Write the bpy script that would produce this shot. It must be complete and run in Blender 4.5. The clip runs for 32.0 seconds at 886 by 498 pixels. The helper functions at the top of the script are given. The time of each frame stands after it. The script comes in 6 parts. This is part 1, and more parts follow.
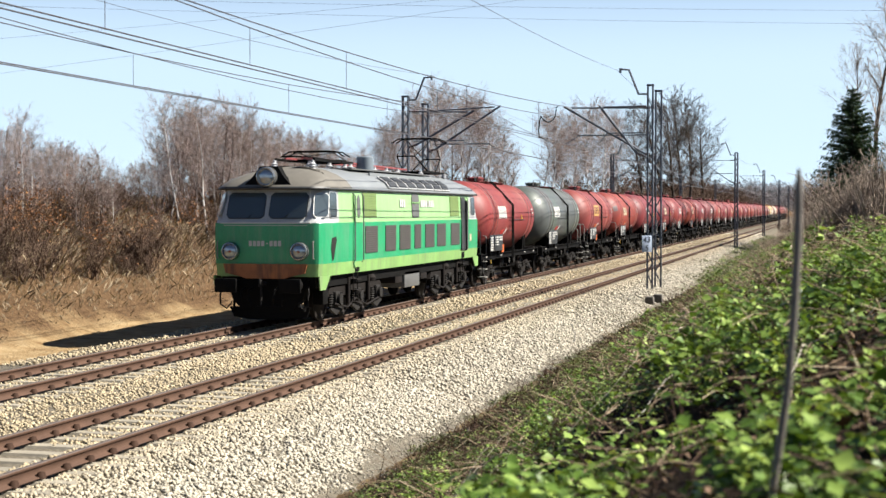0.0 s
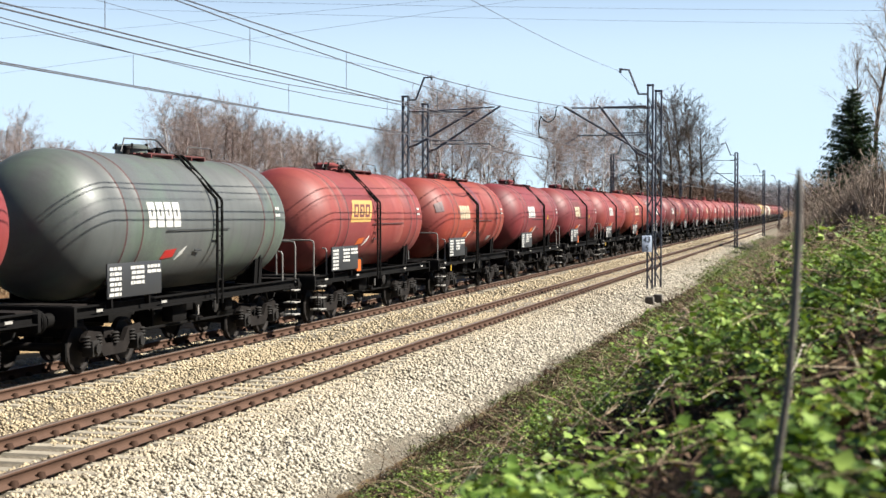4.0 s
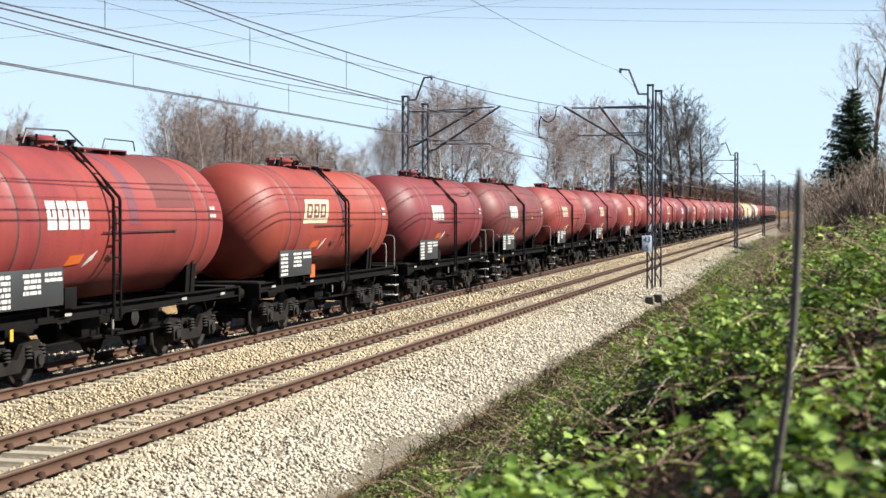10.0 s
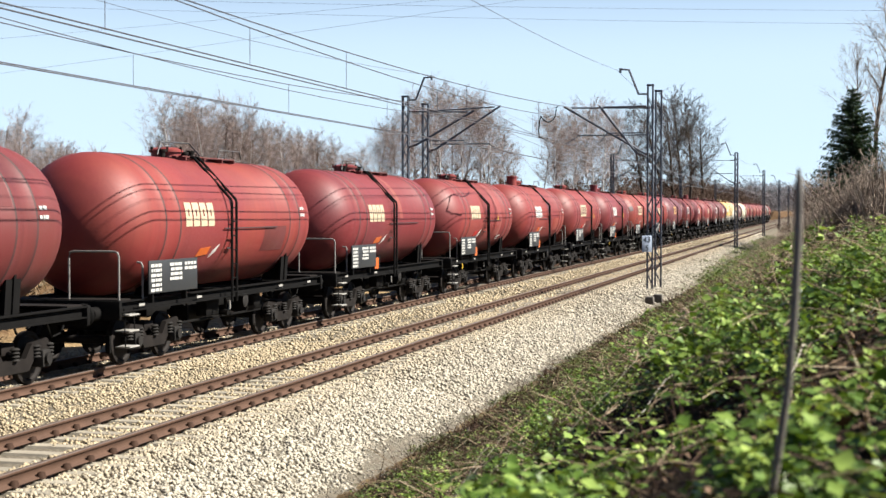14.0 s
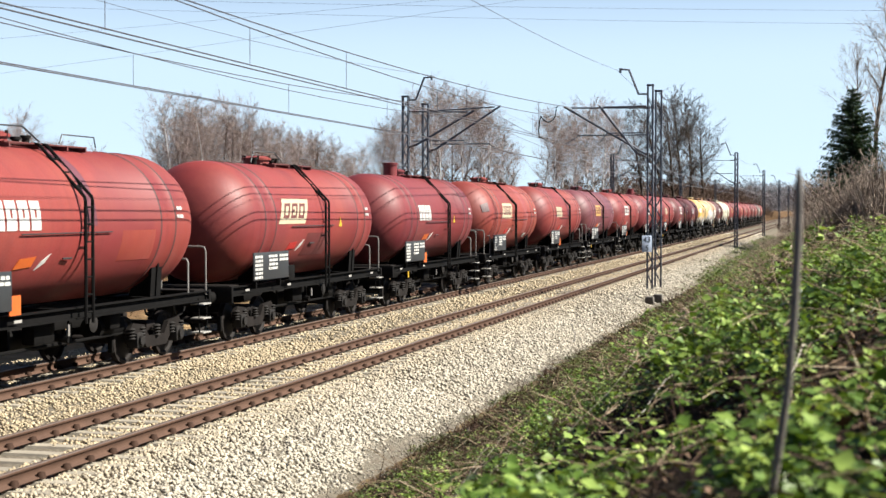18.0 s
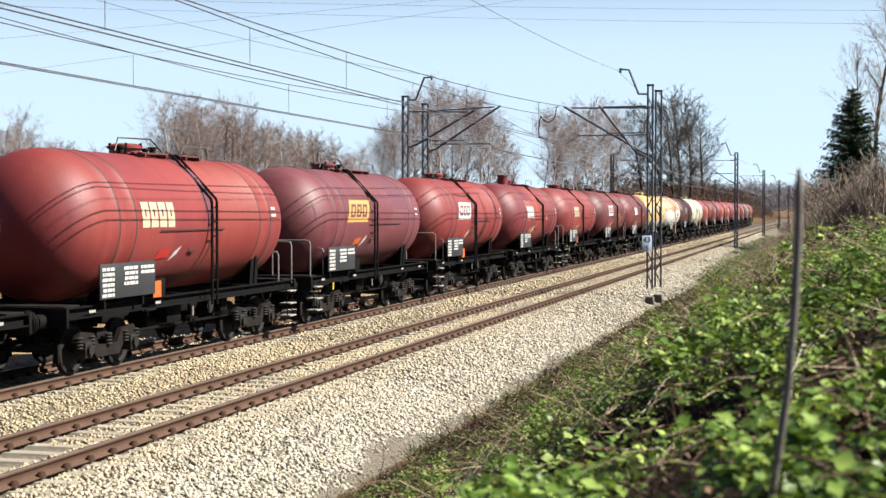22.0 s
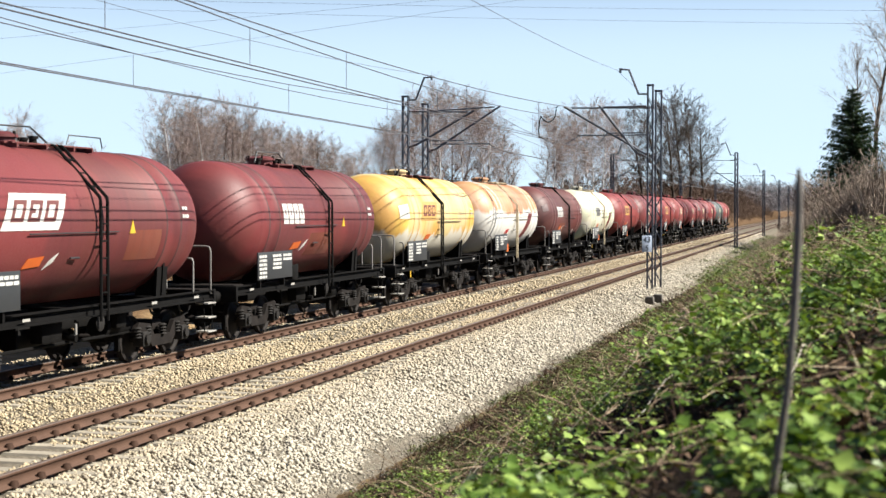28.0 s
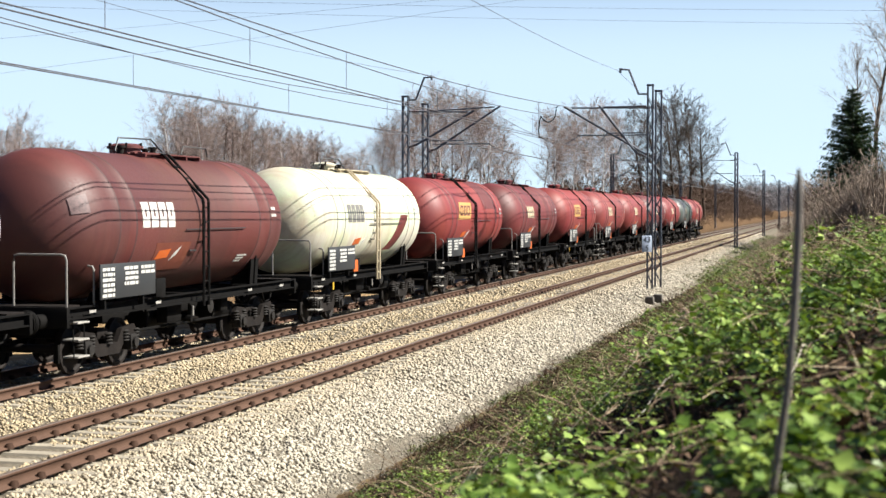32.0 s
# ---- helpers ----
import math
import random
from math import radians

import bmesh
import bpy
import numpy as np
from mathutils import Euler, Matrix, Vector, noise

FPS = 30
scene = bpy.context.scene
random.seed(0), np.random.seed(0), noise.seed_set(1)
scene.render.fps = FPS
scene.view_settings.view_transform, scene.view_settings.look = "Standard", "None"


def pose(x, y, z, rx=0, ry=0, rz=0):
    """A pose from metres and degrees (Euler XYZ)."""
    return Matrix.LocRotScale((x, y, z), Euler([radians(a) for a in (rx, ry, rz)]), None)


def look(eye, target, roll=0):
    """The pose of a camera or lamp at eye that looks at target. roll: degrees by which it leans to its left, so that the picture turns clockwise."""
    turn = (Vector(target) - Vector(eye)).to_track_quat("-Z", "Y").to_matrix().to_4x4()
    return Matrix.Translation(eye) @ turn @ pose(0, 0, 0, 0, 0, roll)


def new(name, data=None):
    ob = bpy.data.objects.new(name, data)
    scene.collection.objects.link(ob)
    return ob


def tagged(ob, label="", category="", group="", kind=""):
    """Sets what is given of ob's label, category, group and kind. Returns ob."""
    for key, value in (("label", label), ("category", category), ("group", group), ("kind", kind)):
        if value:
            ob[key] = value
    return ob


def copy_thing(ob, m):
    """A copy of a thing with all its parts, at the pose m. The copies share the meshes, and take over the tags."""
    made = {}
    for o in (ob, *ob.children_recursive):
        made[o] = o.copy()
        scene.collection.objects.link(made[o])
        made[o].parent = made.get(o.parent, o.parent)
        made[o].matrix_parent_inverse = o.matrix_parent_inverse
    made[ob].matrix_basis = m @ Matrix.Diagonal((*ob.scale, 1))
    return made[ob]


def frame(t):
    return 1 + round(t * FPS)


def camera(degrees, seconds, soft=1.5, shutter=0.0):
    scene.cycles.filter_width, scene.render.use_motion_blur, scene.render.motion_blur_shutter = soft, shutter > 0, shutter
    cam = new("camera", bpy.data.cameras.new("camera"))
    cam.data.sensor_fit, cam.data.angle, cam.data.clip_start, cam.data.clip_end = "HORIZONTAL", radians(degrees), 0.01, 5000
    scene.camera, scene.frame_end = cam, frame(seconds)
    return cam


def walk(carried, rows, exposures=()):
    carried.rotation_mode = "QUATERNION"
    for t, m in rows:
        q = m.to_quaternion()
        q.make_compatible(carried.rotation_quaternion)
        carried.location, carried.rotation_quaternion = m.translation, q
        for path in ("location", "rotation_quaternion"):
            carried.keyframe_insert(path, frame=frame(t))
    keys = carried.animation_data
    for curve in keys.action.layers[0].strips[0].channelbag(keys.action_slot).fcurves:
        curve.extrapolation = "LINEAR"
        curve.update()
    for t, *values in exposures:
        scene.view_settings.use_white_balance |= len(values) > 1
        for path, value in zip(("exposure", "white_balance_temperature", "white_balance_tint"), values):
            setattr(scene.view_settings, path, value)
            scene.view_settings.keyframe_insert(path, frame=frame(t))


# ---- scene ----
# The track runs along +Y; x is counted from the axis of the far track, z from the rail head.
NEAR = 4.283            # axis of the near track
EYE = (14.06, 0.0, 2.9956)
cam = camera(33.36, 32.0)
VIEW = pose(EYE[0], EYE[1], EYE[2], 90 - 1.506, 0, 14.499)
cam.data.dof.use_dof, cam.data.dof.focus_distance, cam.data.dof.aperture_fstop = True, 48.0, 3.4
walk(cam, [(0, VIEW), (32, VIEW)], exposures=[(0, 1.64), (32, 1.64)])


def travel(t):
    """Metres that the train has rolled towards the viewer."""
    return 11.0125 * t + 0.00885 * t * t - 7.67e-5 * t ** 3


# ---- light ----
SUN_EL, SUN_AZ = radians(41.3), radians(76)
world = bpy.data.worlds.new("sky")
scene.world = world
world.use_nodes = True
wn, wl = world.node_tree.nodes, world.node_tree.links
sky = wn.new("ShaderNodeTexSky")
sky.sky_type, sky.sun_disc = "NISHITA", False
sky.sun_elevation, sky.sun_rotation = SUN_EL, SUN_AZ
sky.air_density, sky.dust_density, sky.ozone_density = 0.45, 0.1, 1.6
wn["Background"].inputs["Strength"].default_value = 0.05
haze = wn.new("ShaderNodeMix")
haze.data_type = "RGBA"
haze.inputs[7].default_value = (5.1, 6.45, 7.5, 1)   # pale spring haze low over the land, blue above
up_at = wn.new("ShaderNodeTexCoord")
up_z = wn.new("ShaderNodeSeparateXYZ")
thin = wn.new("ShaderNodeMapRange")
thin.interpolation_type = "SMOOTHSTEP"
for slot, val in (("From Min", 0.09), ("From Max", 0.22), ("To Min", 0.80), ("To Max", 0.0)):
    thin.inputs[slot].default_value = val
wl.new(up_at.outputs["Generated"], up_z.inputs[0])
wl.new(up_z.outputs[2], thin.inputs["Value"])
wl.new(thin.outputs[0], haze.inputs[0])
wl.new(sky.outputs[0], haze.inputs[6])
wl.new(haze.outputs[2], wn["Background"].inputs["Color"])
sun_data = bpy.data.lights.new("sun", "SUN")
sun_data.energy, sun_data.angle, sun_data.color = 5.0, radians(0.5), (1.0, 0.95, 0.86)
sun = new("sun", sun_data)
sun_dir = Vector((math.sin(SUN_AZ) * math.cos(SUN_EL), math.cos(SUN_AZ) * math.cos(SUN_EL), math.sin(SUN_EL)))
sun.matrix_world = look(tuple(sun_dir * 200), (0, 0, 0))


# ---- materials ----
def nodes_of(name, rough=0.6, metal=0.0):
    m = bpy.data.materials.new(name)
    m.use_nodes = True
    nt = m.node_tree
    b = nt.nodes["Principled BSDF"]
    b.inputs["Roughness"].default_value, b.inputs["Metallic"].default_value = rough, metal
    return m, nt, b


def coords(nt, scale, kind="Object", stretch=(1, 1, 1)):
    tc = nt.nodes.new("ShaderNodeTexCoord")
    mp = nt.nodes.new("ShaderNodeMapping")
    mp.inputs["Scale"].default_value = tuple(scale * k for k in stretch)
    nt.links.new(tc.outputs[kind], mp.inputs["Vector"])
    return mp.outputs[0]


def noise_of(nt, vec, scale=1.0, detail=4, rough=0.55):
    n = nt.nodes.new("ShaderNodeTexNoise")
    n.inputs["Scale"].default_value, n.inputs["Detail"].default_value, n.inputs["Roughness"].default_value = scale, detail, rough
    nt.links.new(vec, n.inputs["Vector"])
    return n.outputs["Fac"]


def ramp(nt, fac, stops):
    r = nt.nodes.new("ShaderNodeValToRGB")
    el = r.color_ramp.elements
    while len(el) < len(stops):
        el.new(0.5)
    for e, (at, c) in zip(el, stops):
        e.position, e.color = at, (*c, 1) if len(c) == 3 else c
    nt.links.new(fac, r.inputs[0])
    return r.outputs[0]


def mix(nt, fac, a, b, how="MIX"):
    n = nt.nodes.new("ShaderNodeMix")
    n.data_type, n.blend_type = "RGBA", how
    for sock, v in ((n.inputs[0], fac), (n.inputs[6], a), (n.inputs[7], b)):
        if isinstance(v, (int, float)):
            sock.default_value = v
        elif isinstance(v, tuple):
            sock.default_value = (*v, 1)
        else:
            nt.links.new(v, sock)
    return n.outputs[2]


def bump(nt, b, height, strength=0.4, dist=0.01):
    n = nt.nodes.new("ShaderNodeBump")
    n.inputs["Strength"].default_value, n.inputs["Distance"].default_value = strength, dist
    nt.links.new(height, n.inputs["Height"])
    nt.links.new(n.outputs[0], b.inputs["Normal"])


def tone(c, k):
    return tuple(min(1.0, v * k) for v in c)


def surface(name, colour, rough=0.6, metal=0.0, scale=6.0, spread=0.35, grain=60.0, rise=0.25, dist=0.004, island=False, each=0.0, spec=0.5):
    """A worn surface: broad stains, fine grain and relief; each: how far single pieces differ."""
    m, nt, b = nodes_of(name, rough, metal)
    b.inputs["Specular IOR Level"].default_value = spec
    v = coords(nt, 1.0)
    broad, fine = noise_of(nt, v, scale, 5), noise_of(nt, v, grain, 3)
    c = ramp(nt, broad, [(0.25, tone(colour, 1 - spread)), (0.75, tone(colour, 1 + spread * 0.6))])
    c = mix(nt, 0.35, c, ramp(nt, fine, [(0.3, tone(colour, 0.6)), (0.7, tone(colour, 1.3))]))
    if island or each:
        if island:
            g = nt.nodes.new("ShaderNodeNewGeometry")
            rnd = g.outputs["Random Per Island"]
        else:
            g = nt.nodes.new("ShaderNodeObjectInfo")
            rnd = g.outputs["Random"]
        k = each or 0.4
        c = mix(nt, 1.0, c, ramp(nt, rnd, [(0.0, (1 - k,) * 3), (1.0, (1.0, 1.0, 1.0))]), "MULTIPLY")
    nt.links.new(c, b.inputs["Base Color"])
    if rise:
        bump(nt, b, fine, rise, dist)
    return m


def tank_paint(name, colour, patch, stain, amount=0.45, rough=0.5):
    """Faded tank paint: broad repainted patches, streaks that run down the shell and soot on the belly."""
    m, nt, b = nodes_of(name, rough)
    b.inputs["Specular IOR Level"].default_value = 0.38
    v = coords(nt, 1.0)
    oi = nt.nodes.new("ShaderNodeObjectInfo")
    sh = nt.nodes.new("ShaderNodeVectorMath")
    sh.operation = "ADD"
    cb = nt.nodes.new("ShaderNodeCombineXYZ")
    mu = nt.nodes.new("ShaderNodeMath")
    mu.operation = "MULTIPLY"
    mu.inputs[1].default_value = 40.0
    nt.links.new(oi.outputs["Random"], mu.inputs[0])
    nt.links.new(mu.outputs[0], cb.inputs[1])
    nt.links.new(v, sh.inputs[0])
    nt.links.new(cb.outputs[0], sh.inputs[1])
    w = sh.outputs[0]
    mp = nt.nodes.new("ShaderNodeMapping")
    mp.inputs["Scale"].default_value = (0.5, 5.0, 0.35)
    nt.links.new(w, mp.inputs["Vector"])
    mq = nt.nodes.new("ShaderNodeMapping")
    mq.inputs["Scale"].default_value = (0.25, 0.45, 0.5)
    nt.links.new(w, mq.inputs["Vector"])
    streak = noise_of(nt, mp.outputs[0], 1.0, 6, 0.6)
    big = noise_of(nt, mq.outputs[0], 1.0, 2, 0.4)
    fine = noise_of(nt, w, 25.0, 4)
    c = mix(nt, ramp(nt, big, [(0.47, (0, 0, 0)), (0.53, (1, 1, 1))]), colour, patch)
    blotch = noise_of(nt, w, 0.55, 5, 0.65)
    c = mix(nt, ramp(nt, blotch, [(0.46, (0, 0, 0)), (0.70, (0.5,) * 3)]), c, tuple(min(1.0, v * k) for v, k in zip(colour, (1.12, 1.75, 1.15))))
    c = mix(nt, ramp(nt, streak, [(0.48, (0, 0, 0)), (0.75, (amount,) * 3)]), c, stain)
    c = mix(nt, 0.25, c, ramp(nt, fine, [(0.3, (0.7, 0.7, 0.7)), (0.7, (1.15, 1.15, 1.15))]), "MULTIPLY")
    nt.links.new(c, b.inputs["Base Color"])
    nt.links.new(ramp(nt, fine, [(0.2, (rough - 0.02,) * 3), (0.8, (rough + 0.18,) * 3)]), b.inputs["Roughness"])
    bump(nt, b, big, 0.15, 0.02)
    return m


M = {}
# bed darker than its stones: shade between them is mixed into the colour
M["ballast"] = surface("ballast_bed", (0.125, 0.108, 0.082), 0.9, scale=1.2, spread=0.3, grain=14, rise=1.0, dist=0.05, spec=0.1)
M["stone"] = surface("ballast_stone", (0.425, 0.385, 0.305), 0.85, scale=2.0, spread=0.2, grain=40, rise=0.3, island=True, each=0.48)
nt = M["stone"].node_tree                       # rust and brake dust stain the stones beside the rails
b = nt.nodes["Principled BSDF"]
plain = b.inputs["Base Color"].links[0].from_socket
sx = nt.nodes.new("ShaderNodeSeparateXYZ")
nt.links.new(coords(nt, 1.0), sx.inputs[0])
fade = nt.nodes.new("ShaderNodeMapRange")
fade.inputs["From Min"].default_value, fade.inputs["From Max"].default_value = 4.6, 6.6
nt.links.new(sx.outputs[0], fade.inputs["Value"])
nt.links.new(mix(nt, 1.0, plain, mix(nt, fade.outputs[0], (0.95, 0.85, 0.68), (1.0, 1.0, 1.0)), "MULTIPLY"), b.inputs["Base Color"])
M["rail"] = surface("rail_rust", (0.066, 0.036, 0.0235), 0.8, scale=2.0, spread=0.35, grain=70, spec=0.2)
M["railhead"] = surface("rail_head", (0.117, 0.08944, 0.07224), 0.45, 0.35, scale=3.0, spread=0.3, grain=80, rise=0.05)
M["clip"] = surface("fastening", (0.035, 0.019, 0.0125), 0.8, spec=0.1)
M["concrete"] = surface("concrete", (0.265, 0.235, 0.18), 0.85, scale=4, each=0.25)
M["footing"] = surface("dark_concrete", (0.07912, 0.07155, 0.06192), 0.9, scale=5)
M["stake"] = surface("stake_metal", (0.109, 0.09412, 0.08024), 0.6, scale=9)
M["black"] = surface("sooty_steel", (0.0048, 0.0045, 0.0043), 0.75, scale=4, spread=0.5, grain=50, rise=0.2, spec=0.07)
M["under"] = surface("rusty_grime", (0.0105, 0.0084, 0.0074), 0.8, scale=3, spread=0.7, grain=40, spec=0.12)
M["bogiegrey"] = surface("grimy_grey", (0.0150, 0.0136, 0.0125), 0.75, scale=5, spread=0.6, grain=40, spec=0.15)
M["wheel"] = surface("wheel_steel", (0.0125, 0.0102, 0.0092), 0.7, scale=5, spread=0.5, spec=0.15)
M["mast"] = surface("mast_paint", (0.0644, 0.0743, 0.09426), 0.55, scale=2.5, spread=0.4)
M["wire"] = surface("wire_copper", (0.02972, 0.02477, 0.02724), 0.6, rise=0)
M["insul"] = surface("insulator", (0.04954, 0.02477, 0.01981), 0.3, rise=0)
M["white"] = surface("white_paint", (0.3867, 0.3812, 0.3564), 0.5, scale=5, spread=0.12, rise=0.05)
M["cream"] = surface("cream_paint", (0.3564, 0.2972, 0.1981), 0.5, scale=5, spread=0.12, rise=0.05)
M["yellowink"] = surface("yellow_paint", (0.3564, 0.2078, 0.05944), 0.5, scale=5, spread=0.12, rise=0.05)
M["darkink"] = surface("grey_paint", (0.13, 0.125, 0.115), 0.5, rise=0.05)
M["board"] = surface("black_board", (0.01486, 0.01637, 0.01782), 0.55, spread=0.3, rise=0.05)
M["orange"] = surface("orange_plate", (0.3963, 0.07912, 0.009907), 0.5, spread=0.15, rise=0.05)
M["redsign"] = surface("red_label", (0.3068, 0.01238, 0.009907), 0.5, spread=0.15, rise=0.05)
M["railing"] = surface("grey_railing", (0.15, 0.143, 0.132), 0.5, scale=8)
M["step"] = surface("step_edge", (0.2477, 0.238, 0.2181), 0.5, scale=8)
M["yellowtag"] = surface("yellow_label", (0.3963, 0.2477, 0.01486), 0.5, spread=0.1, rise=0)


# ---- mesh helpers ----
def mesh_from(name, verts, faces, mat, smooth=False):
    """A mesh from arrays of corners and of equal-sided faces."""
    me = bpy.data.meshes.new(name)
    verts, faces = np.asarray(verts, dtype=np.float32), np.asarray(faces, dtype=np.int32)
    k = faces.shape[1]
    me.vertices.add(len(verts))
    me.vertices.foreach_set("co", verts.ravel())
    me.loops.add(faces.size)
    me.loops.foreach_set("vertex_index", faces.ravel())
    me.polygons.add(len(faces))
    me.polygons.foreach_set("loop_start", np.arange(0, faces.size, k, dtype=np.int32))
    me.polygons.foreach_set("loop_total", np.full(len(faces), k, dtype=np.int32))
    if smooth:
        me.polygons.foreach_set("use_smooth", np.ones(len(faces), dtype=bool))
    me.update(calc_edges=True)
    me.validate()
    if mat:
        me.materials.append(mat)
    return me


def mesh_of(name, bm, mat, smooth=False):
    me = bpy.data.meshes.new(name)
    bmesh.ops.recalc_face_normals(bm, faces=bm.faces)
    bm.to_mesh(me)
    bm.free()
    if mat:
        me.materials.append(mat)
    if smooth:
        me.polygons.foreach_set("use_smooth", np.ones(len(me.polygons), dtype=bool))
        me.set_sharp_from_angle(angle=radians(38))
    return me


def part(name, bm, mat, parent, label="", smooth=True):
    ob = new(name, mesh_of(name, bm, mat, smooth))
    ob.parent = parent
    return tagged(ob, label)


def piece(name, me, parent, m=None):
    ob = new(name, me)
    ob.parent = parent
    if m is not None:
        ob.matrix_basis = m
    return ob


def box(bm, c, s, turn=None, bevel=0.0):
    m = Matrix.Translation(c) @ (turn.to_4x4() if turn else Matrix()) @ Matrix.Diagonal((*s, 1))
    made = bmesh.ops.create_cube(bm, size=1.0, matrix=m)
    if bevel:
        edges = list({e for v in made["verts"] for e in v.link_edges})
        bmesh.ops.bevel(bm, geom=edges, offset=bevel, segments=2, affect="EDGES", profile=0.5)
    return bm


def B(c, s, turn=None, bevel=0.0):
    return box(bmesh.new(), c, s, turn, bevel)


def rod(bm, a, b, r, n=8, r2=None):
    a, b = Vector(a), Vector(b)
    d = b - a
    m = Matrix.Translation((a + b) / 2) @ d.to_track_quat("Z", "Y").to_matrix().to_4x4()
    bmesh.ops.create_cone(bm, cap_ends=True, segments=n, radius1=r, radius2=r if r2 is None else r2, depth=d.length, matrix=m)
    return bm


def pipe(bm, pts, r, n=6):
    """A round bar through points."""
    pts = [Vector(p) for p in pts]
    rings = []
    for i, p in enumerate(pts):
        d = (pts[min(i + 1, len(pts) - 1)] - pts[max(i - 1, 0)]).normalized()
        side = d.cross(Vector((0, 0, 1))) if abs(d.z) < 0.95 else d.cross(Vector((1, 0, 0)))
        side.normalize()
        up = side.cross(d)
        rings.append([bm.verts.new(p + (side * math.cos(k * math.tau / n) + up * math.sin(k * math.tau / n)) * r) for k in range(n)])
    for a, b in zip(rings, rings[1:]):
        for k in range(n):
            bm.faces.new((a[k], a[(k + 1) % n], b[(k + 1) % n], b[k]))
    bm.faces.new(rings[0])
    bm.faces.new(rings[-1])
    return bm


def lathe(bm, prof, n=40, axis="Y", c=(0, 0, 0)):
    """Turns a profile of (radius, place along the axis) round the axis."""
    c = Vector(c)
    rings = []
    for r, a in prof:
        ring = []
        for k in range(n):
            u, v = r * math.cos(k * math.tau / n), r * math.sin(k * math.tau / n)
            ring.append(bm.verts.new(c + (Vector((u, a, v)) if axis == "Y" else Vector((a, u, v)) if axis == "X" else Vector((u, v, a)))))
        rings.append(ring)
    for a, b in zip(rings, rings[1:]):
        for k in range(n):
            bm.faces.new((a[k], a[(k + 1) % n], b[(k + 1) % n], b[k]))
    for ring in (rings[0], rings[-1]):
        bm.faces.new(ring)
    return bm


def slab(bm, pts, h):
    """A flat plate: an outline in space, thickened by the vector h."""
    lo = [bm.verts.new(p) for p in pts]
    hi = [bm.verts.new(Vector(p) + Vector(h)) for p in pts]
    bm.faces.new(lo)
    bm.faces.new(hi[::-1])
    for i in range(len(pts)):
        j = (i + 1) % len(pts)
        bm.faces.new((lo[i], hi[i], hi[j], lo[j]))
    return bm


def base(name, label, category, m=None, group=""):
    ob = new(name)
    ob.empty_display_size = 0.3
    if m is not None:
        ob.matrix_basis = m
    return tagged(ob, label, category, group)


def tubes(p0, p1, r0, r1, n=3):
    """Corners and faces of many thin tapered sticks."""
    p0, p1 = np.asarray(p0, float), np.asarray(p1, float)
    r0, r1 = np.asarray(r0, float), np.asarray(r1, float)
    d = p1 - p0
    d /= np.linalg.norm(d, axis=1, keepdims=True) + 1e-9
    ref = np.where(np.abs(d[:, 2:3]) < 0.9, [[0, 0, 1.0]], [[1.0, 0, 0]])
    u = np.cross(d, ref)
    u /= np.linalg.norm(u, axis=1, keepdims=True)
    w = np.cross(d, u)
    rings = []
    for p, r in ((p0, r0), (p1, r1)):
        for k in range(n):
            a = k * math.tau / n
            rings.append(p + (u * math.cos(a) + w * math.sin(a)) * r[:, None])
    v = np.stack(rings, 1)
    N = len(p0)
    b = (np.arange(N) * 2 * n)[:, None]
    f = np.concatenate([b + np.array([[k, (k + 1) % n, n + (k + 1) % n, n + k]]) for k in range(n)])
    return v.reshape(-1, 3), f


# ---- ground ----
PROFILE = [(-400, 3.0), (-60, 3.4), (-22, 3.3), (-14.5, 3.0), (-11, 1.75), (-8.6, 0.62), (-7.4, 0.0), (-6.7, -0.40), (-6.1, -0.56), (-4.0, -0.58), (-2.6, -0.50),
           (6.6, -0.55), (7.9, -0.72), (8.4, -0.64), (9.4, -0.42), (10.4, 0.02), (11.4, 0.58), (12.5, 1.25), (13.3, 1.78), (14, 2.08), (16, 2.60), (19, 3.05), (30, 3.6), (70, 4.0), (500, 4.0)]
PX, PZ = [q[0] for q in PROFILE], [q[1] for q in PROFILE]


def rough_of(x, y):
    return noise.noise((x * 0.35, y * 0.35, 2.0)) * 0.16 + noise.noise((x * 1.3, y * 1.3, 5.0)) * 0.06


def height(x, y):
    """The ground's height."""
    z = float(np.interp(x, PX, PZ))
    k = min(1.0, max(0.0, (abs(x - 1.9) - 6.6) / 2.0))
    return z + rough_of(x, y) * k


M["earth"], nt, bs = nodes_of("earth", 0.95)
bs.inputs["Specular IOR Level"].default_value = 0.05
v = coords(nt, 1.0)
sep = nt.nodes.new("ShaderNodeSeparateXYZ")
nt.links.new(v, sep.inputs[0])
mr = nt.nodes.new("ShaderNodeMapRange")
mr.inputs["From Min"].default_value, mr.inputs["From Max"].default_value = -7.1, -6.0
wob = nt.nodes.new("ShaderNodeMath")
wob.operation = "MULTIPLY_ADD"
wob.inputs[1].default_value = 3.0
nt.links.new(noise_of(nt, v, 0.5, 5), wob.inputs[0])
add = nt.nodes.new("ShaderNodeMath")
add.inputs[1].default_value = -1.5
nt.links.new(sep.outputs[0], add.inputs[0])
nt.links.new(add.outputs[0], wob.inputs[2])
nt.links.new(wob.outputs[0], mr.inputs["Value"])
fine = noise_of(nt, v, 9.0, 6)
straw = ramp(nt, fine, [(0.25, (0.02972, 0.01802, 0.01091)), (0.55, (0.08916, 0.05414, 0.02898)), (0.8, (0.1486, 0.09729, 0.05152))])
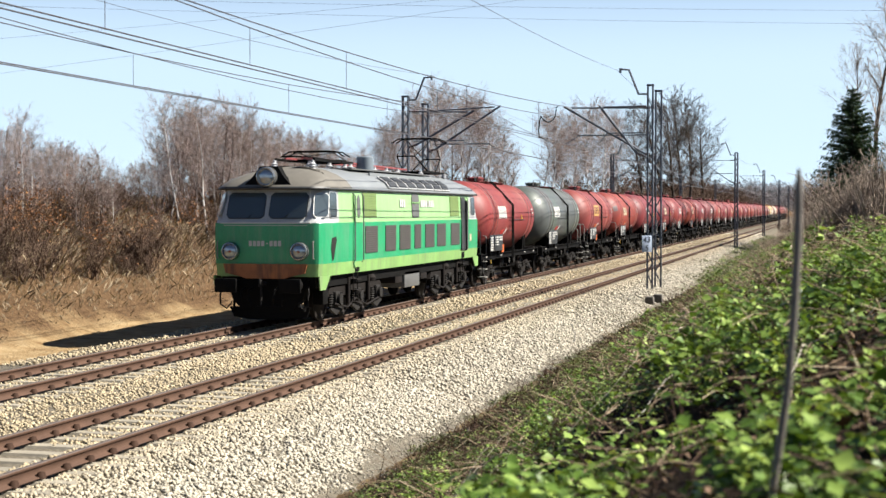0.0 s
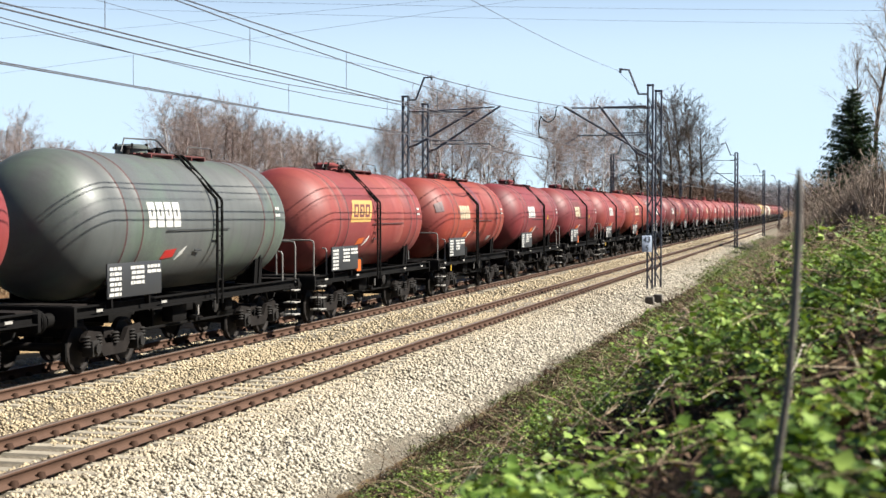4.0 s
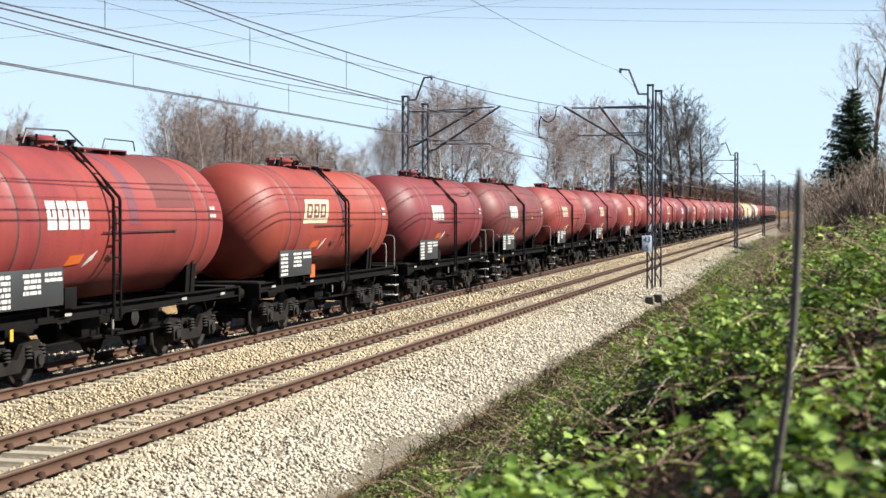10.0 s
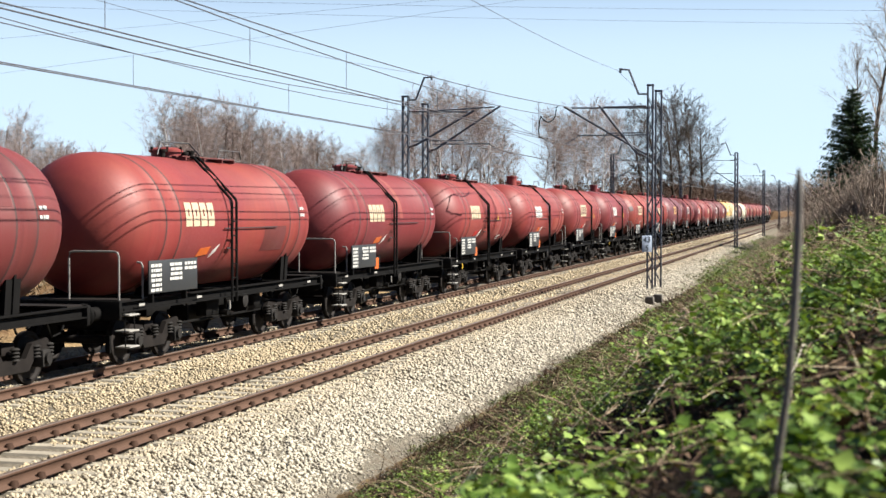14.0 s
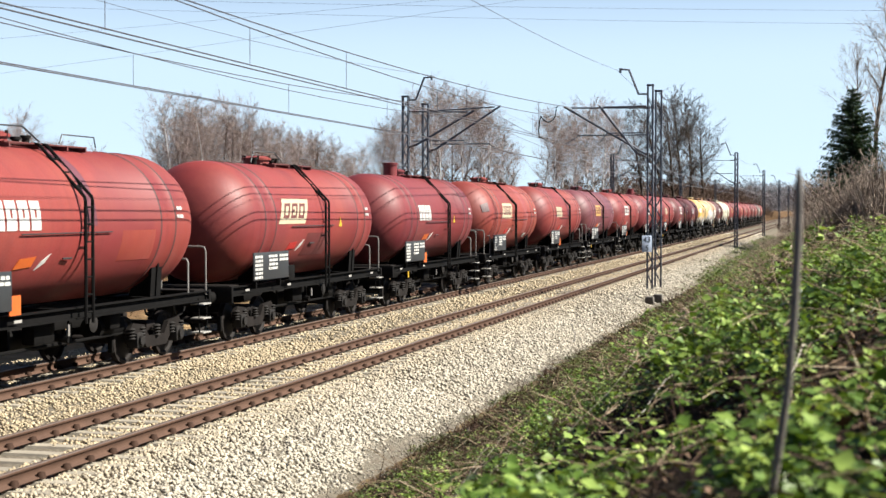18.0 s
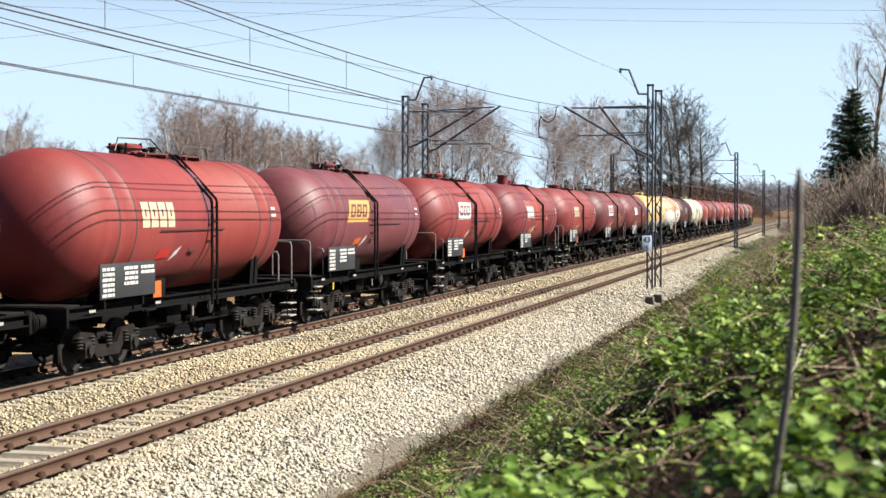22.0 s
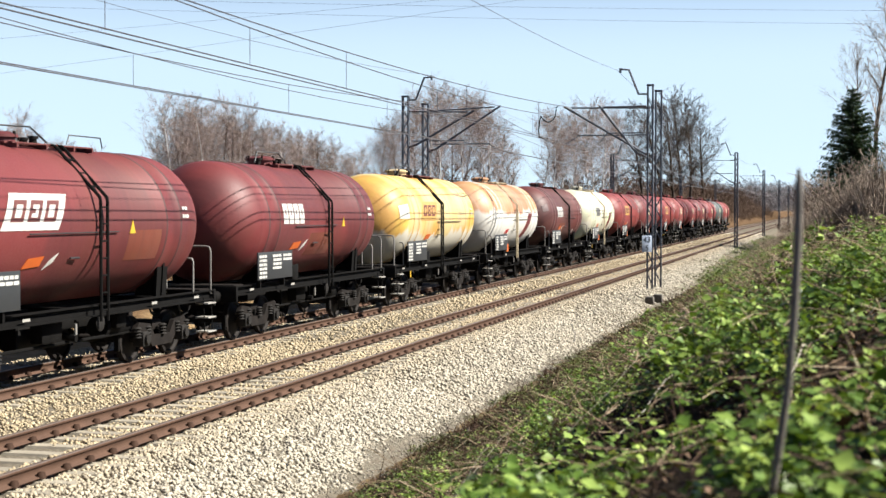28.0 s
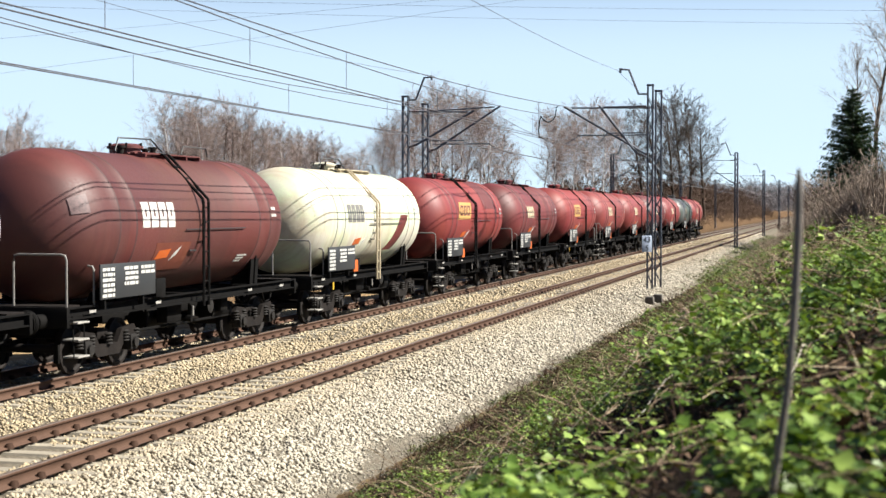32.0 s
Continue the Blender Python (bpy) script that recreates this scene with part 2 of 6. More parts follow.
sand = ramp(nt, noise_of(nt, v, 1.6, 8, 0.7), [(0.3, (0.1218, 0.06901, 0.03247)), (0.45, (0.2192, 0.1502, 0.07712)), (0.6, (0.2598, 0.1908, 0.1055)), (0.78, (0.3004, 0.2354, 0.1461))])
# near-black earth: the shade in the gaps between the plants is put into its colour
shaded_soil = ramp(nt, fine, [(0.3, (0.006, 0.004, 0.0026)), (0.6, (0.018, 0.0115, 0.007)), (0.85, (0.055, 0.036, 0.022))])
gone = nt.nodes.new("ShaderNodeMapRange")          # the sandy strip ends where the woods come close
for slot, val in (("From Min", 85.0), ("From Max", 140.0), ("To Min", 1.0), ("To Max", 0.0)):
    gone.inputs[slot].default_value = val
nt.links.new(sep.outputs[1], gone.inputs["Value"])
bare = nt.nodes.new("ShaderNodeMath")
bare.operation = "MULTIPLY"
nt.links.new(mr.outputs[0], bare.inputs[0])
nt.links.new(gone.outputs[0], bare.inputs[1])
c = mix(nt, bare.outputs[0], straw, sand)
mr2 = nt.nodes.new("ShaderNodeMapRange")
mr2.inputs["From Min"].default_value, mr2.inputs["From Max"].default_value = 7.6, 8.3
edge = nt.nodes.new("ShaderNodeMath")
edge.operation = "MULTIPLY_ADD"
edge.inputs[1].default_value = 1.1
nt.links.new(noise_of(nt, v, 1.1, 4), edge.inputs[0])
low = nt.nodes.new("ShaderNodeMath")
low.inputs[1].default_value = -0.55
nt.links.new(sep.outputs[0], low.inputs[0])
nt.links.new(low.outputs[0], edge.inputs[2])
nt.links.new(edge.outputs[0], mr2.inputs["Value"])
c = mix(nt, mr2.outputs[0], c, shaded_soil)
nt.links.new(c, bs.inputs["Base Color"])
bump(nt, bs, fine, 0.9, 0.08)

gx = np.unique(np.concatenate([[-900, -500, -250, -120, -70, -45, -32], np.arange(-26, -3, 0.5), [-2.6, 0, 2, 4, 6.2], np.arange(6.6, 21, 0.28), [22, 24, 27, 31, 40, 70, 130, 260, 500, 900]]))
gy = np.unique(np.concatenate([[-900, -400, -150, -60, -25, -10, -3], np.arange(0, 26, 0.3), np.arange(26, 80, 0.9), np.arange(80, 200, 4), [220, 260, 320, 420, 600, 900, 1500, 3000]]))
gv = np.array([(x, y, height(x, y)) for x in gx for y in gy])
idx = np.arange(len(gx) * len(gy)).reshape(len(gx), len(gy))
gf = np.stack([idx[:-1, :-1], idx[1:, :-1], idx[1:, 1:], idx[:-1, 1:]], -1).reshape(-1, 4)
ground = tagged(new("ground", mesh_from("ground", gv, gf, M["earth"], True)), "brown earth ground with a sandy strip, grassy cutting slopes and shade-darkened soil under the nettles", "ground", kind="structure")

# ---- ballast bed ----
BED = [(-3.9, -0.52), (-3.3, -0.38), (-1.75, -0.235), (1.75, -0.235), (2.14, -0.27), (2.55, -0.235), (6.05, -0.235), (7.0, -0.45), (7.75, -0.66), (8.2, -0.74)]
BX, BZ = [q[0] for q in BED], [q[1] for q in BED]
bx = np.concatenate([np.arange(-3.9, 8.2, 0.25), [8.2]])
by = np.unique(np.concatenate([[-400, -100, -20, 0, 8], np.arange(12, 60, 0.5), np.arange(60, 140, 3), [160, 200, 300, 500, 900]]))
bv = np.array([(x, y, float(np.interp(x, BX, BZ)) + 0.02 * noise.noise((x * 2, y * 2, 1))) for x in bx for y in by])
idx = np.arange(len(bx) * len(by)).reshape(len(bx), len(by))
bf = np.stack([idx[:-1, :-1], idx[1:, :-1], idx[1:, 1:], idx[:-1, 1:]], -1).reshape(-1, 4)
tagged(new("ballast_bed", mesh_from("ballast_bed", bv, bf, M["ballast"], True)), "crushed-stone ballast bed under both railway tracks, darkened for the shade between stones", "ballast", kind="structure")


def stones(n, y0, y1, x0, x1, size, rng, strip=None):
    """Loose broken stones strewn over the bed."""
    x, y = rng.uniform(x0, x1, n), rng.uniform(y0, y1, n)
    for axis in (-0.753, 0.753, NEAR - 0.753, NEAR + 0.753):
        away = np.abs(x - axis) > 0.10
        x, y = x[away], y[away]
    n = len(x)
    edge = 7.85 - 1.4 * np.clip((y - 65) / 65, 0, 1) + np.array([0.30 * noise.noise((0.0, q * 0.45, 3.0)) + 0.22 * noise.noise((0.0, q * 1.7, 7.0)) for q in y])
    bare = 0.42 * np.clip(np.array([noise.noise((5.0, q * 0.16, 1.0)) + 0.45 for q in y]), 0, 1) * np.clip((48 - y) / 12, 0, 1)
    inside = x < edge - bare + rng.exponential(0.07, n)
    if strip:
        inside = (x < edge + rng.exponential(0.12, n)) & (x > edge - bare - 0.25)
    x, y = x[inside], y[inside]
    n = len(x)
    z = np.maximum(np.interp(x, BX, BZ), np.interp(x, PX, PZ) * (x > 7.9) - 9 * (x <= 7.9)) + size * rng.uniform(-0.25, 0.35, n)
    s = size * rng.uniform(0.55, 1.25, (n, 1)) * rng.uniform(0.7, 1.2, (n, 3))
    octa = np.array([(1, 0.1, 0), (-1, 0, 0.1), (0, 1, 0), (0.1, -1, 0), (0, 0.1, 0.8), (0, 0, -0.8)])
    v = octa[None] * s[:, None, :] * 0.5 + rng.normal(0, 0.09, (n, 6, 3)) * size
    a, b = rng.uniform(0, math.tau, n), rng.uniform(-0.8, 0.8, n)
    vx = v[..., 0] * np.cos(a)[:, None] - v[..., 1] * np.sin(a)[:, None]
    vy = v[..., 0] * np.sin(a)[:, None] + v[..., 1] * np.cos(a)[:, None]
    vz = v[..., 2] * np.cos(b)[:, None] + vx * np.sin(b)[:, None]
    vx = vx * np.cos(b)[:, None] - v[..., 2] * np.sin(b)[:, None]
    v = np.stack([vx + x[:, None], vy + y[:, None], vz + z[:, None]], -1).reshape(-1, 3)
    tri = np.array([(0, 2, 4), (2, 1, 4), (1, 3, 4), (3, 0, 4), (2, 0, 5), (1, 2, 5), (3, 1, 5), (0, 3, 5)])
    return v, ((np.arange(n) * 6)[:, None, None] + tri[None]).reshape(-1, 3)


rng = np.random.default_rng(4)
sv, sf, count = [], [], 0
for n, y0, y1, x0, x1, size in ((31000, 14, 27, 4.3, 8.3, 0.074), (20000, 18, 34, -1.5, 4.6, 0.074), (21000, 27, 45, 3.9, 8.3, 0.085), (14000, 28, 55, -3.5, 4.6, 0.095), (15000, 45, 90, 4.8, 8.2, 0.10), (8000, 50, 110, 1.0, 4.5, 0.12), (11000, 90, 190, 4.6, 8.2, 0.15), (6000, 110, 200, 0.8, 4.6, 0.16)):
    a, b = stones(n, y0, y1, x0, x1, size, rng)
    sv.append(a)
    sf.append(b + count)
    count += len(a)
tagged(new("ballast_stones", mesh_from("ballast_stones", np.concatenate(sv), np.concatenate(sf), M["stone"])), "loose pale cream broken ballast stones between the rails", "ballast", kind="stuff")
gv, gf = stones(30000, 14, 48, 6.9, 8.4, 0.032, rng, True)
M["grit"] = surface("grey_grit", (0.27, 0.25, 0.205), 0.9, scale=2.0, spread=0.25, grain=60, rise=0.3, island=True, each=0.45)
tagged(new("fine_grit", mesh_from("fine_grit", gv, gf, M["grit"])), "fine grey grit along the foot of the ballast", "gravel", kind="stuff")

# ---- tracks ----
RAIL = [(-0.075, -0.172), (0.075, -0.172), (0.075, -0.162), (0.02, -0.145), (0.009, -0.13), (0.009, -0.05), (0.036, -0.038), (0.036, -0.008), (0.026, 0.0),
        (-0.026, 0.0), (-0.036, -0.008), (-0.036, -0.038), (-0.009, -0.05), (-0.009, -0.13), (-0.02, -0.145), (-0.075, -0.162)]


def rail_mesh():
    ys = [-400, -60, 0, 60, 150, 400, 900]
    v = [(x, y, z) for y in ys for x, z in RAIL]
    k = len(RAIL)
    f = [(i * k + j, i * k + (j + 1) % k, (i + 1) * k + (j + 1) % k, (i + 1) * k + j) for i in range(len(ys) - 1) for j in range(k)]
    me = mesh_from("rail", v, f, M["rail"])
    me.materials.append(M["railhead"])
    me.polygons.foreach_set("material_index", np.array([1 if j % k in (7, 8, 9) else 0 for j in range(len(f))], dtype=np.int32))
    return me


rail_me = rail_mesh()
bm = bmesh.new()
slab(bm, [(-1.3, -0.14, 0), (1.3, -0.14, 0), (1.3, 0.14, 0), (-1.3, 0.14, 0)], (0, 0, 0.02))
for vtx in bm.verts:
    if vtx.co.z > 0.01:
        vtx.co.y *= 0.8
        vtx.co.z = 0.04 if abs(vtx.co.x) > 0.2 else 0.0
sleeper_me = mesh_of("sleeper", bm, M["concrete"])


def clip_boxes(xs, ys):
    """Fastenings on both sides of each rail foot."""
    v, f = [], []
    cube = np.array([(-1, -1, 0), (1, -1, 0), (1, 1, 0), (-1, 1, 0), (-0.6, -0.7, 1), (0.6, -0.7, 1), (0.6, 0.7, 1), (-0.6, 0.7, 1)], float)
    quad = np.array([(4, 5, 6, 7), (0, 1, 5, 4), (1, 2, 6, 5), (2, 3, 7, 6), (3, 0, 4, 7)])
    k = 0
    for y in ys:
        for x in xs:
            for side in (-1, 1):
                v.append(cube * (0.045, 0.055, 0.075) + (x + side * 0.065, y, -0.175))
                f.append(quad + k)
                k += 8
    return np.concatenate(v), np.concatenate(f)


for axis, wear in ((0.0, "far"), (NEAR, "near")):
    track = base("railway_track", "straight railway track of rusty rails on concrete sleepers", "railway track", pose(axis, 0, 0))
    track["kind"] = "structure"
    for side in (-0.753, 0.753):
        piece("rail", rail_me, track, pose(side, 0, 0))
    ys = [15.06 + 0.6052 * i for i in range(-3, 330)]
    for y in ys[:150]:
        piece("sleeper", sleeper_me, track, pose(0, y, -0.243))
    rest = [np.array([(q.co.x, q.co.y + y, q.co.z - 0.243) for q in sleeper_me.vertices]) for y in ys[150:]]
    k, polys = len(sleeper_me.vertices), np.array([tuple(q.vertices) for q in sleeper_me.polygons if len(q.vertices) == 4])
    far = piece("sleepers", mesh_from("sleepers", np.concatenate(rest), np.concatenate([polys + i * k for i in range(len(rest))]), M["concrete"]), track)
    tagged(far, kind="stuff")
    cv, cf = clip_boxes((-0.753, 0.753), ys)
    tagged(piece("fastenings", mesh_from("fastenings", cv, cf, M["clip"]), track), "dark rail fastenings on every sleeper", kind="stuff")


# ---- masts and wires ----
def lattice_mast(x, y, h, w=0.25, depth=0.16, foot=-0.45, leg=0.05):
    """Two channel legs with zigzag lacing on a concrete foot."""
    mast = base("catenary_mast", "grey-blue lattice steel catenary mast on a concrete foot", "mast", pose(x, y, foot), "catenary masts")
    part("foundation", B((0, 0, -0.02), (w + 0.14, depth + 0.22, 0.34), bevel=0.06), M["footing"], mast, "dark weathered concrete foundation block")
    legs = [(sx, sy) for sx in (-w / 2, w / 2) for sy in (-depth / 2, depth / 2)]
    for sx, sy in legs:
        bm = B((sx, sy, h / 2 + 0.3), (leg, leg, h - 0.3))
        part("leg", bm, M["mast"], mast, smooth=False)
    bm = bmesh.new()
    z, up = 0.6, 0.42
    k = 0
    while z < h - 0.4:
        s = 1 if k % 2 else -1
        for sy in (-depth / 2, depth / 2):
            rod(bm, (-s * w / 2, sy, z), (s * w / 2, sy, z + up), 0.32 * leg, 4)
        for sx in (-w / 2, w / 2):
            rod(bm, (sx, -s * depth / 2, z), (sx, s * depth / 2, z + up), 0.32 * leg, 4)
        z += up
        k += 1
    part("lacing", bm, M["mast"], mast, "zigzag lacing bars", smooth=False)
    part("cap", B((0, 0, h + 0.15), (w + 0.08, depth + 0.06, 0.07)), M["mast"], mast)
    return mast


def insulator(bm, a, b):
    a, b = Vector(a), Vector(b)
    rod(bm, a, b, 0.025, 6)
    for i in range(5):
        p = a.lerp(b, (i + 0.5) / 5)
        rod(bm, p - (b - a) * 0.05, p + (b - a) * 0.05, 0.06, 8)


def bracket(mast, reach, z_low, z_high, z_tip, bar=1.0):
    """A cantilever over the track; reach: from the mast to its tip, signed."""
    s = 1 if reach > 0 else -1
    foot = 0.45
    arm = bmesh.new()
    rod(arm, (s * 0.5, 0, z_low + foot), (reach, 0, z_tip + foot), 0.045 * bar, 8)
    part("diagonal_tube", arm, M["mast"], mast)
    tie = bmesh.new()
    rod(tie, (s * 0.5, 0, z_high + foot), (reach * 0.92, 0, z_tip - 0.05 + foot), 0.03 * bar, 6)
    part("top_tie", tie, M["mast"], mast)
    for a, b in (((s * 0.15, 0, z_low - 0.12 + foot), (s * 0.52, 0, z_low + foot)), ((s * 0.15, 0, z_high + foot), (s * 0.52, 0, z_high + foot))):
        ins = bmesh.new()
        insulator(ins, a, b)
        part("insulator", ins, M["insul"], mast, "brown ribbed insulator")
    reg = bmesh.new()
    rod(reg, (s * 0.3, 0, 5.95 + foot), (reach * 0.86, 0, 5.95 + foot), 0.025, 6)
    rod(reg, (reach * 0.84, 0, 5.95 + foot), (reach * 0.98, 0, 5.62 + foot), 0.015, 6)
    part("registration_arm", reg, M["mast"], mast)


def horn(mast, s, h):
    """The bent top arm that carries the upper wire."""
    bm = bmesh.new()
    pipe(bm, [(s * 0.1, 0, h), (s * 0.45, 0, h), (s * 0.82, 0, h + 0.93), (s * 1.15, 0, h + 0.96)], 0.045, 6)
    rod(bm, (s * 1.15, 0, h + 1.0), (s * 1.15, 0, h + 0.82), 0.05, 6)
    part("top_arm", bm, M["mast"], mast, "bent steel top arm")


masts = {}
for key, x, y, h in (("b", 7.58, 56.6, 8.05), ("b2", 7.72, 58.2, 7.95), ("c", 7.1, 121.2, 7.9), ("d", 7.1, 176, 7.9), ("e", 7.1, 235, 7.9), ("f", 7.1, 295, 7.9),
                     ("a", -3.35, 60.95, 8.15), ("a2", -3.35, 64.2, 8.05), ("l", -3.35, 124.4, 8.0), ("l2", -3.35, 185, 8.0), ("l3", -3.35, 245, 8.0)):
    masts[key] = lattice_mast(x, y, h, *((0.19,) if key == "b" else (0.22,) if key == "b2" else (0.25,) if key in ("a", "a2") else (0.21, 0.2, -0.45, 0.10)))
for key in ("b", "c", "d", "e", "f"):
    horn(masts[key], -1, 7.87)
    if key != "b":
        bracket(masts[key], NEAR - masts[key].matrix_basis.translation.x - 0.1, 5.3, 7.0, 7.05, 0.55)
bracket(masts["b"], -1.95, 5.15, 6.95, 7.0)
bracket(masts["b2"], NEAR - 7.72 - 0.3, 5.2, 7.0, 7.1)
for key in ("a", "l", "l2", "l3"):
    horn(masts[key], 1, 8.15)
    bracket(masts[key], 3.0, 5.8, 7.2, 7.2)
bracket(masts["a2"], 3.45, 5.75, 7.45, 7.62)

M["placard"] = surface("faded_placard", (0.085, 0.045, 0.045), 0.6, scale=14, spread=0.8, rise=0.05)
# white plate; the blue cast of skylight is painted into its colour
M["sky_tinted_sign"] = surface("sign_enamel_sky_tint", (0.36, 0.42, 0.52), 0.35, scale=5, spread=0.12, rise=0.05)
sign = base("kilometre_sign", "white kilometre plate with black figures on a lattice mast", "sign", pose(7.50, 56.31, 1.72, 0, 0, 30))
part("plate", B((0, 0, 0), (0.40, 0.02, 0.62), bevel=0.008), M["sky_tinted_sign"], sign)
for text, z in (("43", 0.15), ("5", -0.17)):
    cu = bpy.data.curves.new("figures", "FONT")
    cu.body, cu.size, cu.align_x, cu.align_y, cu.extrude = text, 0.30, "CENTER", "CENTER", 0.003
    ob = new("figures", cu)
    ob.data.materials.append(M["board"])
    ob.parent = sign
    ob.matrix_basis = pose(0, -0.016, z, 90, 0, 0)
for z in (0.2, -0.2):
    part("clamp", B((0, 0.03, z), (0.3, 0.05, 0.04)), M["mast"], sign)


def strand(bm, a, b, sag, r, n=24):
    a, b = Vector(a), Vector(b)
    pipe(bm, [a.lerp(b, i / n) - Vector((0, 0, sag * 4 * (i / n) * (1 - i / n))) for i in range(n + 1)], r, 5)


def line(name, rows, sag, r, label, droppers=None):
    """A wire over several spans; droppers: (height of the wire below, step)."""
    pts, hang = [], []
    for a, b in zip(rows, rows[1:]):
        a, b = Vector(a), Vector(b)
        n = 4 if sag < 0.1 else 22
        pts += [a.lerp(b, i / n) - Vector((0, 0, sag * 4 * (i / n) * (1 - i / n))) for i in range(n)]
        if droppers:
            n = int((b.y - a.y) / droppers[1])
            hang += [a.lerp(b, (i + 0.5) / n) - Vector((0, 0, sag * 4 * (i + 0.5) / n * (1 - (i + 0.5) / n))) for i in range(n)]
    bm = pipe(bmesh.new(), pts + [Vector(rows[-1])], r, 5)
    ob = tagged(new(name, mesh_of(name, bm, M["wire"])), label, "wire")
    for p in hang:
        if 10 < p.y < 130:
            part("dropper", rod(bmesh.new(), p, (p.x, p.y, droppers[0]), 0.006, 4), M["wire"], ob)
    return ob


SP = [-68, -4, 60.9, 124.4, 185, 245, 320]
SB = [-72, -8, 56.6, 121.2, 176, 235, 295]
for dx, dz in ((-0.05, 0.02), (0.06, -0.03)):
    line("contact_wire", [(0.2 * (-1) ** i + dx, y, 5.622 + dz) for i, y in enumerate(SP)], 0.03, 0.012, "dark twin contact wire above the far track")
    line("contact_wire", [(NEAR + 0.2 * (-1) ** i + dx, y, 5.545 + 1.9 * dz) for i, y in enumerate(SB)], 0.03, 0.012, "dark twin contact wire above the near track")
line("messenger_wire", [(0.0, y, z) for y, z in zip(SP, (7.2, 7.19, 7.37, 7.2, 7.2, 7.2, 7.2))], 1.0, 0.011, "sagging messenger wire with droppers over the far track", (5.59, 9.0))
line("messenger_wire", [(0.0, -4.0, 7.74), (0.05, 60.9, 6.81), (0.1, 124.4, 7.2)], 1.0, 0.010, "second sagging messenger wire over the far track")
line("messenger_wire", [(NEAR, y, z) for y, z in zip(SB, (7.0, 7.0, 7.0, 7.05, 7.05, 7.05, 7.05))], 0.70, 0.012, "sagging messenger wire with droppers over the near track", (5.53, 9.3))
line("messenger_wire", [(NEAR, -8.0, 7.77), (NEAR, 56.6, 6.585)], 0.99, 0.011, "second sagging messenger wire with droppers over the near track", (5.53, 11.0))
line("feeder_wire", [(-2.2, y, 8.72) for y in SP], 0.90, 0.0065, "thin earth wire on the bent arms of the masts")
line("feeder_wire", [(6.3, y, 8.35) for y in SB], 0.66, 0.0065, "thin earth wire on the bent arms of the masts")
bm = bmesh.new()
pipe(bm, [(NEAR, 55.02, 6.885), (NEAR - 0.08, 55.10, 6.86), (NEAR - 0.08, 55.14, 6.77), (NEAR - 0.08, 55.03, 6.55), (NEAR - 0.08, 54.43, 6.34), (NEAR - 0.08, 53.51, 6.21), (NEAR - 0.08, 52.61, 6.24), (NEAR - 0.08, 52.06, 6.35), (NEAR - 0.08, 51.85, 6.17), (NEAR - 0.08, 51.64, 5.84), (NEAR - 0.08, 51.75, 5.59), (NEAR + 0.10, 52.18, 5.50), (NEAR + 0.12, 52.3, 5.55)], 0.022, 6)
tagged(new("jumper_cable", mesh_of("jumper_cable", bm, M["black"], True)), "black looped jumper cable between the overhead wires", "cable")
# power lines that cross the sky far behind
for a, b in (((-77.8, 131, 24.9), (30.9, 159.1, 23.1)), ((-77.8, 131, 24.0), (30.9, 159.1, 21.7)), ((-77.8, 131, 19.4), (30.8, 159.1, 29.9)), ((-77.8, 131, 15.3), (30.8, 159.1, 31.6))):
    bm = bmesh.new()
    strand(bm, a, b, 0.4, 0.012, 20)
    tagged(new("power_line", mesh_of("power_line", bm, M["wire"])), "thin power line crossing the pale sky", "wire")

# ---- tank wagons ----
R, ZC, HALF = 1.43, 2.72, 5.52
DOME = 1.28
TANK = [(0.015, -HALF)] + [(R * math.sqrt(1 - (1 - u) ** 2.25), -HALF + DOME * u) for u in (0.012, 0.04, 0.09, 0.16, 0.25, 0.36, 0.48, 0.62, 0.78, 0.9, 1.0)]


def weld(y):
    return [(R, y - 0.03), (R + 0.012, y - 0.012), (R + 0.012, y + 0.012), (R, y + 0.03)]


def flip(prof):
    return [(r, -y) for r, y in prof[::-1]]


def on_shell(y, ang, lift=0.0):
    """A point of the shell; ang: degrees above the tank's waist on the side of the viewer."""
    a = radians(ang)
    return Vector(((R + lift) * math.cos(a), y, ZC + (R + lift) * math.sin(a)))


def decal(bm, pts, lift=0.014):
    """A thin painted shape on the shell, outline in (place along the tank, height), bent with it."""
    outer = [(math.degrees(math.asin((z - ZC) / R)), y) for y, z in pts]
    slab(bm, [on_shell(y, a, 0.001) for a, y in outer], (lift, 0, 0))


def bent(bm, y0, y1, z0, z1, slant=0.0, rows=4, lift=0.007):
    """A painted band bent round the shell, sheared by slant."""
    for i in range(rows):
        a, b = z0 + (z1 - z0) * i / rows, z0 + (z1 - z0) * (i + 1) / rows
        sa, sb = slant * (a - z0) / (z1 - z0), slant * (b - z0) / (z1 - z0)
        decal(bm, [(y0 + sa, a), (y1 + sa, a), (y1 + sb, b), (y0 + sb, b)], lift)


def cells(name, rows, y0, z0, cell_y, cell_z, slant=0.0, lift=0.007, mat=None):
    """One painted shape on the shell, cut out of a grid: '#' is paint, '.' is left bare."""
    bm, at = bmesh.new(), {}

    def corner(i, j):
        if (i, j) not in at:
            z = z0 + j * cell_z
            at[i, j] = bm.verts.new(on_shell(y0 + i * cell_y + slant * j, math.degrees(math.asin((z - ZC) / R)), lift))
        return at[i, j]

    for j, row in enumerate(rows[::-1]):
        for i, c in enumerate(row):
            if c == "#":
                bm.faces.new((corner(i, j), corner(i + 1, j), corner(i + 1, j + 1), corner(i, j + 1)))
    return mesh_of(name, bm, mat)


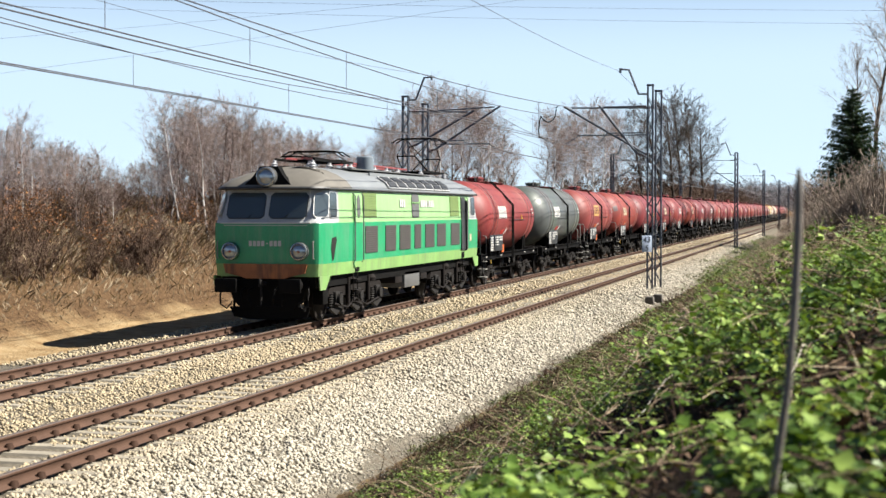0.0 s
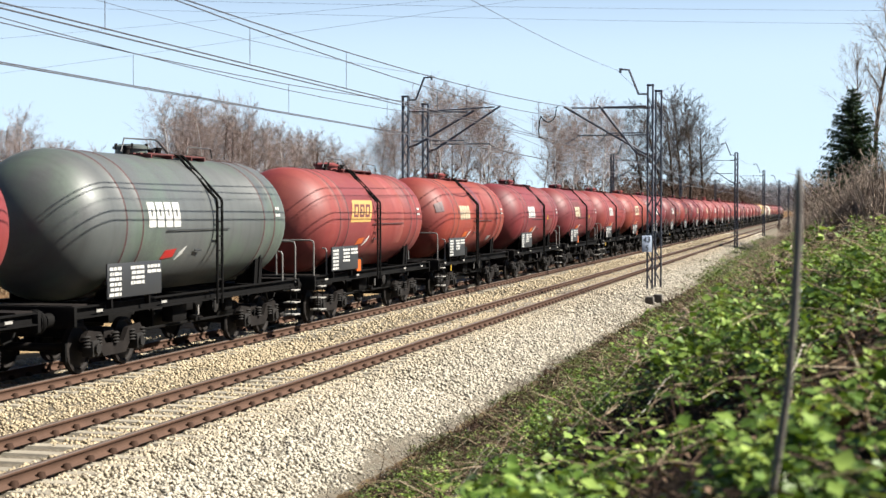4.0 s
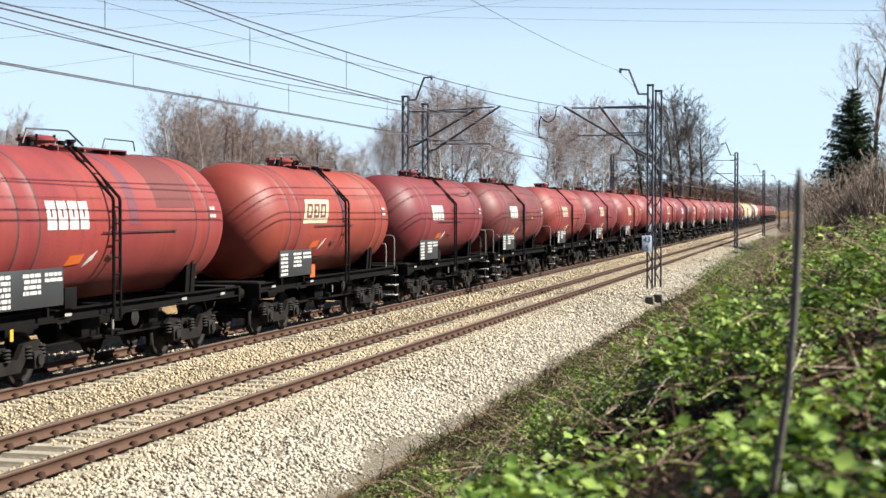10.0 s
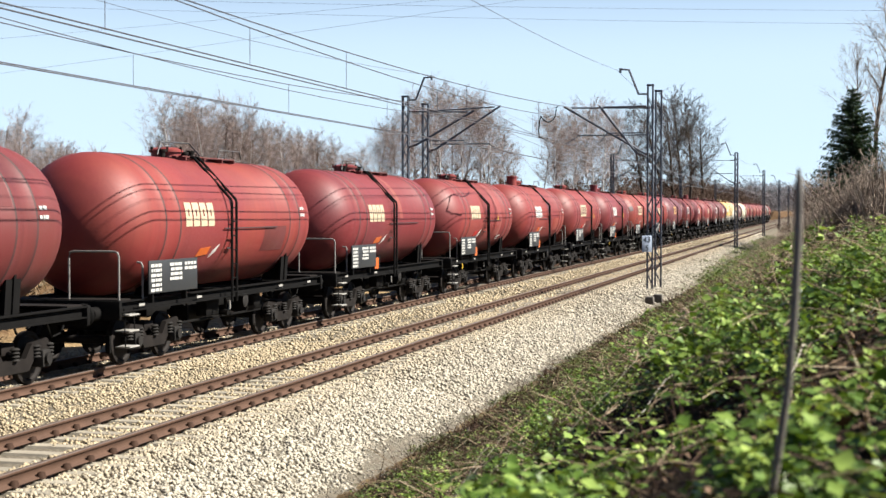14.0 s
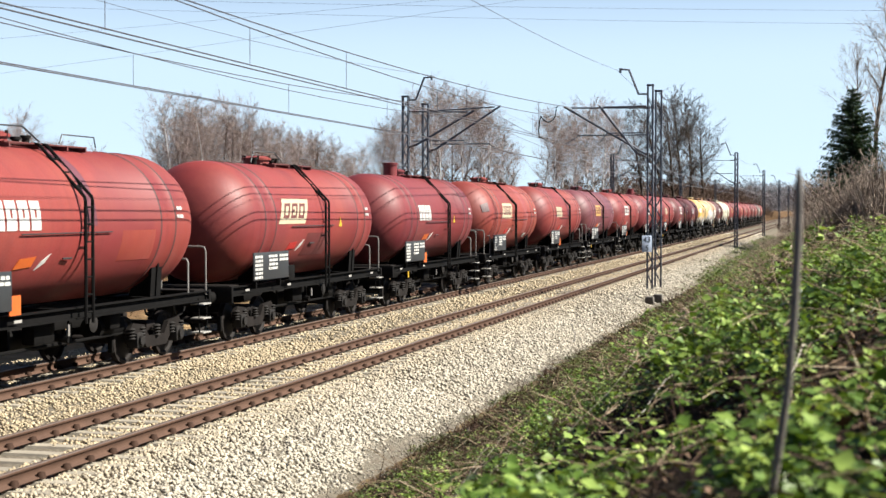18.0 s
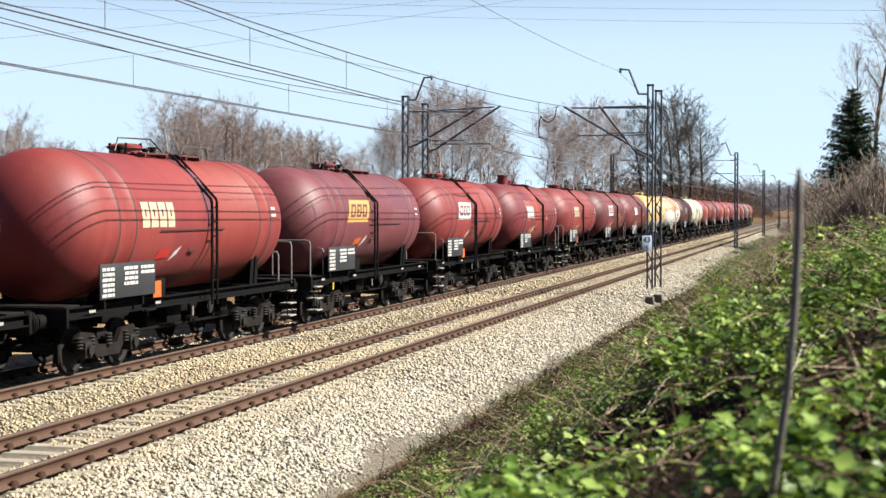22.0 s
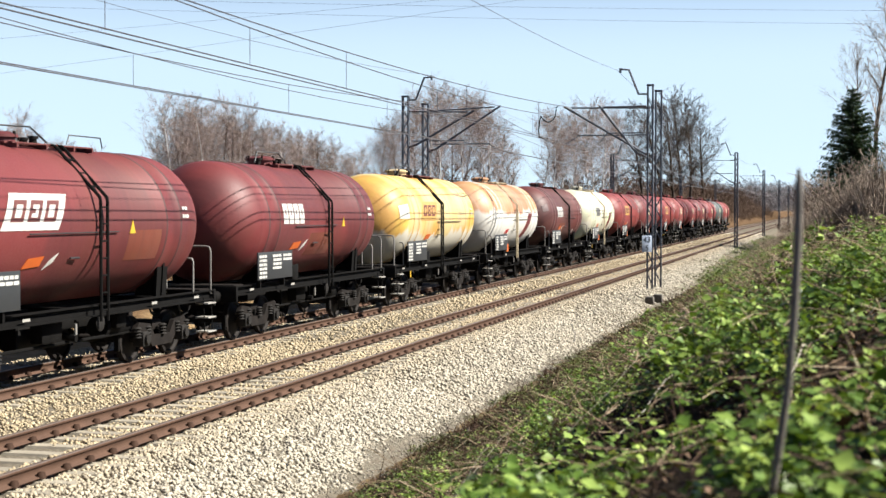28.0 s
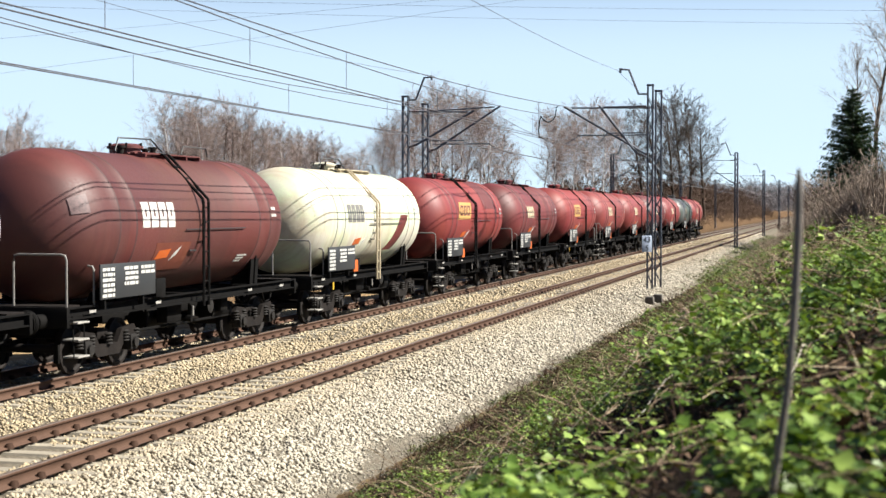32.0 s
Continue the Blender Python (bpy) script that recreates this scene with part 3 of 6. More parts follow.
def logo_blocks():
    """Four plain blocks, each with a slot."""
    return cells("emblem", ["#####.#####.#####.#####"] * 2 + ["##.##.##.##.##.##.##.##"] * 2 + ["#####.#####.#####.#####"] * 3, -2.92, 2.66, 0.063, 0.070)


def logo_slant():
    """A leaning plate."""
    return cells("emblem", ["###########"] * 6, -3.02, 2.66, 0.168, 0.102, 0.075)


def logo_mark(i):
    """An open ring on the leaning plate."""
    rows = (["####", "#..#", "#..#", "#..#", "####"], ["####", "#..#", "##.#", "#..#", "####"], ["####", "#..#", "#..#", "#..#", "####"])[i]
    return cells("emblem_mark", rows, -2.72 + i * 0.52, 2.80, 0.100, 0.072, 0.050, 0.011, M["rustred"])


def bogie(parent, y):
    """A two-axle bogie with side frames, springs, axle boxes and wheelsets."""
    bg = part("bogie", box(box(bmesh.new(), (0, y, 0.68), (1.9, 0.42, 0.20), bevel=0.03), (0, y, 0.83), (0.6, 0.5, 0.16), bevel=0.02), M["under"], parent, "rust-brown two-axle bogie")
    for s in (-1, 1):
        bm = bmesh.new()
        x = s * 1.02
        prof = [(-1.22, 0.62), (-1.05, 0.80), (-0.55, 0.74), (-0.35, 0.50), (0.35, 0.50), (0.55, 0.74), (1.05, 0.80), (1.22, 0.62), (1.1, 0.55), (0.7, 0.55), (0.45, 0.28), (-0.45, 0.28), (-0.7, 0.55), (-1.1, 0.55)]
        slab(bm, [(x - 0.05, y + a, z) for a, z in prof], (0.10, 0, 0))
        for w in (-0.9, 0.9):
            box(bm, (x, y + w, 0.62), (0.14, 0.46, 0.06))
            ab = box(bmesh.new(), (x + s * 0.02, y + w, 0.46), (0.24, 0.28, 0.30), bevel=0.03)
            rod(ab, (x, y + w, 0.46), (x + s * 0.19, y + w, 0.46), 0.10, 10)
            part("axle_box", ab, M["bogiegrey"], bg, "grimy axle box")
        part("side_frame", bm, M["under"], bg)
        for w in (-0.68, -1.12, 0.68, 1.12, 0.0):
            bm = lathe(bmesh.new(), [(0.055 if k % 2 else 0.09, 0.5 + 0.03 * k) for k in range(8)], 8, "Z", (x + s * 0.05, y + w, 0.0))
            part("coil_spring", bm, M["bogiegrey"], bg)
    for w in (-0.9, 0.9):
        bm = bmesh.new()
        rod(bm, (-0.9, 0, 0), (0.9, 0, 0), 0.08, 10)
        for s in (-1, 1):
            lathe(bm, [(0.10, -0.07), (0.36, -0.02), (0.40, -0.06), (0.46, -0.06), (0.46, 0.05), (0.40, 0.06), (0.37, 0.02), (0.10, 0.07)], 28, "X", (s * 0.76, 0, 0))
        part("wheelset", bm, M["wheel"], bg).matrix_basis = pose(0, y + w, 0.46)
    for w in (-0.42, 0.42, -1.38, 1.38):
        for s in (-1, 1):
            part("brake_shoe", B((s * 0.76, y + w, 0.42), (0.10, 0.07, 0.34), bevel=0.01), M["black"], bg)
    return bg


M["seam"] = surface("dirty_seam", (0.040, 0.011, 0.010), 0.75, scale=3, spread=0.6)
M["rustred"] = surface("red_rust", (0.08256, 0.01514, 0.01238), 0.7, scale=4, spread=0.6, grain=40)


def tank_wagon():
    """The wagon once, at the origin; its copies differ in paint, emblem and labels."""
    w = base("tank_wagon", "four-axle railway tank wagon", "tank wagon")
    bm = bmesh.new()
    prof = TANK + weld(-3.84) + weld(-3.16) + weld(3.14) + weld(3.80) + flip(TANK)
    lathe(bm, prof, 56, "Y", (0, 0, ZC))
    tank = part("tank", bm, None, w, "riveted-looking painted cylindrical tank with dished ends")
    tank.data.materials.append(None)
    tank.data.materials.append(M["seam"])
    seams = [len(TANK) + 4 * k + j for k in range(4) for j in range(3)]
    for k, poly in enumerate(tank.data.polygons):
        if k // 56 in seams:
            poly.material_index = 1
    # underframe
    for s in (-1, 1):
        bm = bmesh.new()
        x = s * 1.22
        slab(bm, [(x + s * a, -5.65, z) for a, z in ((-0.03, 1.0725), (0.12, 1.0725), (0.12, 1.0975), (0.03, 1.0975), (0.03, 1.2625), (0.12, 1.2625), (0.12, 1.2875), (-0.03, 1.2875))], (0, 11.3, 0))
        part("solebar", bm, M["black"], w, "black channel-section solebar", smooth=False)
    for y in (-3.65, 0, 3.65):
        part("cross_member", B((0, y, 1.16), (2.36, 0.25, 0.18)), M["black"], w, smooth=False)
    part("centre_sill", B((0, 0, 1.12), (0.5, 11.2, 0.22)), M["black"], w, smooth=False)
    for s in (-1, 1):
        part("headstock", B((0, s * 5.67, 1.12), (2.7, 0.10, 0.36), bevel=0.01), M["black"], w)
        for x in (-0.875, 0.875):
            bm = bmesh.new()
            rod(bm, (x, s * 5.72, 1.06), (x, s * 6.0, 1.06), 0.13, 14)
            rod(bm, (x, s * 6.0, 1.06), (x, s * 6.22, 1.06), 0.09, 12)
            lathe(bm, [(0.02, 6.275 * s), (0.20, 6.27 * s), (0.225, 6.24 * s), (0.225, 6.215 * s), (0.09, 6.20 * s)], 20, "Y", (x, 0, 1.06))
            part("buffer", bm, M["black"], w)
        bm = bmesh.new()
        rod(bm, (0, s * 5.7, 1.05), (0, s * 6.05, 1.02), 0.05, 8)
        rod(bm, (0, s * 6.0, 1.05), (0, s * 6.28, 0.93), 0.035, 8)
        for x in (-0.35, 0.35):
            pipe(bm, [(x, s * 5.72, 1.0), (x, s * 5.95, 0.95), (x, s * 6.1, 0.72), (x * 0.8, s * 6.28, 0.66)], 0.025, 6)
        part("coupling", bm, M["black"], w)
        # saddles that carry the tank
        for sx in (-1, 1):
            bm = bmesh.new()
            slab(bm, [(sx * 0.55, s * 3.45, 1.27), (sx * 1.15, s * 3.45, 1.27), (sx * 1.20, s * 3.45, 1.98), (sx * 1.02, s * 3.45, 1.70), (sx * 0.6, s * 3.45, 1.42)], (0, s * 0.06, 0))
            slab(bm, [(sx * 1.06, s * 3.25, 1.27), (sx * 1.12, s * 3.25, 1.27), (sx * 1.16, s * 3.25, 1.86), (sx * 1.10, s * 3.25, 1.86)], (0, s * 0.46, 0))
            part("saddle", bm, M["black"], w)
    for y in (-3.65, 3.65):
        bogie(w, y)
    # end railings and steps
    for s, xs in ((-1, (1.28, 0.35)), (1, (1.28,))):
        bm = bmesh.new()
        y = s * 5.60
        pipe(bm, [(1.28, y, 1.2), (1.28, y, 2.12), (1.25, y, 2.2), (1.17, y, 2.22), (0.35, y, 2.22), (0.27, y, 2.2), (0.25, y, 2.1), (0.25, y, 1.2)], 0.021, 8)
        part("end_railing", bm, M["railing"], w, "pale grey bent end railing")
        bm = bmesh.new()
        pipe(bm, [(1.30, y - s * 0.95, 1.25), (1.30, y - s * 0.95, 1.92), (1.27, y - s * 0.95, 1.98), (1.18, y - s * 0.95, 1.99)], 0.022, 8)
        part("grab_rail", bm, M["railing"], w)
        for z, wd in ((1.02, 0.0), (0.72, 0.06), (0.42, 0.12)):
            part("step", B((1.30, y - s * 0.30, z), (0.30, 0.42, 0.03), bevel=0.006), M["step"], w, "worn steel step")
        for dy in (-0.20, 0.20):
            part("step_hanger", rod(bmesh.new(), (1.33, y - s * 0.30 + dy, 1.15), (1.36, y - s * 0.30 + dy, 0.40), 0.014, 6), M["black"], w)
    for s in (-1, 1):
        part("end_platform", B((0, s * 5.35, 1.30), (2.5, 0.55, 0.03)), M["under"], w, smooth=False)
    # ladder over the flank
    lad = bmesh.new()
    for y in (-0.23, 0.03):
        pts = [(1.50, y, 1.0), (1.50, y, 3.16), (1.485, y, 3.23), (0.60, y, 4.155), (0.50, y, 4.17)]
        pipe(lad, pts, 0.03, 6)
    part("ladder", lad, M["black"], w, "black side ladder bent over the tank")
    for k in range(5):
        z = 1.2 + k * 0.31
        part("rung", rod(bmesh.new(), (1.495, -0.23, z), (1.495, 0.03, z), 0.016, 6), M["black"], w)
    for x, z in ((1.50, 2.75), (1.50, 3.05), (1.30, 3.425), (1.07, 3.665), (0.84, 3.905)):
        part("rung", rod(bmesh.new(), (x, -0.23, z), (x, 0.03, z), 0.016, 6), M["black"], w)
    bm = bmesh.new()
    rod(bm, (1.465, -0.55, 2.60), (1.465, 2.6, 2.60), 0.012, 6)
    for y in (-0.45, 0.9, 2.5):
        rod(bm, (1.40, y, 2.60), (1.465, y, 2.60), 0.012, 6)
    part("hand_bar", bm, M["board"], w, "thin black hand bar along the shell")
    part("hand_hold", rod(bmesh.new(), (1.35, -0.62, 2.16), (1.37, -0.34, 2.16), 0.018, 6), M["board"], w)
    # walkway, manhole and valves on top
    top = ZC + R
    bm = bmesh.new()
    for x in (0.16, 0.32, 0.48):
        box(bm, (x, 0.35, top + 0.02), (0.10, 2.9, 0.025))
    for y in (-1.0, 0.0, 1.0, 1.7):
        box(bm, (0.32, y, top - 0.03), (0.50, 0.05, 0.08))
    walkway = part("walkway", bm, M["rustred"], w, "rusty grated walkway along the top", smooth=False)
    bm = bmesh.new()
    pipe(bm, [(0.05, -1.35, top + 0.05), (0.05, -1.2, top + 0.33), (0.05, 0.3, top + 0.36), (0.05, 0.9, top + 0.10)], 0.018, 6)
    pipe(bm, [(0.62, 0.6, top + 0.04), (0.62, 0.7, top + 0.22), (0.62, 1.9, top + 0.22), (0.62, 1.98, top + 0.03)], 0.014, 6)
    part("top_rail", bm, M["board"], w)
    bm = bmesh.new()
    lathe(bm, [(0.33, top - 0.06), (0.33, top + 0.13), (0.38, top + 0.13), (0.38, top + 0.18), (0.25, top + 0.23), (0.05, top + 0.24)], 24, "Z", (-0.12, -0.55, 0))
    mh = part("manhole", bm, None, w, "manhole dome with bolted lid")
    for k in range(6):
        a = k * math.tau / 6
        x, y = -0.12 + 0.36 * math.cos(a), -0.55 + 0.36 * math.sin(a)
        part("lid_bolt", rod(bmesh.new(), (x, y, top + 0.12), (x, y, top + 0.24), 0.025, 6), M["under"], mh)
    for y, h in ((-1.0, 0.16), (0.15, 0.14), (0.5, 0.18)):
        bm = bmesh.new()
        rod(bm, (0.0, y, top - 0.05), (0.0, y, top + h), 0.07, 12)
        rod(bm, (0.0, y, top + h - 0.03), (0.0, y, top + h + 0.02), 0.10, 12)
        part("valve", bm, M["under"], w)
    # boards and labels on the flank
    bm = B((1.47, -3.62, 1.70), (0.03, 2.25, 0.64), bevel=0.006)
    brd = part("data_board", bm, M["board"], w, "black data board with white lines of lettering bars")
    rnd = random.Random(3)
    for col, (a, b, rows) in enumerate(((-4.68, -4.20, 6), (-3.82, -3.25, 4), (-3.15, -2.54, 2))):
        bm = bmesh.new()
        for i in range(rows):
            z = 1.95 - i * 0.095
            x0 = a + rnd.uniform(0, 0.05)
            while x0 < b - 0.05:
                wd = rnd.uniform(0.05, 0.22)
                slab(bm, [(1.486, x0, z), (1.486, min(b, x0 + wd), z), (1.486, min(b, x0 + wd), z - 0.06), (1.486, x0, z - 0.06)], (0.004, 0, 0))
                x0 += wd + 0.03
        part("lettering", bm, M["white"], brd, smooth=False)
    for y in (-4.5, -2.95):
        part("board_bracket", B((1.40, y, 1.44), (0.10, 0.06, 0.48)), M["black"], w)
    part("small_panel", B((1.42, -2.15, 1.48), (0.03, 0.42, 0.36), bevel=0.005), M["black"], w)
    bm = bmesh.new()
    decal(bm, [(-2.10, 2.02), (-1.56, 2.05), (-1.50, 2.22), (-2.01, 2.19)])
    part("hazard_label", bm, M["orange"], w, "orange hazard label", smooth=False)
    bm = bmesh.new()
    decal(bm, [(-1.40, 1.98), (-1.16, 2.10), (-1.04, 2.26), (-1.28, 2.14)])
    part("diamond_label", bm, M["white"], w, smooth=False)
    bm = bmesh.new()
    for z, y0, y1 in ((3.00, 3.88, 3.98), (3.00, 4.01, 4.12), (2.84, 3.86, 3.94), (2.84, 3.97, 4.02), (2.84, 4.04, 4.14)):
        decal(bm, [(y0, z), (y1, z), (y1, z + 0.07), (y0, z + 0.07)])
    part("end_lettering", bm, M["white"], w, "white figure bars near the tank's end", smooth=False)
    bm = bmesh.new()
    for i, z in enumerate((1.96, 1.90, 1.84)):
        decal(bm, [(2.2, z), (2.75 - 0.1 * i, z), (2.75 - 0.1 * i, z + 0.035), (2.2, z + 0.035)])
    part("small_lettering", bm, M["white"], w, smooth=False)
    bm = bmesh.new()
    decal(bm, [(1.50, 2.56), (1.74, 2.56), (1.62, 2.82)])
    part("warning_triangle", bm, M["yellowtag"], w, "yellow warning triangle", smooth=False)
    bm = bmesh.new()
    slab(bm, [(1.45, -2.55, 1.30), (1.45, -2.2, 1.30), (1.45, -2.2, 1.62), (1.45, -2.55, 1.62)], (0.02, 0, 0))
    part("orange_plate", bm, M["orange"], w, "orange danger plate", smooth=False)
    # brake gear below the frame
    for x, y in ((0.5, -1.3), (-0.4, 0.4), (0.75, 1.5)):
        part("air_reservoir", rod(bmesh.new(), (x, y, 0.78), (x, y + 0.95, 0.78), 0.22, 14), M["black"], w)
    for x, y, z, s3 in ((0.95, -0.75, 0.90, (0.25, 0.7, 0.42)), (0.98, 1.85, 0.92, (0.2, 0.4, 0.34)), (-0.9, 0.9, 0.82, (0.3, 2.2, 0.5)), (-0.85, -1.3, 0.80, (0.3, 1.3, 0.5)), (0.2, 0.6, 0.55, (0.3, 0.9, 0.16))):
        part("brake_gear_box", B((x, y, z), s3, bevel=0.03), M["black"], w)
    part("heating_trunk", B((-0.2, 0, 0.90), (0.9, 4.6, 0.30), bevel=0.05), M["black"], w)
    for x, z in ((0.9, 0.62), (0.3, 0.52)):
        part("brake_rod", rod(bmesh.new(), (x, -2.6, z), (x, 2.6, z), 0.03, 6), M["black"], w)
    for y in (-1.5, 0.6, 2.0):
        part("brake_hanger", B((0.8, y, 0.86), (0.05, 0.08, 0.5)), M["black"], w)
    bm = bmesh.new()
    rod(bm, (0, 0.05, 1.3), (0, 0.05, 0.55), 0.13, 12)
    pipe(bm, [(0, 0.05, 0.75), (0.6, 0.05, 0.75), (1.1, 0.05, 0.7)], 0.07, 8)
    part("outlet_pipe", bm, M["black"], w)
    bm = bmesh.new()
    lathe(bm, [(0.02, 0.0), (0.13, 0.0), (0.16, 0.012), (0.13, 0.025), (0.02, 0.025)], 18, "X", (1.3, 0.55, 0.95))
    part("brake_handwheel", bm, M["bogiegrey"], w)
    part("changeover_lever", B((1.3, -0.35, 0.90), (0.03, 0.06, 0.20)), M["railing"], w)
    part("tag_plate", B((1.32, -3.9, 0.97), (0.02, 0.10, 0.20)), M["yellowtag"], w)
    for y in (-4.9, -2.2, 2.6, 4.6):
        bm = bmesh.new()
        slab(bm, [(1.342, y, 1.155), (1.342, y + 0.24, 1.155), (1.342, y + 0.24, 1.205), (1.342, y, 1.205)], (0.004, 0, 0))
        part("frame_lettering", bm, M["step"], w, smooth=False)
    return w


RED = {"plum": ((0.112, 0.027, 0.036), (0.098, 0.02, 0.024)), "red": ((0.1617, 0.02133, 0.01858), (0.1376, 0.01789, 0.01789)), "crimson": ((0.1273, 0.01514, 0.0172), (0.1066, 0.01307, 0.01651)), "orange": ((0.1789, 0.02614, 0.01651), (0.1514, 0.02133, 0.01651)),
       "maroon": ((0.07912, 0.01376, 0.01445), (0.1101, 0.0172, 0.0172)), "brown": ((0.062, 0.0165, 0.0145), (0.082, 0.019, 0.016)), "pink": ((0.1582, 0.02614, 0.02339), (0.1307, 0.01995, 0.01995))}
PAINT = {k: tank_paint("tank_" + k, a, b, tone(a, 0.45), 0.4) for k, (a, b) in RED.items()}
PAINT["grey"] = tank_paint("tank_grey", (0.06949, 0.0743, 0.07155), (0.05944, 0.0644, 0.06192), (0.02477, 0.02477, 0.02477), 0.35, 0.4)
PAINT["yellow"] = tank_paint("tank_yellow", (0.42, 0.235, 0.06), (0.42, 0.32, 0.17), (0.32, 0.12, 0.022), 0.6, 0.45)
PAINT["creamy"] = tank_paint("tank_cream", (0.43, 0.405, 0.335), (0.40, 0.365, 0.28), (0.22, 0.15, 0.09), 0.45, 0.45)


def two_tone(m, lower, split, ragged):
    """A second coat below an uneven line, its edge drawn out into vertical runs."""
    nt = m.node_tree
    b = nt.nodes["Principled BSDF"]
    upper = b.inputs["Base Color"].links[0].from_socket
    v = coords(nt, 1.0)
    sp = nt.nodes.new("ShaderNodeSeparateXYZ")
    nt.links.new(v, sp.inputs[0])
    runs = noise_of(nt, coords(nt, 1.0, stretch=(0.2, 1.6, 0.15)), 1.0, 5, 0.6)
    edge_at = nt.nodes.new("ShaderNodeMath")
    edge_at.operation = "MULTIPLY_ADD"
    edge_at.inputs[1].default_value = ragged
    nt.links.new(runs, edge_at.inputs[0])
    nt.links.new(sp.outputs[2], edge_at.inputs[2])
    cut = nt.nodes.new("ShaderNodeMapRange")
    cut.inputs["From Min"].default_value, cut.inputs["From Max"].default_value = split + ragged * 0.5 - 0.07, split + ragged * 0.5 + 0.07
    nt.links.new(edge_at.outputs[0], cut.inputs["Value"])
    low = mix(nt, ramp(nt, noise_of(nt, coords(nt, 1.0, stretch=(0.5, 4.0, 0.4)), 1.0, 6), [(0.5, (0, 0, 0)), (0.75, (0.4,) * 3)]), lower, tone(lower, 0.62))
    nt.links.new(mix(nt, cut.outputs[0], low, upper), b.inputs["Base Color"])


two_tone(PAINT["yellow"], (0.43, 0.40, 0.33), 2.25, 1.5)
PAINT["rustwhite"] = tank_paint("tank_white_rust", (0.29, 0.115, 0.052), (0.34, 0.18, 0.10), (0.43, 0.40, 0.36), 0.45, 0.45)
two_tone(PAINT["rustwhite"], (0.43, 0.415, 0.38), 2.95, 1.1)
LOOKS = {"plum": "bleached plum-red", "red": "faded red", "crimson": "crimson red", "orange": "orange-red", "maroon": "dark maroon", "brown": "sooty dark brown-red", "pink": "bleached pinkish red",
         "grey": "dull grey", "yellow": "stained yellow", "rustwhite": "white, rust-streaked", "creamy": "cream-coloured"}
ORDER = [("red", "b", "white"), ("grey", "b", "white"), ("pink", "s", "yellowink"), ("orange", "b", "cream"), ("crimson", "b", "white"), ("crimson", "b", "cream"),
         ("red", "b", "white"), ("orange", "s", "cream"), ("crimson", "b", "white"), ("maroon", "b", "white"), ("red", "b", "cream"), ("crimson", "b", "cream"),
         ("red", "b", "cream"), ("red", "b", "white"), ("red", "s", "cream"), ("crimson", "b", "white"), ("orange", "s", "cream"), ("red", "b", "cream"),
         ("plum", "s", "yellowink"), ("red", "s", "white"), ("crimson", "b", "white"), ("red", "b", "cream"), ("maroon", "s", "white"), ("maroon", "b", "white"),
         ("yellow", "s", "yellowink"), ("rustwhite", "", ""), ("brown", "b", "white"), ("creamy", "b", "darkink"), ("red", "s", "yellowink"), ("maroon", "b", "cream"),
         ("red", "s", "yellowink"), ("pink", "b", "cream"), ("red", "b", "cream"), ("maroon", "b", "cream"), ("red", "b", "cream"), ("grey", "b", "cream"), ("red", "b", "cream")]
def patch(y0, y1, z0, z1, slant=0.0, lift=0.003):
    """A coat of newer paint, bent round the shell."""
    bm = bmesh.new()
    a0, a1 = (math.degrees(math.asin((z - ZC) / R)) for z in (z0, z1))
    n = max(6, int((a1 - a0) / 4))
    rows = []
    for i in range(n + 1):
        a = a0 + (a1 - a0) * i / n
        s = slant * i / n
        rows.append([bm.verts.new(on_shell(y, a, k)) for y, k in ((y0 + s, -0.002), (y0 + s + 0.01, lift), (y1 + s - 0.01, lift), (y1 + s, -0.002))])
    for a, b in zip(rows, rows[1:]):
        for i in range(3):
            bm.faces.new((a[i], a[i + 1], b[i + 1], b[i]))
    return mesh_of("repaint_patch", bm, None, True)


# wagons that run turned round: ladder and railing towards the rear
TURNED = {1, 4, 5, 7, 8, 13, 14, 15, 17, 20, 22, 23, 30, 32, 35}
SEAMS = {"rustwhite": "white", "yellow": "yellowink", "creamy": "darkink"}
LADDER = {8: 0.0, 15: 0.75, 12: -0.3, 13: 0.15, 26: 0.0, 27: -0.25}
REPAINT = {0: [(9, "r")], 2: [(0, "r")], 3: [(9, "v"), (5, "f")], 4: [(9, "v"), (3, "d")], 5: [(1, "d"), (3, "d")], 6: [(9, "v"), (6, "d")], 7: [(9, "v"), (5, "f")], 9: [(4, "d"), (6, "d")],
           10: [(3, "d")], 11: [(9, "r")], 12: [(0, "r")], 13: [(9, "v"), (3, "f")], 14: [(2, "d")], 16: [(0, "r")], 17: [(9, "v")], 18: [(6, "v")], 20: [(1, "r"), (8, "f")], 22: [(3, "o")], 23: [(2, "o")],
           26: [(5, "o")], 28: [(6, "d")], 29: [(0, "d")], 31: [(9, "v")], 33: [(3, "o")], 34: [(8, "d")]}
PATCHES = [patch(1.45, 2.35, 2.0, 4.02, lift=0.003), patch(-3.05, -1.0, 2.50, 3.42, lift=0.003), patch(-0.9, 0.9, 1.85, 2.42, lift=0.003), patch(1.5, 2.9, 2.05, 2.62, lift=0.0045), patch(-3.1, -0.2, 3.3, 3.85, lift=0.0045), patch(-2.2, -0.6, 1.8, 2.35, lift=0.0075), patch(1.35, 3.08, 3.05, 4.10, lift=0.006), patch(-3.1, -0.95, 1.55, 2.46, lift=0.0045), patch(-0.85, 0.93, 1.65, 4.11, lift=0.006), patch(0.12, 0.50, 2.72, 4.11, lift=0.006)]
STRIPE = patch(1.25, 2.1, 1.80, 2.85, 0.95)
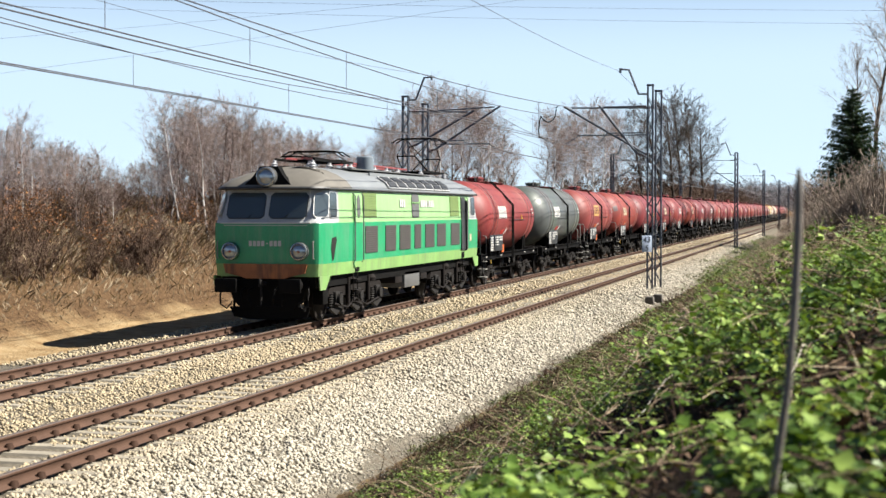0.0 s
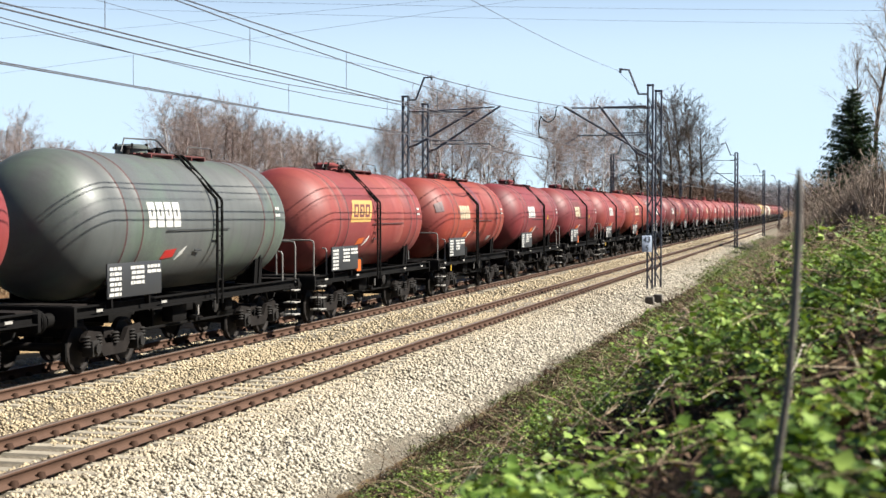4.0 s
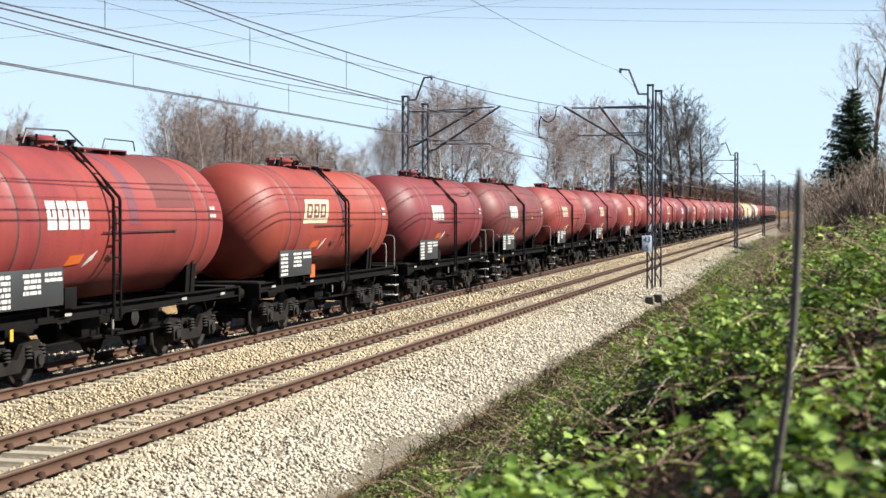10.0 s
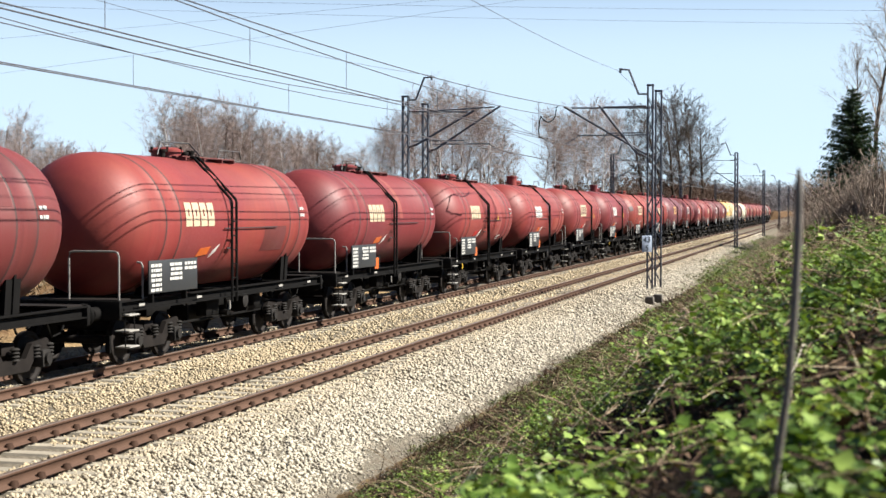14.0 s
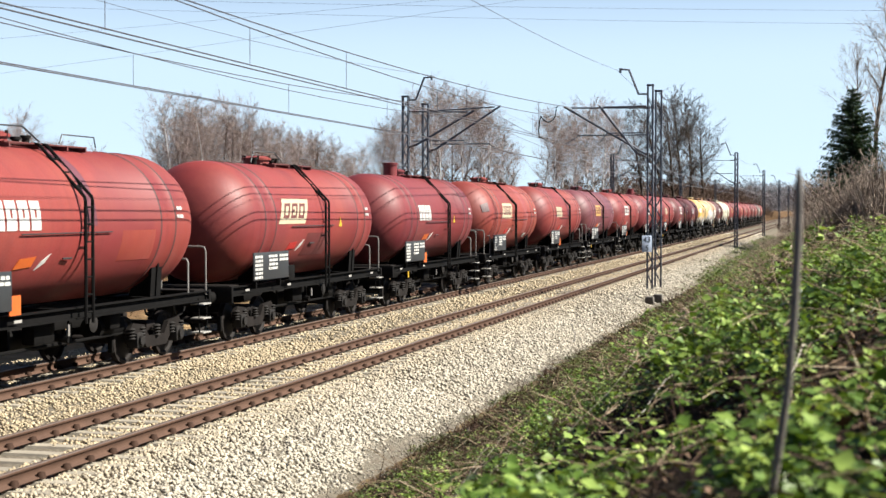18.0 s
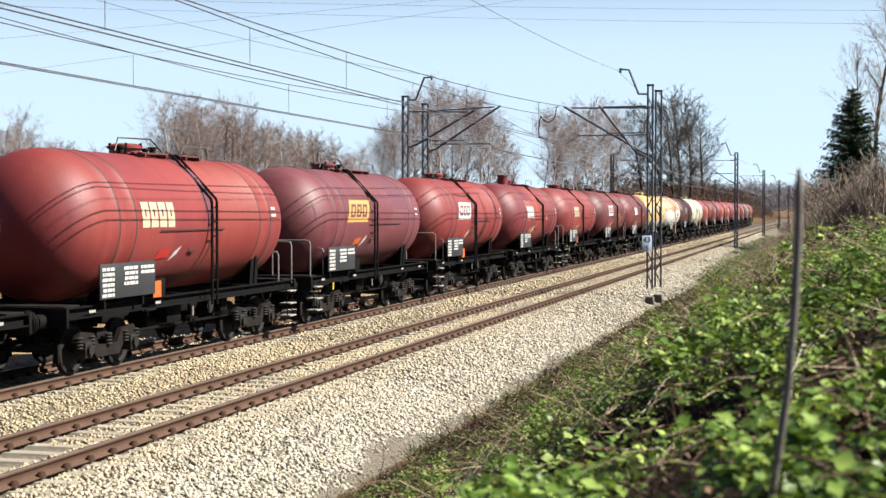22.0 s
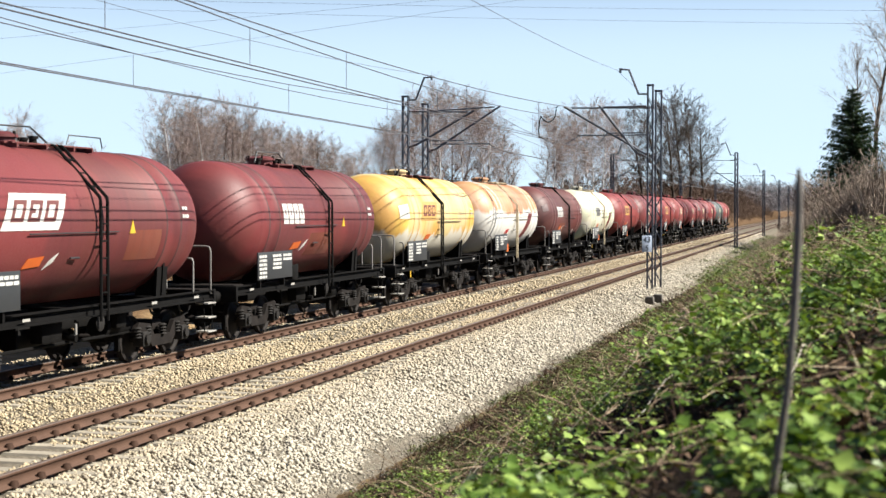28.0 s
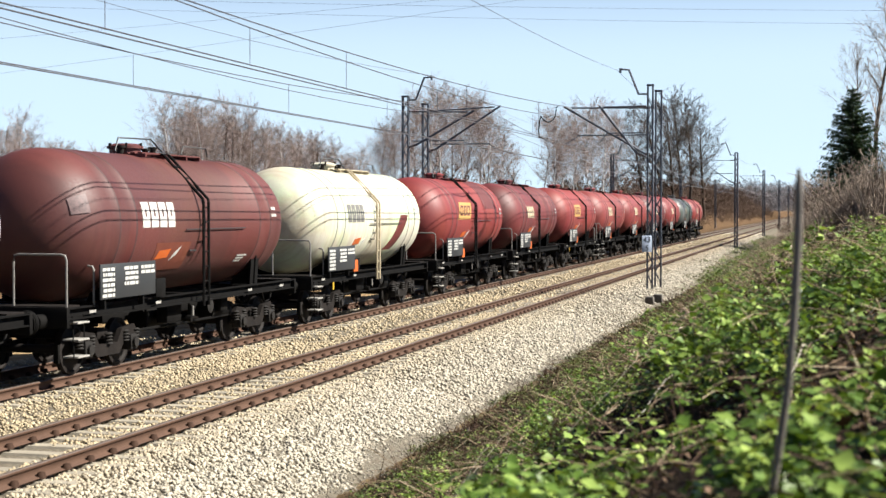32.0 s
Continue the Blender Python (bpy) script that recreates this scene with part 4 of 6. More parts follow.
TINTS = [tank_paint("patch_" + n, c, tone(c, 0.9), tone(c, 0.5), 0.3, 0.55) for n, c in (("violet", (0.095, 0.022, 0.035)), ("fresh", (0.185, 0.026, 0.018)), ("dark", (0.088, 0.0150, 0.0145)), ("rosy", (0.178, 0.034, 0.030)))]
RUSTY = tank_paint("patch_rusty", (0.11, 0.026, 0.014), (0.10, 0.022, 0.014), (0.05, 0.014, 0.01), 0.4, 0.55)
LIGHT = [tank_paint("patch_" + n, c, tone(c, 0.9), tone(c, 0.6), 0.4, 0.5) for n, c in (("white", (0.3853, 0.3715, 0.3302)), ("maroon", (0.09632, 0.01514, 0.01376)))]
DOME_Y, DOME_R = [q[1] for q in TANK], [q[0] for q in TANK]


def on_dome(name, a0, a1, y0, y1, na, ny, lift, mat):
    """A plate or a coat of paint bent round the dished end."""
    bm = bmesh.new()
    rows = []
    for k in range(na + 1):
        a = radians(a0 + (a1 - a0) * k / na)
        rows.append([])
        for j in range(ny + 1):
            y = y0 + (y1 - y0) * j / ny
            r = float(np.interp(y, DOME_Y, DOME_R)) + lift
            rows[-1].append(bm.verts.new((r * math.cos(a), y, ZC + r * math.sin(a))))
    for a, b in zip(rows, rows[1:]):
        for j in range(ny):
            bm.faces.new((a[j], a[j + 1], b[j + 1], b[j]))
    return mesh_of(name, bm, mat, True)


PLACARD = on_dome("end_placard", 10, 25.6, -5.10, -4.78, 6, 5, 0.022, M["placard"])
PLACARD_WHITE = on_dome("repaint_patch", 0, 19, -4.9, -4.35, 6, 8, 0.012, None)
EMBLEM = {"b": logo_blocks(), "s": logo_slant()}
MARKS = [logo_mark(i) for i in range(3)]
PITCH, FIRST = 12.58, 60.72
wagons = []
model = tank_wagon()
for i, (paint, emblem, ink) in enumerate(ORDER):
    m = pose(0, FIRST + i * PITCH, 0)
    w = model if i == 0 else copy_thing(model, m)
    wagons.append((w, FIRST + i * PITCH))
for i, (w, at) in enumerate(wagons):
    paint, emblem, ink = ORDER[i]
    w.matrix_basis = pose(0, at, 0)
    extra = {"b": " with block emblem", "s": " with slanted emblem", "": ""}[emblem]
    tagged(w, LOOKS[paint] + " tank wagon" + extra + " on black bogies", "tank wagon", "tank wagons of the train")
    for ob in list(w.children):
        kind = ob.name.split(".")[0]
        if kind in ("tank", "manhole"):
            if not ob.data.materials:
                ob.data.materials.append(None)
            ob.material_slots[0].link = "OBJECT"
            ob.material_slots[0].material = PAINT[paint]
        mid = sum(q[1] for q in ob.bound_box) / 8
        if kind == "tank" and paint in SEAMS:
            ob.material_slots[1].link = "OBJECT"
            ob.material_slots[1].material = M[SEAMS[paint]]
        if kind in ("ladder", "rung", "walkway") and i in (25, 27):
            ob.material_slots[0].link = "OBJECT"
            ob.material_slots[0].material = M["cream"]
        if kind in ("ladder", "rung"):
            ob.location.y += LADDER.get(i, 0.45 if i in TURNED else -0.45)
        if kind == "hand_bar":
            ob.location.y += -1.6 if i in TURNED else -0.45
        if kind == "hazard_label" and i in (0, 1, 12, 14, 16, 17, 19, 25):
            ob.material_slots[0].link = "OBJECT"
            ob.material_slots[0].material = M["redsign"]
        bare_end = kind in ("end_railing", "grab_rail", "step", "step_hanger") and (mid < 0) == (i in TURNED)
        gone = (kind == "orange_plate" and i in (1, 3, 4, 6, 8, 9, 10, 14, 16, 18, 20, 22, 23, 24, 26)) or (kind == "warning_triangle" and i not in (0, 4, 5, 9, 12, 14, 15, 20, 22, 23)) or (kind == "small_lettering" and i not in (3, 12, 16, 26)) or (kind == "small_panel" and i % 3 == 1) or (kind == "tag_plate" and i % 3) or (kind == "frame_lettering" and mid > 0 and i % 2)
        if gone or bare_end:
            bpy.data.objects.remove(ob)
    tints = {"v": TINTS[0], "f": TINTS[1], "d": TINTS[2], "r": TINTS[3], "o": RUSTY}
    marks = [(PATCHES[k], tints[c]) for k, c in REPAINT.get(i, ())]
    if paint == "yellow":
        marks = [(PLACARD_WHITE, LIGHT[0])]
    elif paint == "rustwhite":
        marks = [(STRIPE, LIGHT[1])]
    elif paint == "creamy":
        marks = [(STRIPE, LIGHT[1])]
    if i in (13, 15, 20):
        bm = lathe(bmesh.new(), [(0.23, ZC + R - 0.08), (0.23, ZC + R + 0.36), (0.27, ZC + R + 0.36), (0.27, ZC + R + 0.42), (0.05, ZC + R + 0.44)], 20, "Z", (-0.05, -1.28, 0))
        part("filling_dome", bm, PAINT[paint], w, "tall upright filling dome in the tank's colour")
    if i in (3, 16, 26, 33):
        q = new("end_placard", PLACARD)
        q.parent = w
        tagged(q, "faded placard on the dished end")
    for me, tint in marks:
        q = new("repaint_patch", me)
        q.parent = w
        if not q.data.materials:
            q.data.materials.append(None)
        q.material_slots[0].link = "OBJECT"
        q.material_slots[0].material = tint
    if emblem:
        e = new("emblem", EMBLEM[emblem])
        e.parent = w
        if not e.data.materials:
            e.data.materials.append(None)
        e.material_slots[0].link = "OBJECT"
        if emblem == "s":
            for me in MARKS:
                piece("emblem_mark", me, e)
        e.material_slots[0].material = M[ink]
        tagged(e, {"white": "white", "cream": "cream", "yellowink": "yellow", "darkink": "dark grey"}[ink] + " painted emblem of plain shapes")

# ---- locomotive ----
def streaked(m, tint, amount):
    """Dirt that has run down a painted side."""
    nt = m.node_tree
    b = nt.nodes["Principled BSDF"]
    clean = b.inputs["Base Color"].links[0].from_socket
    run = noise_of(nt, coords(nt, 1.0, stretch=(3.0, 3.0, 0.35)), 1.6, 6, 0.65)
    nt.links.new(mix(nt, ramp(nt, run, [(0.45, (0, 0, 0)), (0.72, (amount,) * 3)]), clean, tint), b.inputs["Base Color"])
    return m


M["green"] = streaked(surface("green_paint", (0.012, 0.215, 0.088), 0.38, scale=1.5, spread=0.22, grain=30, rise=0.08), (0.11, 0.21, 0.13), 0.55)
M["pale"] = streaked(surface("pale_green_paint", (0.225, 0.405, 0.165), 0.4, scale=1.5, spread=0.18, grain=30, rise=0.08), (0.16, 0.24, 0.11), 0.45)
M["lime"] = streaked(surface("yellow_green_paint", (0.155, 0.285, 0.085), 0.45, scale=1.2, spread=0.35, grain=30, rise=0.08), (0.12, 0.13, 0.085), 0.7)
M["olive"] = surface("olive_grille", (0.09907, 0.1486, 0.03963), 0.6, scale=3, spread=0.25)
M["cab"] = surface("cab_grey_white", (0.3268, 0.3316, 0.3268), 0.4, scale=2, spread=0.25, grain=30, rise=0.08)
M["roof_d"] = surface("roof_dirt", (0.1087, 0.09907, 0.08187), 0.7, scale=1.3, spread=0.35, grain=30)
M["roof_l"] = surface("roof_silver", (0.1617, 0.172, 0.1754), 0.45, scale=1.3, spread=0.25, grain=30, rise=0.1)
M["grille"] = surface("grille_grime", (0.030, 0.0255, 0.022), 0.7, scale=4, spread=0.4)
M["beam"] = streaked(surface("orange_primer", (0.33, 0.105, 0.026), 0.65, scale=2.5, spread=0.5), (0.02, 0.015, 0.012), 0.8)
M["red"] = surface("red_steel", (0.1637, 0.02477, 0.02229), 0.55, scale=5, spread=0.3)
M["porcelain"] = surface("white_porcelain", (0.3564, 0.3564, 0.3667), 0.25, spread=0.08, rise=0)
M["greybox"] = surface("grey_box_paint", (0.085, 0.085, 0.082), 0.55, scale=2, spread=0.35)
M["tealgrey"] = surface("grey_cylinder", (0.119, 0.1438, 0.1637), 0.5, scale=3, spread=0.2)
M["chrome"] = surface("bright_ring", (0.3068, 0.3124, 0.3068), 0.25, 0.8, rise=0)
M["tail"] = surface("dim_tail_glass", (0.1376, 0.0301, 0.02408), 0.2, spread=0.2, rise=0)
M["glass"], nt, b = nodes_of("window_glass", 0.08)
b.inputs["Base Color"].default_value = (0.034, 0.046, 0.052, 1)
b.inputs["Specular IOR Level"].default_value = 0.9
bump(nt, b, noise_of(nt, coords(nt, 1.0), 1.5, 2), 0.06, 0.02)
M["lens"], nt, b = nodes_of("lamp_lens", 0.06)
b.inputs["Base Color"].default_value = (0.30, 0.33, 0.35, 1)
b.inputs["Metallic"].default_value = 0.7
bump(nt, b, noise_of(nt, coords(nt, 1.0), 40, 2), 0.3, 0.01)

LOCO_AT, HL = 44.98, 9.02
loco = base("locomotive", "green and yellow-green electric locomotive hauling the tank train", "locomotive", pose(0, LOCO_AT, 0))


def plan(z, hw, back, face, cham, cuts):
    """The body's outline at one height, all the way round."""
    y0 = -HL + back
    q = [(face * 0.5, y0), (face, y0 + 0.015), ((face + hw) / 2 + 0.04, y0 + cham * 0.38), (hw, y0 + cham)] + [(hw, c) for c in cuts]
    right = q + [(x, -y) for x, y in q[::-1] if (x, -y) not in [(hw, c) for c in cuts]]
    seen, out = set(), []
    for p in right:
        key = (round(p[0], 4), round(p[1], 4))
        if key not in seen:
            seen.add(key)
            out.append(p)
    return [(x, y, z) for x, y in out] + [(-x, y, z) for x, y in out[::-1]]


CUTS = [-7.45, -6.4, -3.0, 0.0, 3.0, 6.4, 7.45]


def shell(levels, cap=True, floor=True):
    bm = bmesh.new()
    rings = [[bm.verts.new(p) for p in plan(*lv, CUTS)] for lv in levels]
    k = len(rings[0])
    for a, b in zip(rings, rings[1:]):
        for i in range(k):
            bm.faces.new((a[i], a[(i + 1) % k], b[(i + 1) % k], b[i]))
    if cap:
        bm.faces.new(rings[-1])
    if floor:
        bm.faces.new(rings[0])
    return bm


part("lower_band", shell([(1.27, 1.465, 0.05, 1.25, 0.25), (1.60, 1.485, 0.02, 1.28, 0.25)]), M["lime"], loco, "yellow-green lower body band, dirty")
part("body", shell([(1.60, 1.485, 0.02, 1.28, 0.25), (2.10, 1.49, 0.0, 1.30, 0.25), (2.66, 1.49, 0.0, 1.30, 0.28)]), M["green"], loco, "bright green middle body")
up = part("upper_body", shell([(2.66, 1.488, 0.01, 1.28, 0.34), (2.74, 1.486, 0.05, 1.25, 0.40), (3.52, 1.455, 0.34, 1.10, 0.62)]), M["pale"], loco, "pale green upper body with grey-white cab ends")
up.data.materials.append(M["cab"])
for poly in up.data.polygons:
    if abs(poly.center.y) > 7.3 and abs(poly.normal.z) < 0.7:
        poly.material_index = 1
roof = part("roof", shell([(3.52, 1.50, 0.13, 1.12, 0.5), (3.585, 1.52, 0.10, 1.12, 0.5), (3.62, 1.50, 0.12, 1.10, 0.5), (3.80, 1.36, 0.40, 0.95, 0.5), (3.97, 1.08, 0.90, 0.72, 0.5),
                           (4.10, 0.75, 1.45, 0.45, 0.5), (4.17, 0.42, 1.9, 0.2, 0.3), (4.19, 0.15, 2.1, 0.05, 0.2)]), M["roof_l"], loco, "silver-grey curved roof, brown with dirt over the cab")
roof.data.materials.append(M["roof_d"])
for poly in roof.data.polygons:
    if poly.center.y < -6.3:
        poly.material_index = 1
part("underframe", B((0, 0, 1.12), (2.6, 17.6, 0.30)), M["black"], loco)
for e in (-1, 1):
    rim = [(-1.525, e * (HL - 0.62)), (-1.34, e * (HL - 0.30)), (-1.12, e * (HL - 0.09)), (1.12, e * (HL - 0.09)), (1.34, e * (HL - 0.30)), (1.525, e * (HL - 0.62))]
    part("visor", pipe(bmesh.new(), [(x, y, 3.565) for x, y in rim], 0.045, 6), M["board"], loco, "dark rim of the roof above the cab windows")
    part("gutter", pipe(bmesh.new(), [(e * 1.525, y, 3.555) for y in (-8.4, -4.0, 0.0, 4.0, 8.4)], 0.022, 6), M["board"], loco, "dark rain gutter along the roof edge")
part("belt_trim", box(box(bmesh.new(), (0, -HL - 0.01, 2.66), (2.5, 0.03, 0.03)), (0, -HL - 0.008, 2.60), (2.3, 0.02, 0.015)), M["white"], loco)


def panel(name, mat, c, u, v, w, h, thick=0.02, taper=0.0, parent=None, label="", cut=0.05):
    """A rounded plate on a wall: centre, direction along, direction up, size."""
    c, u, v = Vector(c), Vector(u).normalized(), Vector(v).normalized()
    n = u.cross(v).normalized()
    a, b, k = w / 2, h / 2, cut
    pts = [(-a + k, -b), (a - k, -b), (a, -b + k), (a - taper, b - k), (a - taper - k, b), (-a + k, b), (-a, b - k), (-a, -b + k)]
    bm = bmesh.new()
    slab(bm, [c + u * x + v * y - n * thick * 0.5 for x, y in pts], n * thick)
    return part(name, bm, mat, parent or loco, label, smooth=False)


def window(name, c, u, v, w, h, taper=0.0, frame_mat="cab", label=""):
    n = Vector(u).cross(Vector(v)).normalized()
    fr = panel(name, M[frame_mat], Vector(c) + n * 0.004, u, v, w + 0.05, h + 0.05, 0.02, taper, None, label, 0.09)
    panel("pane", M["glass"], Vector(c) + n * 0.012, u, v, w, h, 0.02, taper, fr, "dark reflecting glass", 0.07)


UPF = (0, 0.32, 0.80)
for s in (-1, 1):
    window("windscreen", (s * 0.585, -HL + 0.185, 3.11), (1, 0, 0), UPF, 1.00, 0.68, 0, "board", "wide windscreen in a black rubber frame")
window("corner_window", (1.383, -HL + 0.425, 3.12), (0.31, 0.5, 0), (-0.09, 0.37, 0.78), 0.47, 0.66, 0, "cab", "corner cab window")
window("corner_window", (-1.383, -HL + 0.425, 3.12), (0.31, -0.5, 0), (0.09, 0.37, 0.78), 0.47, 0.66, 0, "cab", "corner cab window")
for s in (-1, 1):
    for y in (-7.95, 7.95):
        window("cab_side_window", (s * 1.477, y, 3.14), (0, s, 0), (-0.04 * s, 0, 1), 0.56, 0.66, 0, "cab", "cab side window")
part("wiper", rod(rod(bmesh.new(), (-0.5, -HL + 0.02, 2.78), (-0.25, -HL + 0.17, 3.05), 0.012, 5), (0.5, -HL + 0.02, 2.78), (0.78, -HL + 0.17, 3.05), 0.012, 5), M["black"], loco)
X = 1.492
SIDE, UP = (0, 1, 0), (0, 0, 1)
for k, (a, b) in enumerate(((-5.15, -3.97), (-3.18, -2.09), (-1.67, -0.47), (0.03, 0.77), (1.30, 2.45), (2.81, 3.96), (4.70, 5.94))):
    g = panel("side_grille", M["grille"], (X, (a + b) / 2, 2.165), SIDE, UP, b - a, 0.76, 0.03, 0, None, "brown-grey louvred side grille", 0.02)
    bm = bmesh.new()
    for i in range(12):
        z = 1.82 + i * 0.062
        slab(bm, [(X + 0.010, a + 0.03, z), (X + 0.020, a + 0.03, z - 0.012), (X + 0.020, b - 0.03, z - 0.012), (X + 0.010, b - 0.03, z)], (0, 0, 0.022))
    part("louvres", bm, M["grille"], g, smooth=False)
    panel("side_grille", M["grille"], (-X, (a + b) / 2, 2.165), (0, -1, 0), UP, b - a, 0.76, 0.03, 0, None, "brown-grey louvred side grille", 0.02)
for a, b in ((-5.34, -4.06), (4.62, 5.85)):
    g = panel("upper_grille", M["olive"], (1.474, (a + b) / 2, 3.14), SIDE, (-0.04, 0, 1), b - a, 0.70, 0.03, 0, None, "olive-green upper grille", 0.02)
    bm = bmesh.new()
    for i in range(9):
        z = 2.84 + i * 0.072
        slab(bm, [(1.484 - (z - 2.8) * 0.035, a + 0.03, z), (1.505 - (z - 2.8) * 0.035, a + 0.03, z - 0.02), (1.505 - (z - 2.8) * 0.035, b - 0.03, z - 0.02), (1.484 - (z - 2.8) * 0.035, b - 0.03, z)], (0, 0, 0.02))
    part("louvres", bm, M["olive"], g, smooth=False)
panel("engine_room_window", M["greybox"], (1.478, 0.16, 3.13), SIDE, (-0.04, 0, 1), 0.84, 0.74, 0.03, 0, None, "grey-painted engine room window", 0.10)
panel("window_bar", M["pale"], (1.498, 0.16, 3.23), SIDE, (-0.04, 0, 1), 0.86, 0.05, 0.02)
# lettering bars on the flank and the front
for y0, n, h in ((-1.55, 3, 0.24), (0.85, 8, 0.22)):
    for i in range(n):
        w = 0.16 if i != 4 or n < 8 else 0.08
        panel("lettering_bar", M["white"], (1.487, y0 + i * 0.205, 3.20), SIDE, (-0.04, 0, 1), w, h, 0.012, 0, None, "", 0.02)
for i in range(8):
    panel("number_bar", M["white"], (-0.41 + i * 0.115, -HL - 0.012, 2.13), (1, 0, 0), UP, 0.085 if i != 4 else 0.05, 0.14 if i != 4 else 0.03, 0.012, 0, None, "", 0.01)
# doors
for s in (-1, 1):
    d = panel("cab_door", M["green"], (s * 1.494, s * 0 - 5.86, 2.35), (0, s, 0), UP, 0.66, 1.86, 0.03, 0, None, "green engine-room door with a tall window", 0.05)
    panel("door_upper", M["pale"], (s * 1.502, -5.86, 3.06), (0, s, 0), (-0.03 * s, 0, 1), 0.66, 0.80, 0.03, 0, d, "pale green upper door half")
    panel("door_window", M["greybox"], (s * 1.516, -5.84, 3.10), (0, s, 0), (-0.03 * s, 0, 1), 0.30, 0.64, 0.02, 0, d, "", 0.12)
    panel("door_sill", M["lime"], (s * 1.500, -5.86, 1.50), (0, s, 0), UP, 0.64, 0.16, 0.03, 0, d)
bm = bmesh.new()
for y in (-6.24, -5.48, 6.12, 6.98):
    pipe(bm, [(1.50, y, 1.55), (1.555, y, 1.62), (1.555, y, 3.38), (1.48, y, 3.46)], 0.018, 6)
part("door_handrails", bm, M["greybox"], loco, "grey handrails beside the doors")
# no opening in the wall: a dark plate paints the shade inside the doorway
o = panel("open_door", M["board"], (1.494, 6.50, 2.52), SIDE, (-0.02, 0, 1), 0.60, 1.88, 0.03, 0, None, "open rear door, its shaded interior painted as a dark plate", 0.04)
panel("door_leaf", M["greybox"], (1.40, 6.85, 2.45), (-0.5, 0.15, 0), UP, 0.4, 1.8, 0.03, 0, o)
for y in (-5.86, 6.5):
    # flat black plate; the hollow's shade is only its colour
    panel("step_recess", M["black"], (1.488, y, 1.40), SIDE, UP, 0.34, 0.20, 0.02, 0, None, "step recess, its shade painted as a black plate", 0.01)
    bm = bmesh.new()
    for dy in (-0.2, 0.2):
        rod(bm, (1.42, y + dy, 1.28), (1.45, y + dy, 0.42), 0.018, 6)
    for z in (0.45, 0.78, 1.08):
        box(bm, (1.45, y, z), (0.20, 0.42, 0.03))
    part("step_ladder", bm, M["under"], loco)
# peeled paint patch, small label
bm = bmesh.new()
slab(bm, [(1.492, -8.02, 1.66), (1.492, -7.90, 1.70), (1.492, -7.66, 2.20), (1.492, -7.72, 2.30), (1.492, -8.05, 2.26), (1.492, -8.14, 2.0)], (0.005, 0, 0))
part("peeled_patch", bm, M["bogiegrey"], loco, "grey peeled paint patch", smooth=False)
panel("paper_label", M["cream"], (1.494, 7.62, 2.0), SIDE, UP, 0.26, 0.26, 0.012, 0, None, "", 0.01)
